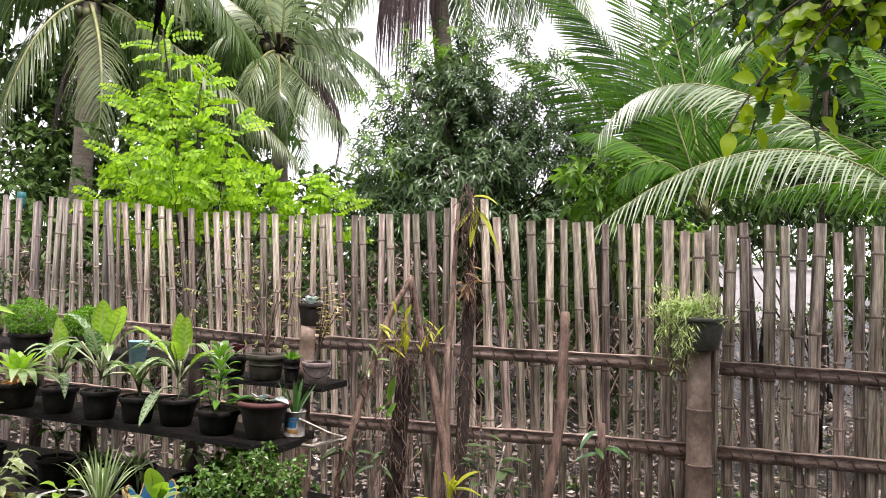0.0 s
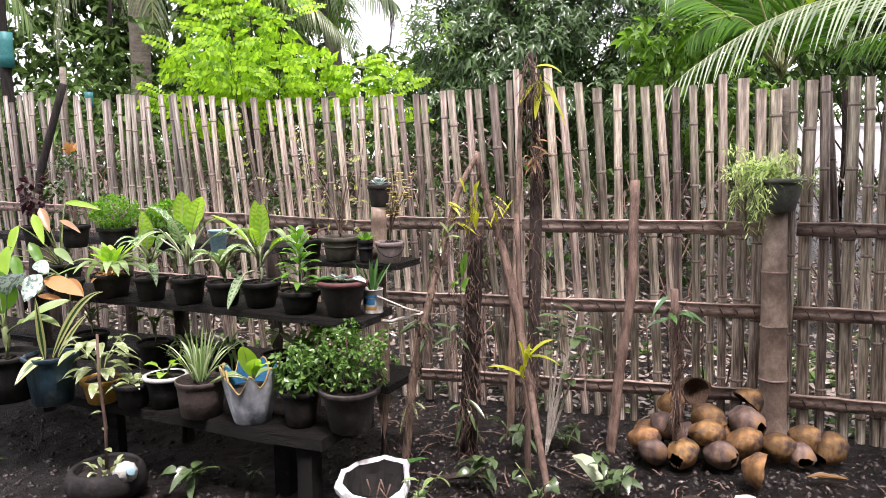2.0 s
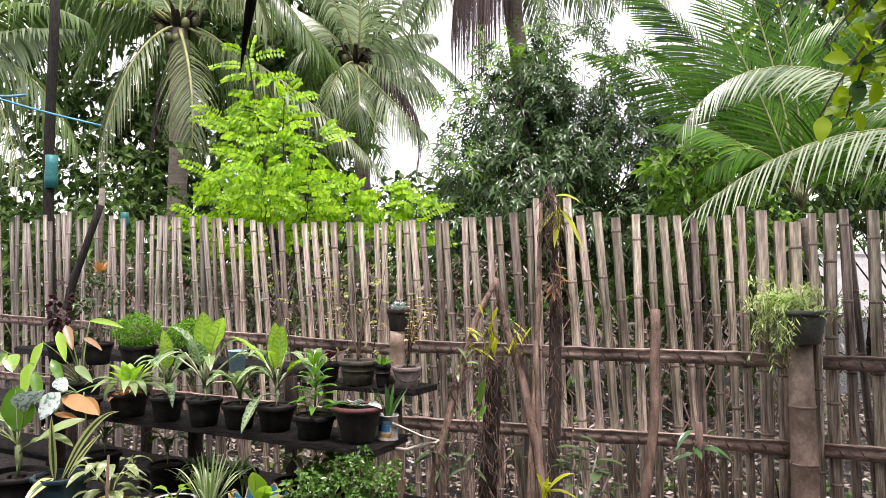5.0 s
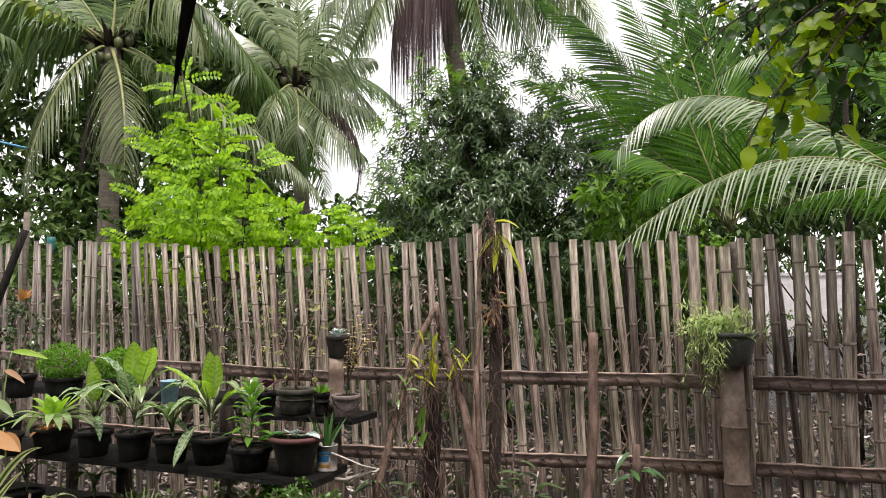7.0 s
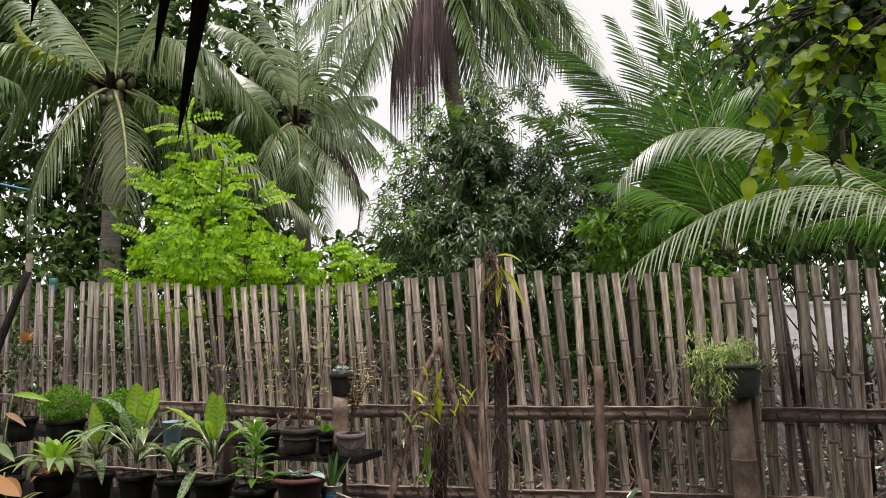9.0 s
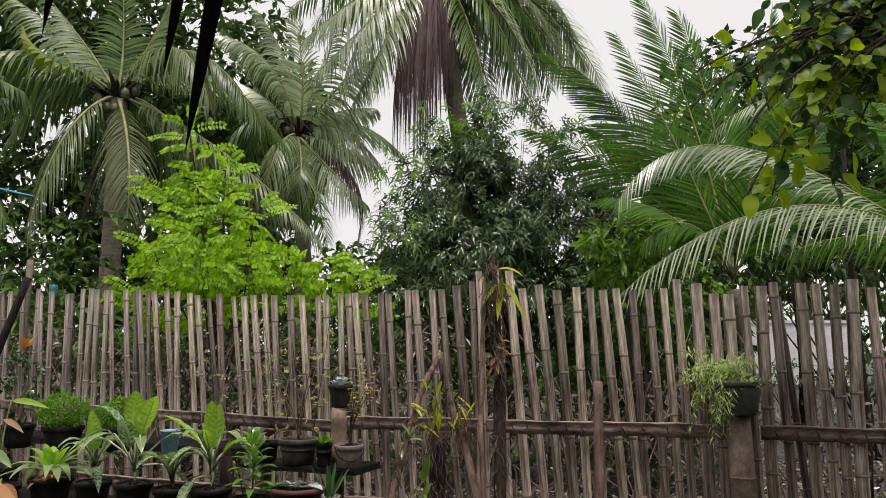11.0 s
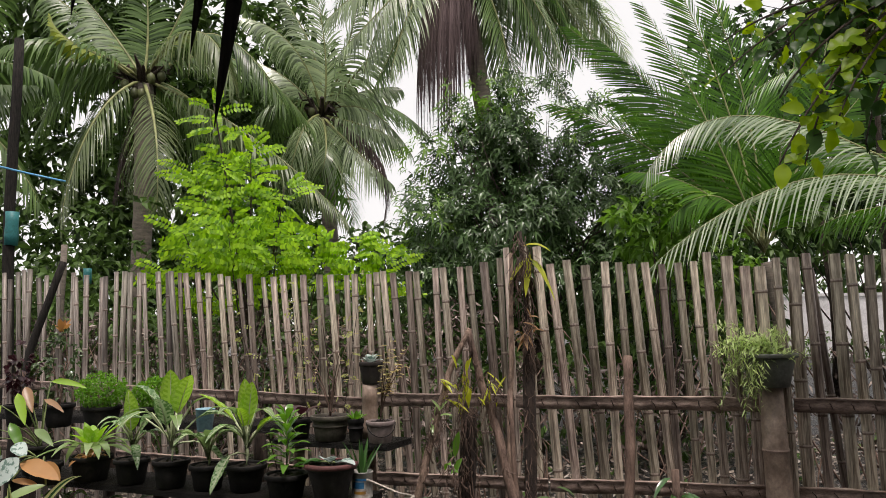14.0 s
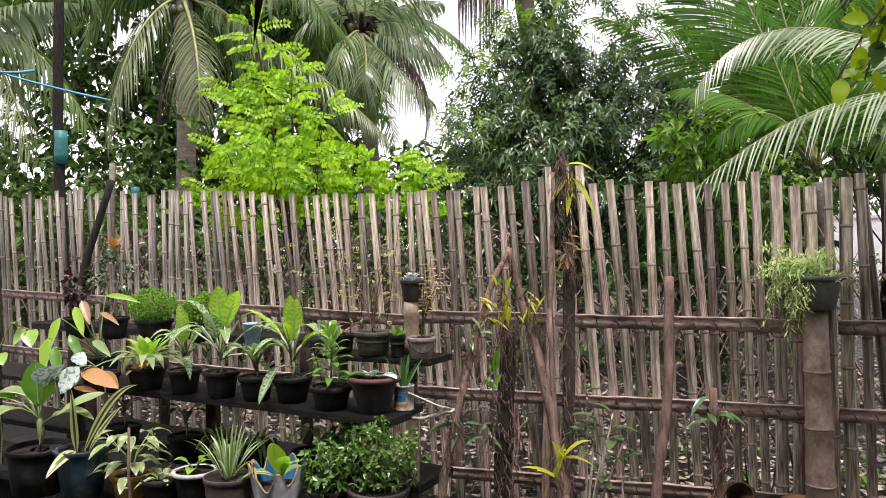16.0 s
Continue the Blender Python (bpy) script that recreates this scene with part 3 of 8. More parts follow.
def culm(b, at, height, radius, nodes, sides=16, lean=(0, 0), hollow=True):
    """A whole bamboo stem with its node rings and an open top."""
    prof, z = [], 0.0
    steps = sorted([0.0, height] + [q for n in nodes for q in (n - 0.012, n, n + 0.012)])
    for z in steps:
        prof.append((radius * (1.07 if any(abs(z - n) < 1e-6 for n in nodes) else 1.0) * (1.04 - 0.08 * z / height), z))
    if hollow:
        prof += [(radius * 0.8, height), (radius * 0.78, height - 0.05)]
    c = Build()
    lathe(c, prof, sides)
    b.add([Vector(at) + Vector((p[0] + lean[0] * p[2], p[1] + lean[1] * p[2], p[2])) for p in c.v], c.f)


post = thing("bamboo_post", (1.685, fence_y(1.685) - 0.10, 0), "thick brown bamboo post set in the fence line", "post")
post_b = Build()
rings = (0.06, 0.337, 0.614, 0.89)
girth = lambda z: 0.070 - 0.013 * min(1, (z + 0.05) / 1.24)
lathe(post_b, [(girth(z) * k, z) for z, k in sorted([(-0.05, 1.0), (1.19, 1.0)] + [(r + d, k) for r in rings for d, k in ((-0.014, 1.0), (-0.004, 1.05), (0.004, 1.05), (0.014, 0.99))])] + [(0.047, 1.19), (0.045, 1.12)], 22)
post_b.v = [(v[0] - 0.033 * max(0.0, v[2]) / 1.19, v[1], v[2]) for v in post_b.v]
part("culm", post_b, M_POST, post)
for zz in rings:
    ring = Build()
    rr = girth(zz) * 1.05
    lathe(ring, [(rr, -0.006), (rr + 0.002, -0.003), (rr + 0.002, 0.002), (rr, 0.004)], 22, (-0.033 * zz / 1.19, 0, zz), caps=False)
    part("node_ring", ring, M_RAIL, post, "dark ring scar at the joint")

# ---------------------------------------------------------------- palms
M_NUT = surface("green_coconut", (0.05, 0.065, 0.022), (0.12, 0.13, 0.05), 6.0, 0.5, 0.1, vary=0.25)


def palm(at, crown, fronds, label, mat=M_PALM, trunk_r=0.16, leaf_len=0.8, seed=0, nuts=0, heads=True, far=True, width=0.030, dense=1.0):
    """A coconut palm: a ringed trunk and single fronds, each given by its bend and its tip as seen from the crown."""
    rng = random.Random(seed)
    root = thing("coconut_palm", at, label, "palm tree", "coconut palms")
    o, c = Vector(at), Vector(crown) - Vector(at)
    b = Build()
    n = 26
    tube(b, [c * (i / n) + Vector((0.12 * math.sin(3 * i / n), 0, -0.1)) for i in range(n + 1)], [trunk_r * (1.5 - 0.5 * min(1, 5 * i / n)) * (1 + 0.06 * (i % 2)) for i in range(n + 1)], 12)
    part("trunk", b, M_TRUNK, root)
    if heads:
        h = Build()
        for k in range(26):
            a = rng.uniform(0, 6.28)
            tube(h, [c + Vector((0, 0, -0.25)), c + Vector((0.25 * math.cos(a), 0.25 * math.sin(a), rng.uniform(-0.1, 0.35))), c + Vector((0.5 * math.cos(a), 0.5 * math.sin(a), rng.uniform(-0.3, 0.5)))], [0.07, 0.045, 0.012], 5)
        part("crown_fibre", h, M_BARK, root, "dark fibrous sheaths and flower stalks")
    for k, (bend, tip, *more) in enumerate(fronds):
        lb, rb = Build(), Build()
        kind = more[0] if more else mat
        hang = more[1] if len(more) > 1 else 0.55
        long = more[2] if len(more) > 2 else leaf_len
        roll = more[3] if len(more) > 3 else rng.uniform(-30, 30)
        size = (Vector(tip) - Vector(bend)).length + Vector(bend).length
        frond(lb, rb, c, c + Vector(bend), c + Vector(tip), long, int(22 + 12 * size) if far else int((16 + 14 * size) * dense), 0.041 if far else width, hang, rng, 0.035 if far else 0.015, jit=8.0 if far else 4.0, roll=roll, spread=26.0 if kind is M_PALM_DEAD else 60.0 if far else 52.0)
        f = part("frond", lb, kind, root)
        part("rib", rb, M_RACHIS if kind is not M_PALM_DEAD else M_PALM_DEAD, f)
    for k in range(nuts):
        a = rng.uniform(0, 6.28)
        nb = Build()
        p = c + Vector((0.42 * math.cos(a), -0.25 * abs(math.sin(a)), rng.uniform(-0.35, 0.1)))
        lathe(nb, [(0.02, -0.10), (0.06, -0.07), (0.078, 0), (0.065, 0.06), (0.02, 0.10)], 10, p)
        part("coconut", nb, M_NUT, root)
    return root


def around(count, reach, rise, seed, lo=0.0, hi=360.0, drop=0.9):
    rng, out = random.Random(seed), []
    for k in range(count):
        a = radians(lo + (hi - lo) * (k + rng.uniform(0.2, 0.8)) / count)
        r, up = reach * rng.uniform(0.85, 1.1), rise * rng.uniform(0.3, 1.2)
        out.append(((0.5 * r * math.cos(a), 0.5 * r * math.sin(a), up), (r * math.cos(a), r * math.sin(a), up - drop * r * rng.uniform(0.2, 0.75))))
    return out


palm_a = palm((-5.3, 13.1, 0), (-5.12, 13.00, 6.00), [
    ((-0.43, -1.35, -0.72), (-0.73, -1.30, -2.77), M_PALM_OLD, 1.0), ((0.99, -1.70, -1.29), (0.81, -1.40, -2.62), M_PALM_OLD, 1.0), ((-0.87, -1.10, 0.63), (-2.10, -1.00, 0.11), M_PALM, 1.2),
    ((-1.26, -0.40, 0.76), (-2.66, -0.40, -0.47), M_PALM, 1.2), ((1.43, -1.25, 1.27), (1.92, -1.10, -0.48), M_PALM_OLD, 1.2), ((1.38, -0.35, 1.76), (2.64, -0.50, -0.69), M_PALM, 1.2),
    ((2.02, -1.00, -0.91), (3.75, -1.20, -2.73), M_PALM_OLD, 0.8), ((0.08, 0.15, 0.67), (-0.05, 0.10, 2.16), M_PALM, 0.4), ((-0.40, 0.10, 0.71), (-1.40, 0.20, 1.89), M_PALM, 0.8),
    ((0.55, -0.05, 0.75), (0.90, 0.10, 2.05), M_PALM, 0.6), ((-0.89, 0.70, 0.08), (-1.56, 0.60, -1.61), M_PALM, 1.0), ((0.52, 0.70, -0.04), (1.03, 0.60, -1.63), M_PALM, 1.0),
    ((-0.30, 0.40, -0.37), (-0.63, 0.40, -2.02), M_PALM_DEAD, 1.1), ((-1.26, 0.30, 0.84), (-1.99, 0.20, -0.96), M_PALM, 1.0), ((-0.94, 0.40, 1.20), (-2.34, 0.40, 2.10), M_PALM, 0.9),
] + around(4, 3.2, 1.6, 5, 10, 170), "tall coconut palm with drooping grey-green fronds and green nuts", seed=21, nuts=5, leaf_len=0.92)
lb, rb = Build(), Build()
frond(lb, rb, (-0.17, -0.70, 6.16), (-0.79, -1.30, 6.26), (-0.98, -1.10, 6.76), 0.40, 13, 0.075, 0.45, random.Random(4), 0.03, 0.05, 70.0, 0.0, 3.0)
young = part("young_frond", lb, foliage("young_yellow_leaflet", (0.13, 0.17, 0.02), (0.26, 0.31, 0.05), 0.4, 0.4, 0.5, 2.0), palm_a, "short yellow-green frond with stubby leaflets")
part("rib", rb, M_RACHIS, young)
stalk = Build()
tube(stalk, [(0.14, -0.1, 5.95), Vector((0.14, -0.1, 5.95)).lerp(Vector((-0.17, -0.70, 6.16)), 0.5), (-0.17, -0.70, 6.16)], [0.035, 0.033, 0.03], 6)
part("stalk", stalk, M_RACHIS, young)
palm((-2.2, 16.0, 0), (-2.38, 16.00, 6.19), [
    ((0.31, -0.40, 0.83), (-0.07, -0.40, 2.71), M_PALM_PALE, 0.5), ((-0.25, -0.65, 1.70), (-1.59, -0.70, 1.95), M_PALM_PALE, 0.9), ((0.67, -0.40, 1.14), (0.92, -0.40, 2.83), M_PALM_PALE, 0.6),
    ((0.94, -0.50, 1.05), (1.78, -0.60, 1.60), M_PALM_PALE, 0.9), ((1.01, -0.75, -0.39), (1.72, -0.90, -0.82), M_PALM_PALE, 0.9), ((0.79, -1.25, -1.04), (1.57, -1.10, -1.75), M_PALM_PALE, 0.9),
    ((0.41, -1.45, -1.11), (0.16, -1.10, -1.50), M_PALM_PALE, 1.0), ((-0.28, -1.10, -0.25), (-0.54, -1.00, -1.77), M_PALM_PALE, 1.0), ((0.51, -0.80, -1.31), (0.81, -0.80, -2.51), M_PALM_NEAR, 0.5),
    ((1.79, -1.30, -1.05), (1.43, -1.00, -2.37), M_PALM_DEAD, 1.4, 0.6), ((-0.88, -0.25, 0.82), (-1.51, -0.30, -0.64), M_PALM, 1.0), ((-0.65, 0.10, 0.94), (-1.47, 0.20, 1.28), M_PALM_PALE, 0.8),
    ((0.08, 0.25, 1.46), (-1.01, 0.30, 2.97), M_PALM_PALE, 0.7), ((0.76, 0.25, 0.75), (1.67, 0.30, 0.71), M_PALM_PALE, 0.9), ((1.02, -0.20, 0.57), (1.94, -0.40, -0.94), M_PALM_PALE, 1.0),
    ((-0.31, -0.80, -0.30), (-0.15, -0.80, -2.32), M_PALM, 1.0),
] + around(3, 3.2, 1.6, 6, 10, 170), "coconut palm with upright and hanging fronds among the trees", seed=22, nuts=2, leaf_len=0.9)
def skirt(count, seed):
    """Dead fronds that hang close round the trunk, longest on one side."""
    rng, out = random.Random(seed), []
    for k in range(count):
        u = (k + rng.random()) / count
        x = -0.72 + 1.10 * u
        low = -3.05 - 1.25 * math.exp(-((x + 0.26) / 0.30) ** 2) - 0.70 * math.exp(-((x + 0.66) / 0.12) ** 2) + rng.uniform(-0.15, 0.45)
        y = -0.35 - 0.45 * math.sin(math.pi * u) * rng.uniform(0.4, 1.0)
        out.append(((1.1 * x, y - 0.3, low * 0.42), (x + rng.uniform(-0.06, 0.06), y, low), M_PALM_DEAD, 1.8, 0.55, rng.uniform(-40, 40)))
    return out


palm((1.5, 13.5, 0), (0.50, 13.30, 8.96), [
    ((-0.86, -0.60, -1.33), (-2.06, -0.80, -2.70), M_PALM_PALE, 0.9), ((-0.89, -0.80, -1.72), (-1.19, -0.80, -3.16), M_PALM_PALE, 0.8), ((-0.84, 0.20, -0.43), (-1.96, 0.00, -1.37), M_PALM, 0.9),
    ((0.81, -0.50, -1.62), (0.91, -0.60, -3.02), M_PALM, 0.7), ((1.13, -0.50, -0.96), (1.51, -0.60, -2.64), M_PALM, 0.7), ((1.68, 0.10, -0.38), (2.10, -0.20, -2.15), M_PALM, 0.6),
    ((0.79, 0.30, -1.14), (0.64, 0.20, -2.45), M_PALM, 0.7), ((2.07, 0.30, 0.21), (2.76, 0.20, -1.58), M_PALM, 0.6), ((1.09, 0.70, 0.01), (1.36, 0.60, -1.91), M_PALM_OLD, 0.7),
    ((1.45, -0.40, -1.10), (1.85, -0.50, -2.75), M_PALM_PALE, 0.8, 0.9, 45), ((1.90, 0.10, -0.60), (2.45, 0.0, -2.35), M_PALM_OLD, 0.8, 0.9, 40), ((0.70, 0.40, -1.60), (1.05, 0.50, -3.10), M_PALM_OLD, 0.8, 0.9, 40),
    ((2.40, 0.30, -0.50), (3.00, 0.40, -2.10), M_PALM, 0.7, 0.8, 45), ((1.60, 0.60, -1.50), (2.10, 0.70, -3.00), M_PALM, 0.9, 0.8, 35), ((-1.20, -0.40, -0.80), (-2.30, -0.60, -2.00), M_PALM_PALE, 0.9, 0.9, 35),
] + skirt(58, 71) + [
    ((1.80, 0.0, -1.20), (2.20, -0.10, -2.70), M_PALM_NEAR, 0.8, 0.9, 55), ((2.30, 0.20, -1.00), (2.75, 0.10, -2.55), M_PALM_OLD, 0.8, 0.9, 50), ((1.0, 0.3, -1.9), (1.25, 0.3, -3.2), M_PALM, 0.8, 0.9, 40),
    ((2.60, 0.40, -0.60), (3.30, 0.40, -2.40), M_PALM_PALE, 0.7, 0.9, 55), ((-0.9, -0.3, -1.9), (-1.45, -0.4, -3.1), M_PALM, 0.9, 0.8, 30), ((-1.5, 0.2, -1.2), (-1.75, 0.2, -2.9), M_PALM_PALE, 0.9, 0.9, 40),
] + around(9, 3.8, 1.2, 7, 20, 160), "tall coconut palm with a skirt of dead brown fronds", seed=23, leaf_len=0.8)
palm((3.35, 7.4, 0), (3.29, 7.30, 2.20), [
    ((-0.37, -0.10, 1.11), (-1.04, 0.20, 2.64), M_PALM_NEAR, 0.16, 0.63, 62), ((-0.59, 0.50, 1.57), (-1.75, 0.60, 2.58), M_PALM_NEAR, 0.16, 0.52, -60), ((0.16, 0.25, 1.53), (-0.33, 0.30, 2.96), M_PALM_NEAR, 0.13, 0.61, 58),
    ((0.56, 0.40, 1.43), (0.77, 0.40, 3.00), M_PALM_NEAR, 0.13, 0.61, 70), ((-0.56, -0.10, 0.80), (-1.33, -0.20, 0.78), M_PALM_NEAR, 0.25, 0.57, 25), ((-0.44, -0.20, 0.90), (-1.06, -0.40, 0.28), M_PALM_NEAR, 0.29, 0.52, 25),
    ((0.67, 0.25, 1.07), (1.30, 0.30, 1.71), M_PALM_NEAR, 0.18, 0.61, -55), ((0.22, 0.80, 1.08), (-0.43, 0.80, 1.81), M_PALM_NEAR, 0.18, 0.61, 55), ((0.38, -0.10, 0.82), (0.72, -0.20, 0.82), M_PALM_NEAR, 0.25, 0.52, 30),
    ((0.51, 1.15, 1.38), (0.42, 0.90, 2.90), M_PALM_NEAR, 0.15, 0.61, 65), ((-0.09, 1.25, 1.55), (-1.20, 1.10, 1.91), M_PALM_NEAR, 0.18, 0.52, 60), ((0.07, -0.25, 0.57), (0.16, -0.30, 1.47), M_PALM_NEAR, 0.18, 0.57, 45),
    ((-0.75, 0.60, 1.35), (-1.95, 0.70, 1.75), M_PALM_NEAR, 0.17, 0.57, -55), ((-0.60, 0.30, 1.60), (-1.45, 0.40, 2.35), M_PALM_NEAR, 0.16, 0.61, 58), ((-0.10, 0.30, 1.80), (-0.70, 0.40, 3.20), M_PALM_NEAR, 0.14, 0.64, 55), ((0.90, 0.30, 1.50), (1.10, 0.40, 3.0), M_PALM_NEAR, 0.14, 0.61, -55),
], "young coconut palm with a short trunk and glossy arching green fronds", M_PALM_NEAR, 0.055, 0.6, 24, heads=False, far=False, width=0.026, dense=1.25)
# Glossy leaflet whose white sky sheen is also put into a pale colour.
M_SHEEN_PALM = foliage("sheen_painted_leaflet", (0.03, 0.075, 0.025), (0.46, 0.55, 0.36), 0.35, 0.26, 0.9, 1.2, (0.62, 0.68, 0.48))
palm((5.3, 6.1, 0), (5.21, 5.90, 1.71), [
    ((-1.88, -0.40, 1.68), (-3.68, -0.80, 0.21), M_SHEEN_PALM, 0.30, 0.70, 20), ((-2.63, 0.10, 2.34), (-3.50, -0.10, 0.99), M_SHEEN_PALM, 0.34, 0.62, 20), ((-0.36, 0.20, 1.88), (-1.30, 0.30, 2.10), M_PALM_NEAR, 0.5, 0.85, 15), ((-0.15, 0.5, 1.5), (-0.75, 0.7, 1.75), M_PALM_NEAR, 0.5, 0.85, 15), ((-0.5, 0.7, 1.1), (-1.1, 0.9, 1.2), M_PALM_NEAR, 0.5, 0.85, 15),
    ((-1.18, 0.30, 2.92), (-2.51, 0.40, 1.69), M_PALM_NEAR, 0.35, 0.65, 22), ((-1.22, -0.20, 1.03), (-2.26, -0.30, 0.52), M_PALM_NEAR, 0.4, 0.60, 20), ((-0.9, 0.3, 1.6), (-1.9, 0.5, 1.15), M_PALM_NEAR, 0.5, 0.75, 15),
    ((-0.6, -0.2, 1.3), (-1.3, -0.3, 0.95), M_PALM_NEAR, 0.5, 0.75, 15), ((0.5, 0.3, 1.9), (1.5, 0.4, 1.6), M_PALM_NEAR, 0.4, 0.5), ((0.6, -0.2, 1.2), (1.4, -0.3, 0.6), M_PALM_NEAR, 0.5, 0.5), ((0.2, 0.5, 2.0), (0.3, 0.8, 3.0), M_PALM_NEAR, 0.45, 0.5, 30),
], "young coconut palm with a long pale frond bent over the fence", M_PALM, 0.10, 0.5, 25, heads=False, far=False, width=0.019, dense=0.85)
palm((-6.6, 9.2, 0), (-6.3, 8.8, 3.9), [((0.55, -0.4, 0.55), (1.82, -0.5, 0.42), M_SHEEN_PALM, 0.9, 0.5, 30), ((0.8, -0.3, 1.2), (2.0, -0.5, 0.5), M_PALM, 0.9), ((0.7, 0.2, 0.8), (1.5, 0.3, -0.8), M_PALM, 1.0), ((0.2, -0.5, 1.4), (0.5, -1.0, 1.9), M_PALM, 0.8), ((-0.7, 0, 1.4), (-1.7, 0, 1.4), M_PALM, 0.8),
    ((0.6, 0, 1.7), (1.4, 0, 2.2), M_PALM, 0.7), ((0.7, -0.2, 0.4), (1.2, -0.4, -1.3), M_PALM_OLD, 1.1)], "coconut palm with fronds reaching over the fence corner", M_PALM, 0.12, 0.8, 26)


# ---------------------------------------------------------------- broad-leaved trees
def whorls(b, lobes, count, length, width, rng, leaves=9, shell=0.45, open_=0.0, clear=0.0):
    """Twig ends spread through ellipsoid lobes, each with a whorl of long leaves that radiate and droop."""
    size = [r[0] * r[1] + r[1] * r[2] + r[0] * r[2] for _, r in lobes]
    done = 0
    while done < count:
        (c, r), = rng.choices(lobes, size)
        o = rand_dir(rng)
        k = shell + (1 - shell) * rng.random() ** 0.6
        p = Vector((c[0] + o.x * r[0] * k, c[1] + o.y * r[1] * k, c[2] + o.z * r[2] * k))
        done += 1
        if noise.noise(p * 2.3) < open_ + clear * (p.z - 3.2) or noise.noise(p * 6.1) < -0.12:
            continue
        axis = (o + Vector((0, -0.25, 0.55)) + rand_dir(rng) * 0.5).normalized()
        side = axis.orthogonal().normalized()
        turn = rng.uniform(0, 6.28)
        for i in range(leaves):
            a = turn + 2.4 * i
            out = side * math.cos(a) + axis.cross(side) * math.sin(a)
            d = (out + axis * rng.uniform(0.15, 0.9)).normalized()
            blade(b, p + axis * (0.012 * i), d, axis, length * rng.uniform(0.65, 1.15), width * rng.uniform(0.8, 1.2), rng.uniform(0.25, 0.75), 0.25, 3, 0.42)


MANGO_LOBES = [((-0.75, 0.0, 3.85), (0.50, 0.6, 0.50)), ((-0.1, 0.0, 3.3), (1.2, 0.9, 0.95)), ((-0.3, 0.0, 4.1), (0.85, 0.7, 0.6)), ((0.40, 0.1, 4.05), (0.80, 0.7, 0.6)), ((0.95, 0.0, 3.55), (0.8, 0.7, 0.75)), ((-0.95, 0.0, 3.45), (0.5, 0.6, 0.5)),
               ((-1.15, 0.0, 2.6), (0.65, 0.7, 0.7)), ((-0.2, -0.3, 2.5), (1.1, 0.8, 0.65)), ((0.8, -0.1, 2.7), (0.9, 0.8, 0.75)), ((1.35, 0.0, 3.0), (0.55, 0.6, 0.6)), ((0.6, -0.2, 2.0), (1.6, 0.8, 0.5)), ((-0.9, -0.1, 2.0), (0.8, 0.7, 0.5))]


def mango():
    rng = random.Random(31)
    root = thing("mango_tree", (1.2, 9.0, 0.06), "dense dark-green mango tree with long drooping glossy leaves", "tree")
    wood, crown, top, young = Build(), Build(), Build(), Build()
    tube(wood, [(0, 0, -0.16), (0.05, 0, 0.9), (0.0, 0.15, 1.9), (0.1, 0.2, 2.8), (0.05, 0.2, 3.7)], [0.11, 0.09, 0.075, 0.05, 0.02], 9)
    for c, r in MANGO_LOBES:
        for k in range(5):
            e = Vector(c) + Vector((rng.uniform(-0.7, 0.7) * r[0], rng.uniform(-0.5, 0.5) * r[1], rng.uniform(-0.2, 0.8) * r[2]))
            a = Vector((0.03, 0.08, rng.uniform(0.9, min(2.8, e.z - 0.3))))
            tube(wood, [bez(a, (a + e) / 2 + Vector((0, 0, -0.15)), e, i / 6) for i in range(7)], [0.016 * (1 - 0.8 * i / 6) for i in range(7)], 5)
    whorls(crown, MANGO_LOBES[6:], 3700, 0.13, 0.027, rng, 10, 0.35, -0.22)
    whorls(top, MANGO_LOBES[:6], 3300, 0.105, 0.027, rng, 8, 0.20, -0.02, 0.14)
    whorls(young, [((-0.4, -0.2, 4.15), (0.7, 0.5, 0.4)), ((-1.2, -0.2, 3.5), (0.4, 0.4, 0.4)), ((-1.3, -0.4, 2.7), (0.4, 0.4, 0.5)), ((1.5, -0.3, 3.1), (0.5, 0.4, 0.6)), ((1.7, -0.3, 2.5), (0.4, 0.4, 0.5)), ((0.9, -0.3, 3.9), (0.6, 0.4, 0.35)), ((-0.75, -0.2, 3.95), (0.35, 0.4, 0.45)), ((1.75, -0.3, 2.9), (0.4, 0.4, 0.7))], 480, 0.115, 0.027, rng, 8, 0.4, -0.2)
    whorls(crown, [((-0.35, 0.35, 3.55), (0.55, 0.5, 0.85)), ((0.2, 0.35, 3.2), (0.6, 0.5, 0.8))], 1500, 0.12, 0.030, rng, 9, 0.1, -0.45)
    part("trunk", wood, M_BARK, root)
    part("crown", crown, M_MANGO, root)
    part("upper_crown", top, M_MANGO, root)
    part("young_foliage", young, M_MANGO_NEW, root, "fresh lighter green leaves at the shoot tips")


mango()


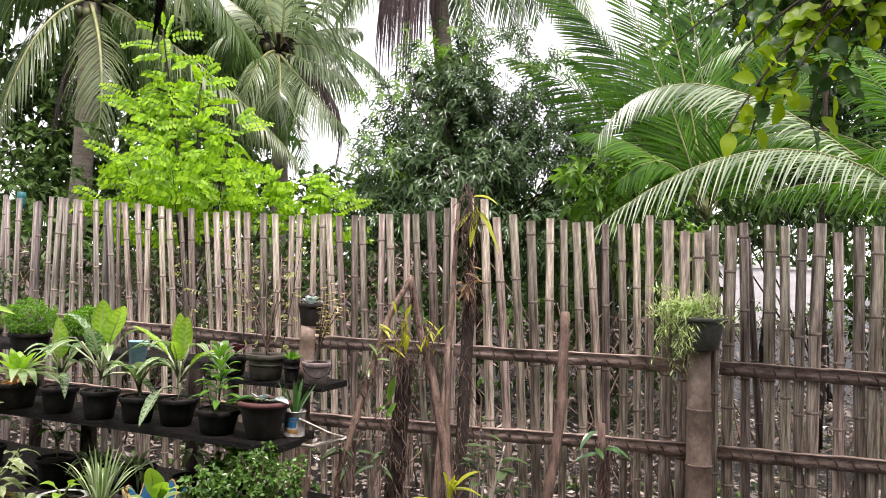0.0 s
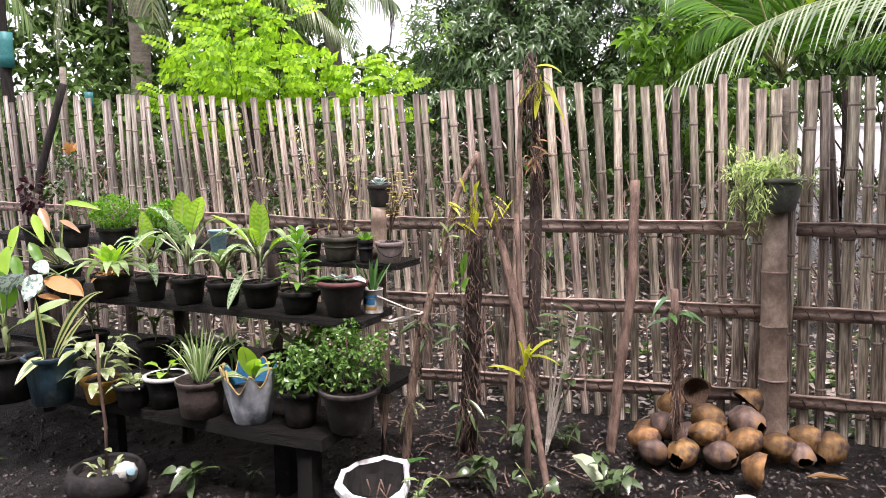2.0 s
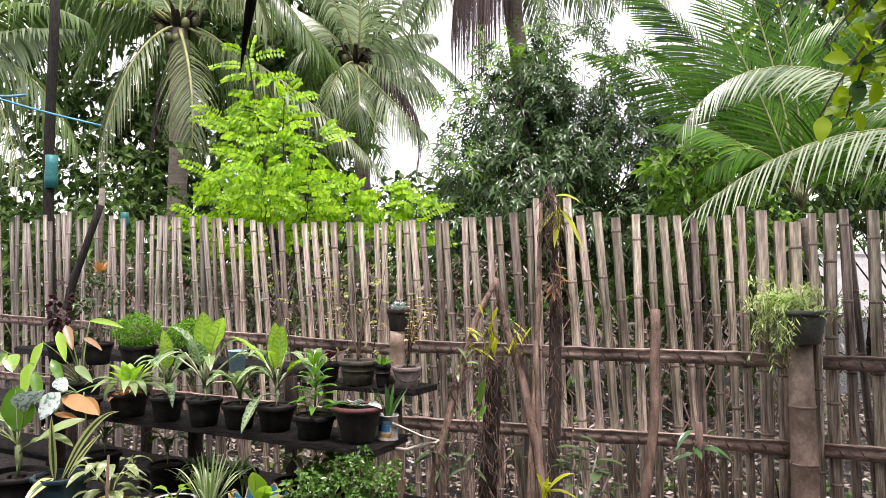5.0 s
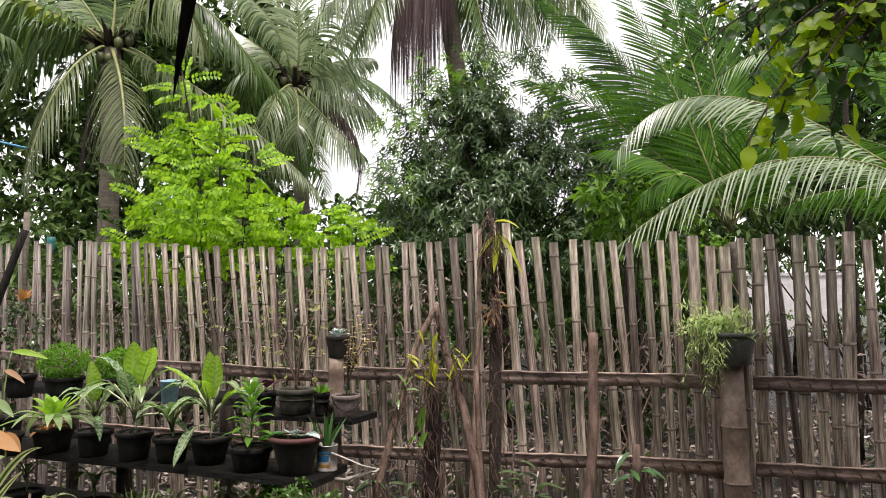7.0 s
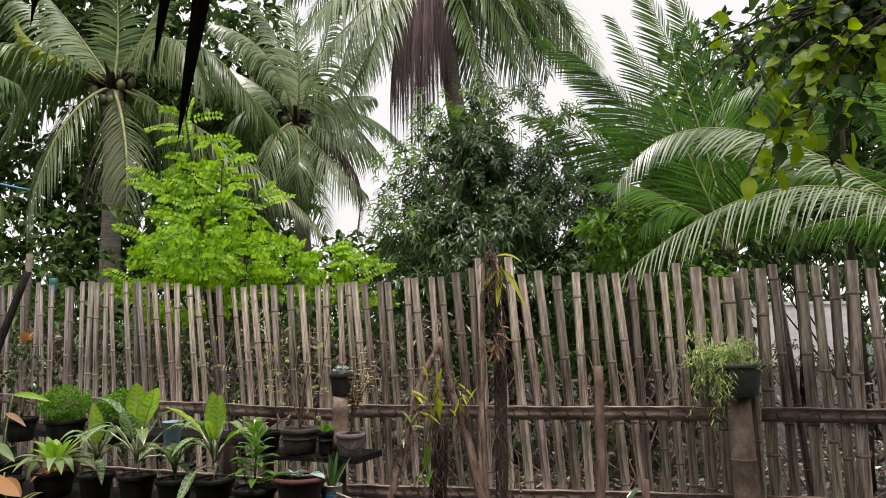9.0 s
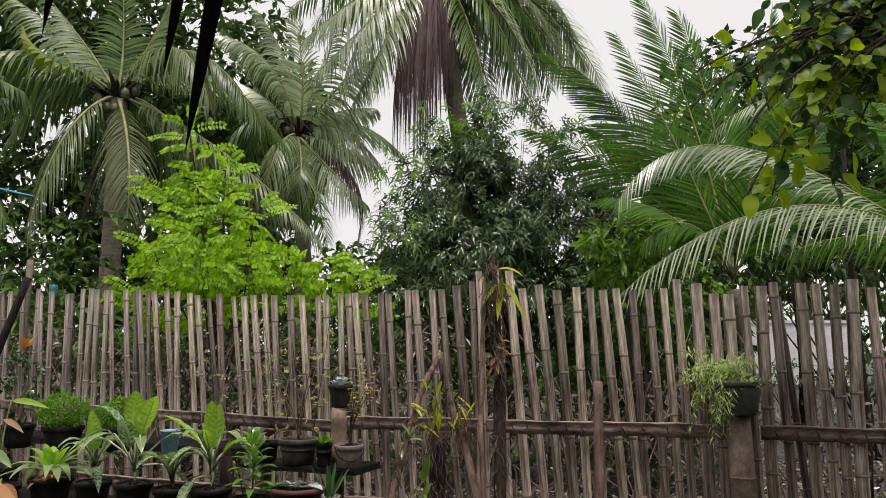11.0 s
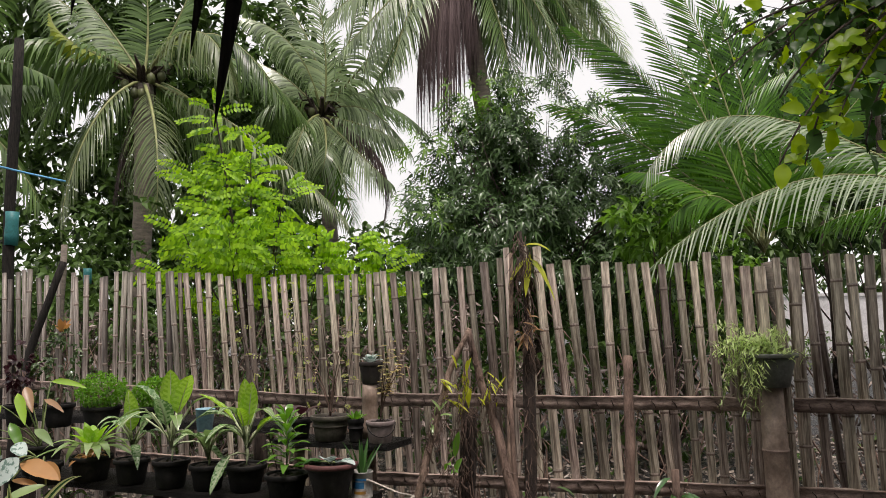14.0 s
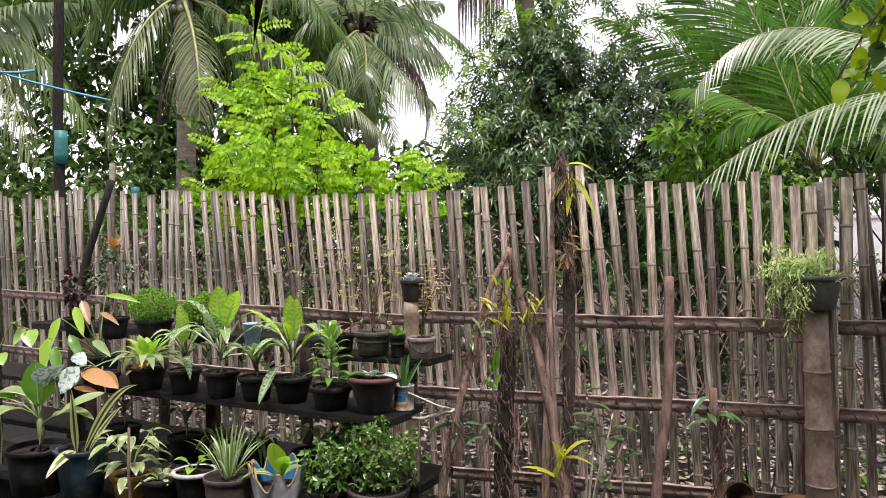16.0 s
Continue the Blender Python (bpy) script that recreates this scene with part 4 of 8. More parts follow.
def feather_leaf(b, p, d, length, pairs, rng, leaflet=0.082):
    """A pinnate leaf with oval leaflets in two rows, tilted as it hangs."""
    d = Vector(d).normalized()
    tilt = Vector((rng.uniform(-0.5, 0.5), rng.uniform(-1.5, -0.7), rng.uniform(0.15, 0.8))).normalized()
    side = d.cross(tilt)
    side = side.normalized() if side.length > 0.05 else Vector((1, 0, 0))
    bend = rng.uniform(0.1, 0.4)
    for i in range(pairs):
        s = 0.15 + 0.85 * (i + 1) / pairs
        c = Vector(p) + d * (length * s) - Vector((0, 0, 1)) * (bend * length * s * s)
        k = leaflet * rng.uniform(0.8, 1.15) * (0.75 + 0.4 * math.sin(math.pi * s * 0.85))
        for sg in (-1, 1):
            blade(b, c, side * sg + d * 0.35 + tilt * rng.uniform(-0.25, 0.15), tilt, k, k * 0.52, 0.12, 0.12, 3, 0.5)
    blade(b, Vector(p) + d * length - Vector((0, 0, 1)) * (bend * length), d, tilt, leaflet, leaflet * 0.52, 0.2, 0.1, 3)


def gliricidia(at, label, height, shoots, seed, leaf=0.36, leaflet=0.082, mat=M_BRIGHT):
    rng = random.Random(seed)
    root = thing("gliricidia_tree", at, label, "tree")
    wood, lb = Build(), Build()
    for a, c, e, r, count, lo in shoots:
        tube(wood, [bez(a, c, e, i / 8) for i in range(9)], [r * (1 - 0.8 * i / 8) for i in range(9)], 6)
        for k in range(count):
            s = lo + (1 - lo) * (k + rng.random()) / count
            p = bez(a, c, e, s)
            az = rng.uniform(0, 6.28)
            up = rng.uniform(0.05, 0.6) + 0.7 * max(0, s - 0.75)
            feather_leaf(lb, p, (math.cos(az), math.sin(az), up), leaf * rng.uniform(0.7, 1.15) * (1.1 - 0.3 * s), rng.randint(8, 11) if leaf > 0.2 else rng.randint(2, 3), rng, leaflet)
    part("trunk", wood, M_BARK, root)
    part("crown", lb, mat, root)
    return root


gliricidia((-1.5, 7.0, 0), "young bright yellow-green tree with feathery pinnate leaves", 3.8, [
    ((0, 0, -0.05), (-0.25, 0, 1.9), (-0.58, 0, 3.68), 0.028, 57, 0.45), ((-0.2, 0, 1.5), (-0.45, -0.1, 2.3), (-0.72, -0.1, 3.0), 0.014, 28, 0.4), ((-0.25, 0, 1.7), (-0.2, 0.05, 2.7), (-0.25, 0.1, 3.25), 0.014, 31, 0.4),
    ((-0.2, 0, 1.3), (0.05, -0.1, 2.2), (0.12, -0.1, 2.85), 0.014, 31, 0.4), ((-0.15, 0, 1.2), (-0.5, -0.3, 1.9), (-0.72, -0.4, 2.4), 0.012, 28, 0.6), ((-0.15, 0, 1.2), (0.1, -0.3, 1.9), (0.12, -0.4, 2.4), 0.012, 28, 0.6),
    ((0.0, 0, 0.5), (0.4, 0.1, 1.5), (0.42, 0.0, 2.4), 0.012, 28, 0.72), ((0.05, 0, 0.4), (0.6, 0.2, 1.4), (0.78, 0.1, 2.35), 0.012, 28, 0.72), ((0.1, 0, 0.3), (0.9, 0.2, 1.3), (1.1, 0.1, 2.28), 0.012, 25, 0.72),
    ((-0.3, 0, 1.9), (-0.5, 0.2, 2.6), (-0.5, 0.3, 3.2), 0.010, 25, 0.3), ((0.0, 0, 0.6), (-0.7, 0.1, 1.4), (-1.0, 0.0, 2.05), 0.012, 21, 0.72), ((-0.2, -0.1, 1.2), (-0.25, -0.4, 1.8), (-0.3, -0.5, 2.5), 0.010, 25, 0.6)
], 33, 0.46, 0.054)
L_TINY = foliage("tiny_pale_leaf", (0.14, 0.17, 0.03), (0.34, 0.36, 0.11), 0.4, 0.4, 0.4, 4.0)
gliricidia((-0.78, 4.52, 0), "thin leggy sapling with sparse yellow-green leaves by the fence", 2.0, [
    ((0, 0, 0), (0.1, 0, 0.9), (-0.1, 0, 1.85), 0.006, 14, 0.5), ((0.05, 0, 0), (0.25, -0.05, 0.9), (0.36, -0.15, 1.85), 0.005, 15, 0.5), ((0, 0, 0), (-0.2, 0.05, 0.9), (-0.5, 0.2, 1.75), 0.006, 15, 0.5), ((0, 0, 0), (0.1, -0.05, 0.9), (0.12, -0.1, 1.6), 0.004, 6, 0.6),
], 34, 0.085, 0.018, L_TINY)

# woods behind
for k, (at, lobes, count, size, label) in enumerate((
    ((-9.0, 17.0, 0), [((0, 0, 3.0), (3.5, 2, 3.0)), ((3.5, 1, 4.5), (3.0, 2, 3.5)), ((0.5, 1, 7.5), (3.2, 2, 3.0)), ((4.0, 1.5, 8.5), (2.6, 2, 2.6)), ((0.5, 0, 9.8), (3.4, 1.5, 2.6))], 4700, 0.34, "dark dense trees in the distance behind the palms"),
    ((-2.0, 24.0, 0), [((0, 0, 2.5), (4.0, 2, 2.5)), ((4.5, 0, 3.0), (3.5, 2, 3.0)), ((-4, 0, 7.0), (3.5, 2, 4.0)), ((-2.2, 1, 8.5), (1.8, 2, 3.0))], 3000, 0.42, "hazy green trees far behind the palms"),
    ((8.5, 15.0, 0), [((0, 0, 5.2), (3.5, 2, 2.7)), ((-3.4, 1, 2.4), (2.0, 2, 2.4)), ((2.5, 0, 6.0), (3.0, 2, 3.0))], 2300, 0.34, "dark trees in the distance beyond the white wall"),
)):
    b, rng = Build(), random.Random(60 + k)
    cloud_of_leaves(b, lobes, count, size, size * 0.42, rng, 6, 0.5, 0.35)
    w = thing("distant_trees", at, label, "trees", kind="stuff")
    part("foliage", b, M_BUSH, w)


b, rng = Build(), random.Random(67)
cloud_of_leaves(b, [((-0.6, 0, 2.0), (1.0, 0.8, 1.7)), ((1.0, 0.5, 3.9), (1.8, 0.8, 1.7)), ((-1.7, 0.5, 2.2), (1.2, 0.8, 1.7)), ((3.2, 0.5, 4.4), (1.6, 0.8, 2.0)), ((0.6, 0.5, 5.9), (1.5, 0.8, 1.3)), ((2.6, 0.5, 6.4), (1.8, 0.8, 1.5))], 2000, 0.24, 0.1, rng, 6, 0.5, 0.3)
w = thing("dark_trees", (5.2, 12.0, 0), "dark leafy trees standing behind the young palms", "trees", kind="stuff")
part("foliage", b, M_MANGO, w)
for dx, hh in ((-0.6, 2.0), (1.3, 3.6), (3.3, 4.2), (0.2, 3.2)):
    q = Build()
    tube(q, [(dx, 0.2, -0.05), (dx + 0.1, 0.2, hh * 0.5), (dx, 0.3, hh)], [0.09, 0.07, 0.04], 8)
    part("trunk", q, M_BARK, w)
b, rng = Build(), random.Random(66)
cloud_of_leaves(b, [((-24 + 4.2 * k, rng.uniform(-1, 1), 2.2 + rng.uniform(-0.5, 1.0)), (3.2, 1.5, 2.8)) for k in range(13)], 3600, 0.5, 0.24, rng, 5, 0.5, 0.3)
w = thing("distant_hedge", (0, 35.0, 0), "far hedge of mixed green foliage", "hedge", kind="stuff")
part("foliage", b, M_BUSH, w)


def shrub(at, label, lobes, count, size, mat, seed, stems=6, cl=6):
    rng, b, s = random.Random(seed), Build(), Build()
    root = thing("shrub", at, label, "shrub", "shrubs behind the fence")
    for k in range(stems):
        c, r = lobes[k % len(lobes)]
        q = Vector(c) + Vector((rng.uniform(-0.5, 0.5) * r[0], rng.uniform(-0.5, 0.5) * r[1], 0.3 * r[2]))
        tube(s, [bez((rng.uniform(-0.2, 0.2), 0, -0.05), (q.x * 0.4, q.y * 0.4, q.z * 0.6), q, i / 5) for i in range(6)], [0.02 * (1 - 0.8 * i / 5) for i in range(6)], 5)
    cloud_of_leaves(b, lobes, count, size, size * 0.4, rng, cl, 0.5, 0.4)
    part("stem", s, M_BARK, root)
    part("foliage", b, mat, root)


shrub((-4.6, 8.6, 0), "dark green leafy thicket behind the fence", [((0, 0, 1.3), (1.3, 0.8, 1.1)), ((1.4, 0.5, 1.1), (1.1, 0.7, 0.9)), ((-1.3, 0.3, 1.6), (1.2, 0.8, 1.2))], 620, 0.17, M_BUSH, 41)
shrub((-2.6, 8.3, 0), "low dark bushes under the young tree", [((0, 0, 1.1), (1.0, 0.7, 0.9)), ((1.5, 0.2, 1.0), (1.2, 0.7, 0.85)), ((2.6, 0.4, 0.9), (0.9, 0.6, 0.9))], 560, 0.16, M_BUSH, 42)
shrub((2.6, 8.4, 0), "low dark bushes under the mango tree", [((0, 0, 1.0), (1.2, 0.7, 0.95)), ((-1.6, 0.3, 0.9), (1.2, 0.7, 0.9))], 420, 0.16, M_BUSH, 43)
shrub((7.7, 10.2, 0), "dark thicket at the end of the white wall", [((0, 0, 1.1), (1.1, 0.7, 1.2)), ((1.8, 0.2, 1.3), (1.3, 0.7, 1.3))], 420, 0.17, M_BROAD_DARK, 49)
shrub((7.4, 9.4, 0), "tall dark thicket beside the white wall", [((0, 0, 1.4), (0.8, 0.7, 1.4)), ((1.2, 0.2, 2.1), (1.2, 0.7, 1.3)), ((2.6, 0.4, 2.0), (1.3, 0.7, 1.8))], 760, 0.15, M_BROAD_DARK, 50)
shrub((6.4, 10.2, 0), "green bushy crown over the view of the white wall", [((0, 0, 3.0), (1.6, 0.7, 0.9)), ((-1.8, 0.3, 2.9), (1.2, 0.7, 0.8))], 420, 0.18, M_BUSH, 44)

shrub((14.5, 28.0, 0), "low dark scrub along the foot of the white wall", [((-2.4, 0, 0.35), (1.4, 0.6, 0.75)), ((0.2, 0, 0.4), (1.5, 0.6, 0.75)), ((2.6, 0, 0.35), (1.4, 0.6, 0.8))], 520, 0.2, M_BUSH, 53)
shrub((-6.6, 9.4, 0), "tall dark thicket behind the fence corner", [((0, 0, 1.6), (1.6, 0.8, 1.6)), ((1.6, 0.8, 1.4), (1.3, 0.8, 1.3))], 560, 0.19, M_BUSH, 45)
shrub((-0.2, 10.6, 0), "dark undergrowth between the trees", [((0, 0, 1.3), (1.7, 0.8, 1.3)), ((-2.2, 0.3, 1.6), (1.5, 0.8, 1.5)), ((-4.4, 0.5, 1.8), (1.7, 0.8, 1.8))], 760, 0.2, M_BUSH, 46)
shrub((2.7, 9.4, 0), "green leafy saplings between the mango and the young palm", [((0, 0, 2.1), (0.8, 0.5, 0.9)), ((0.2, 0.1, 3.2), (0.7, 0.5, 0.9)), ((0.9, 0.3, 2.2), (0.8, 0.5, 1.0))], 420, 0.15, M_MANGO_NEW, 48, 6, 6)
shrub((2.25, 7.3, 0), "fresh green sapling under the young palm", [((-0.1, 0, 2.5), (0.4, 0.35, 0.42)), ((0.35, 0.1, 2.6), (0.4, 0.35, 0.38)), ((0.2, 0.1, 2.1), (0.6, 0.35, 0.45))], 230, 0.15, M_MANGO_NEW, 52, 6, 6)
shrub((3.4, 10.4, 0), "dark undergrowth behind the young palm", [((0, 0, 1.4), (1.4, 0.8, 1.4)), ((-1.6, 0.5, 1.5), (1.2, 0.8, 1.5))], 480, 0.2, M_BUSH, 47)

# bare stems and poles behind the fence
M_BLACK_BARK = surface("blackened_bark", (0.007, 0.007, 0.006), (0.035, 0.030, 0.026), 14.0, 0.9, 0.8, (5, 5, 0.8), vary=0.1, spec=0.2)
for at, top, r, label, mat in (((4.3, 6.9, 0), (4.28, 6.9, 4.6), 0.028, "slim dark bare trunk behind the fence", M_BARK), ((-4.22, 7.5, 0), (-4.26, 7.5, 4.6), 0.055, "straight dark tree trunk behind the fence", M_BLACK_BARK),
                               ((-3.68, 7.5, 0), (-3.72, 7.5, 2.45), 0.035, "thin grey bare trunk behind the fence", M_TRUNK)):
    b = Build()
    t = thing("bare_trunk", at, label, "tree trunk")
    d = Vector(top) - Vector(at)
    tube(b, [d * (i / 8) + Vector((0.02 * math.sin(i), 0, -0.05)) for i in range(9)], [r * (1.15 - 0.3 * i / 8) for i in range(9)], 10)
    part("trunk", b, mat, t)

# low white wall beyond
M_WHITE = surface("whitewashed_wall", (0.48, 0.46, 0.46), (0.68, 0.67, 0.66), 3.0, 0.8, 0.2, stain=(0.45, 0.42, 0.40), stain_scale=1.5, stain_at=(0.62, 0.8), vary=0)
b = Build()
box(b, (13.6, 30.0, -0.05), (18.4, 30.2, 2.52))
box(b, (13.5, 29.95, 2.52), (18.5, 30.25, 2.64))
tagged(part("wall_white", b, M_WHITE, smooth=False), "long whitewashed wall far behind the fence", "wall", kind="structure")


# ---------------------------------------------------------------- broad-leaved branches over the yard
def overhang():
    """Leafy twigs that hang into the view from a tree beside the yard."""
    rng = random.Random(51)
    root = thing("overhanging_branch", (3.05, 2.2, 0), "overhanging branches with broad yellow-green leaves", "branch")
    wood, near, dark = Build(), Build(), Build()
    hub = Vector((-0.75, 0.75, 2.95))

    def leafy(a, c, e, r, count, lo, size, shade, fan=0.05):
        tube(wood, [bez(a, c, e, i / 10) for i in range(11)], [r * (1 - 0.7 * i / 10) for i in range(11)], 6)
        for k in range(count):
            p = bez(a, c, e, lo + (1 - lo) * (k + 0.6 * rng.random()) / count)
            d = rand_dir(rng)
            d = Vector((d.x, d.y * 0.5, d.z * 0.6 - 0.35)).normalized()
            q = p + d * rng.uniform(0.5, 1.2) * fan
            tube(wood, [p, q], 0.0022, 4)
            le = 0.84 * size * rng.uniform(0.6, 1.2)
            face = Vector((rng.uniform(-0.6, 0.6), -1.0, rng.uniform(0.0, 1.1)))
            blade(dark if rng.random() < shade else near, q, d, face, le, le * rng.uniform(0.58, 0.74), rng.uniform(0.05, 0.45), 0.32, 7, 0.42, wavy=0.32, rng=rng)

    # the long hanging twig and its side twigs
    for c, e, n, size, shade in (((-1.35, 0.72, 2.85), (-1.56, 0.70, 2.13), 16, 0.115, 0.12), ((-1.35, 0.70, 2.75), (-1.68, 0.70, 2.10), 9, 0.12, 0.1), ((-1.20, 0.72, 2.80), (-1.45, 0.65, 2.28), 12, 0.115, 0.3), ((-1.15, 0.75, 2.75), (-1.28, 0.75, 2.22), 12, 0.12, 0.55),
                                 ((-1.35, 0.75, 2.85), (-1.62, 0.75, 2.42), 10, 0.10, 0.15), ((-1.0, 0.8, 2.75), (-1.12, 0.85, 2.38), 10, 0.12, 0.5), ((-1.4, 0.9, 2.98), (-1.80, 0.9, 2.56), 6, 0.075, 0.1), ((-1.4, 0.95, 3.0), (-1.76, 0.95, 2.74), 6, 0.075, 0.1),
                                 ((-1.3, 0.8, 3.0), (-1.58, 0.75, 2.66), 9, 0.105, 0.45), ((-1.1, 0.8, 2.95), (-1.30, 0.75, 2.58), 12, 0.11, 0.45), ((-0.95, 0.8, 2.9), (-1.10, 0.75, 2.60), 12, 0.11, 0.35)):
        leafy(hub, c, e, 0.010, round(n * 1.5), 0.42, size, shade)
    # the crown above, mostly leaves with shade put into a darker colour
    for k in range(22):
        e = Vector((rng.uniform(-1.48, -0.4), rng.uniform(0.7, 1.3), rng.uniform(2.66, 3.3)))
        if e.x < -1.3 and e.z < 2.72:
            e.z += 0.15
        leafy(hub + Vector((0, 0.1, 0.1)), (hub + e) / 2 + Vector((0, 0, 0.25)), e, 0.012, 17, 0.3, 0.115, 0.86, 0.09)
    # Unseen leaf clumps overhead, added to shade the fence's right end.
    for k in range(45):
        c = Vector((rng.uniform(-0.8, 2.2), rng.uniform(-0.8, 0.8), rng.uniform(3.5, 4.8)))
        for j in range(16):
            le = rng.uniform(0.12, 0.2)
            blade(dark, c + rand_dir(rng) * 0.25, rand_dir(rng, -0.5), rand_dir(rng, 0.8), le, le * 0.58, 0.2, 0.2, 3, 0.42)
    tube(wood, [(0.3, 0.1, -0.05), (0.25, 0.1, 1.45), (0.05, 0.35, 2.5), hub], [0.09, 0.08, 0.06, 0.014], 9)
    tube(wood, [(0.25, 0.1, 1.45), (0.4, 0.2, 2.8), (0.2, 0.4, 4.2)], [0.08, 0.06, 0.02], 8)
    part("twig_wood", wood, M_BARK, root)
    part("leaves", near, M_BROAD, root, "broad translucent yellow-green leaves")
    part("upper_leaves", dark, M_BROAD_DARK, root, "dark green leaves, crown shade put into their colour")


overhang()

# ---------------------------------------------------------------- thatched eave over the camera's side
M_THATCH = surface("dark_nipa_thatch", (0.012, 0.009, 0.008), (0.05, 0.04, 0.034), 20.0, 0.8, 0.4, (4, 4, 0.5), vary=0.2, island=True)
eave = thing("thatched_eave", (0, 0, 0), "dark nipa-thatch eave with ragged hanging leaf tips", "roof")
b = Build()
slope = pose(0, 1.45, 2.62, -16, 0, 0)
# Only the tips hang in view; the wide slab is added to block sky light.
for k in range(5):
    box(b, (-9.0, -4.5 + 0.9 * k, 0.03 * (4 - k)), (9.0, -3.55 + 0.9 * k, 0.06 + 0.03 * (4 - k)), slope)
part("thatch", b, M_THATCH, eave, smooth=False)
rng = random.Random(8)
for x, z, le, w in ((-0.315, 2.62, 0.735, 0.040), (-0.385, 2.62, 0.585, 0.034), (-0.63, 2.62, 0.505, 0.036), (-0.95, 2.62, 0.40, 0.036), (0.6, 2.62, 0.32, 0.036)):
    q = Build()
    blade(q, (x, 1.4, z), (-0.145, 0, -1), (0, -1, 0), le, w, 0.0, 0.35, 8, 0.35)
    part("hanging_tip", q, M_THATCH, eave)
# Unseen wall behind the camera, added to cut front light on the fence.
b = Build()
box(b, (-9.0, -2.75, -0.05), (9.0, -2.6, 3.6))
tagged(part("wall_house", b, surface("dim_light_block_boards", (0.10, 0.075, 0.055), (0.20, 0.155, 0.12), 4.0, 0.8, 0.3, (6, 1, 0.4), vary=0), smooth=False), "plain weathered board wall, added out of view to block light", "wall", kind="structure")
for x in (-3.9, 3.9):
    for y in (0.9, -2.4):
        q = Build()
        tube(q, [(x, y, -0.05), (x, y, 2.78 if y > 0 else 3.65)], 0.06, 10)
        part("roof_post", q, M_BARK, eave)

# ---------------------------------------------------------------- plant shelves
M_POT_BLACK = surface("black_plastic_pot", (0.006, 0.006, 0.006), (0.026, 0.024, 0.023), 12.0, 0.7, 0.2, stain=(0.05, 0.042, 0.036), stain_scale=14.0, stain_at=(0.58, 0.78), vary=0.25, spec=0.15)
M_POT_DUSTY = surface("dusty_dark_pot", (0.015, 0.012, 0.011), (0.045, 0.038, 0.034), 9.0, 0.75, 0.3, stain=(0.08, 0.069, 0.062), stain_scale=10.0, stain_at=(0.55, 0.75), vary=0.15, spec=0.3)
M_POT_BROWN = surface("brown_clay_pot", (0.060, 0.044, 0.038), (0.115, 0.09, 0.078), 10.0, 0.8, 0.3, stain=(0.05, 0.04, 0.035), stain_scale=9.0, vary=0.1)
M_POT_OLIVE = surface("dusty_olive_pot", (0.045, 0.040, 0.030), (0.115, 0.104, 0.082), 9.0, 0.75, 0.3, stain=(0.03, 0.026, 0.02), stain_scale=10.0, vary=0.1, spec=0.3)
M_POT_PINK = surface("faded_pinkish_bucket", (0.18, 0.14, 0.13), (0.28, 0.225, 0.21), 9.0, 0.65, 0.2, stain=(0.13, 0.10, 0.08), stain_scale=11.0, vary=0.05)
M_POT_MUSTARD = surface("mustard_plastic_pot", (0.26, 0.13, 0.02), (0.40, 0.22, 0.04), 8.0, 0.5, 0.15, stain=(0.10, 0.06, 0.03), stain_scale=8.0, vary=0.05)
M_POT_BLUE = surface("dark_blue_pot", (0.010, 0.028, 0.042), (0.028, 0.060, 0.082), 8.0, 0.45, 0.15, stain=(0.12, 0.14, 0.14), stain_scale=7.0, vary=0.05)
M_POT_WAVY = surface("weathered_grey_white_cement", (0.42, 0.45, 0.48), (0.68, 0.71, 0.73), 8.0, 0.75, 0.3, (1, 1, 0.4), stain=(0.16, 0.19, 0.22), stain_scale=8.0, stain_at=(0.42, 0.66), vary=0.08)
M_CUP_BLUE = surface("pale_blue_plastic", (0.16, 0.30, 0.36), (0.28, 0.44, 0.50), 9.0, 0.5, 0.1, vary=0.05)
M_YELLOW_EDGE = surface("mustard_painted_rim", (0.20, 0.13, 0.04), (0.36, 0.25, 0.09), 20.0, 0.7, 0.3, vary=0)
M_BLUE_PAINT = surface("blue_painted_patch", (0.01, 0.08, 0.18), (0.03, 0.15, 0.28), 20.0, 0.6, 0.2, vary=0)
M_RED_RIM = surface("dark_red_worn_rim", (0.06, 0.022, 0.02), (0.13, 0.045, 0.04), 15.0, 0.7, 0.3, vary=0)
M_RIM_PALE = surface("pale_worn_rim", (0.28, 0.29, 0.28), (0.46, 0.47, 0.45), 20.0, 0.6, 0.1, vary=0)
M_TIN = surface("printed_tin_can", (0.30, 0.29, 0.27), (0.46, 0.44, 0.40), 12.0, 0.4, 0.1, stain=(0.14, 0.09, 0.05), stain_scale=14.0, vary=0, metal=0.2)
M_BAG = surface("white_woven_sack", (0.50, 0.50, 0.52), (0.74, 0.74, 0.75), 14.0, 0.5, 0.12, stain=(0.22, 0.20, 0.18), stain_scale=9.0, stain_at=(0.5, 0.68), vary=0)
# Inside of the same white cloth; its shade is put into this dark colour.
M_SACK_IN = surface("shade_toned_sack_lining", (0.008, 0.007, 0.006), (0.035, 0.032, 0.030), 12.0, 0.7, 0.2, stain=(0.20, 0.19, 0.18), stain_scale=9.0, stain_at=(0.66, 0.74), vary=0)
M_GREY_WOOD = surface("bleached_driftwood", (0.35, 0.31, 0.26), (0.60, 0.55, 0.48), 12.0, 0.75, 0.3, (4, 4, 4), vary=0.1)
L_VARIEG = foliage("variegated_leaf", (0.035, 0.10, 0.025), (0.11, 0.22, 0.07), 0.3, 0.24, 0.85, 5.0, None, (0.26, 0.36, 0.18), 90.0)
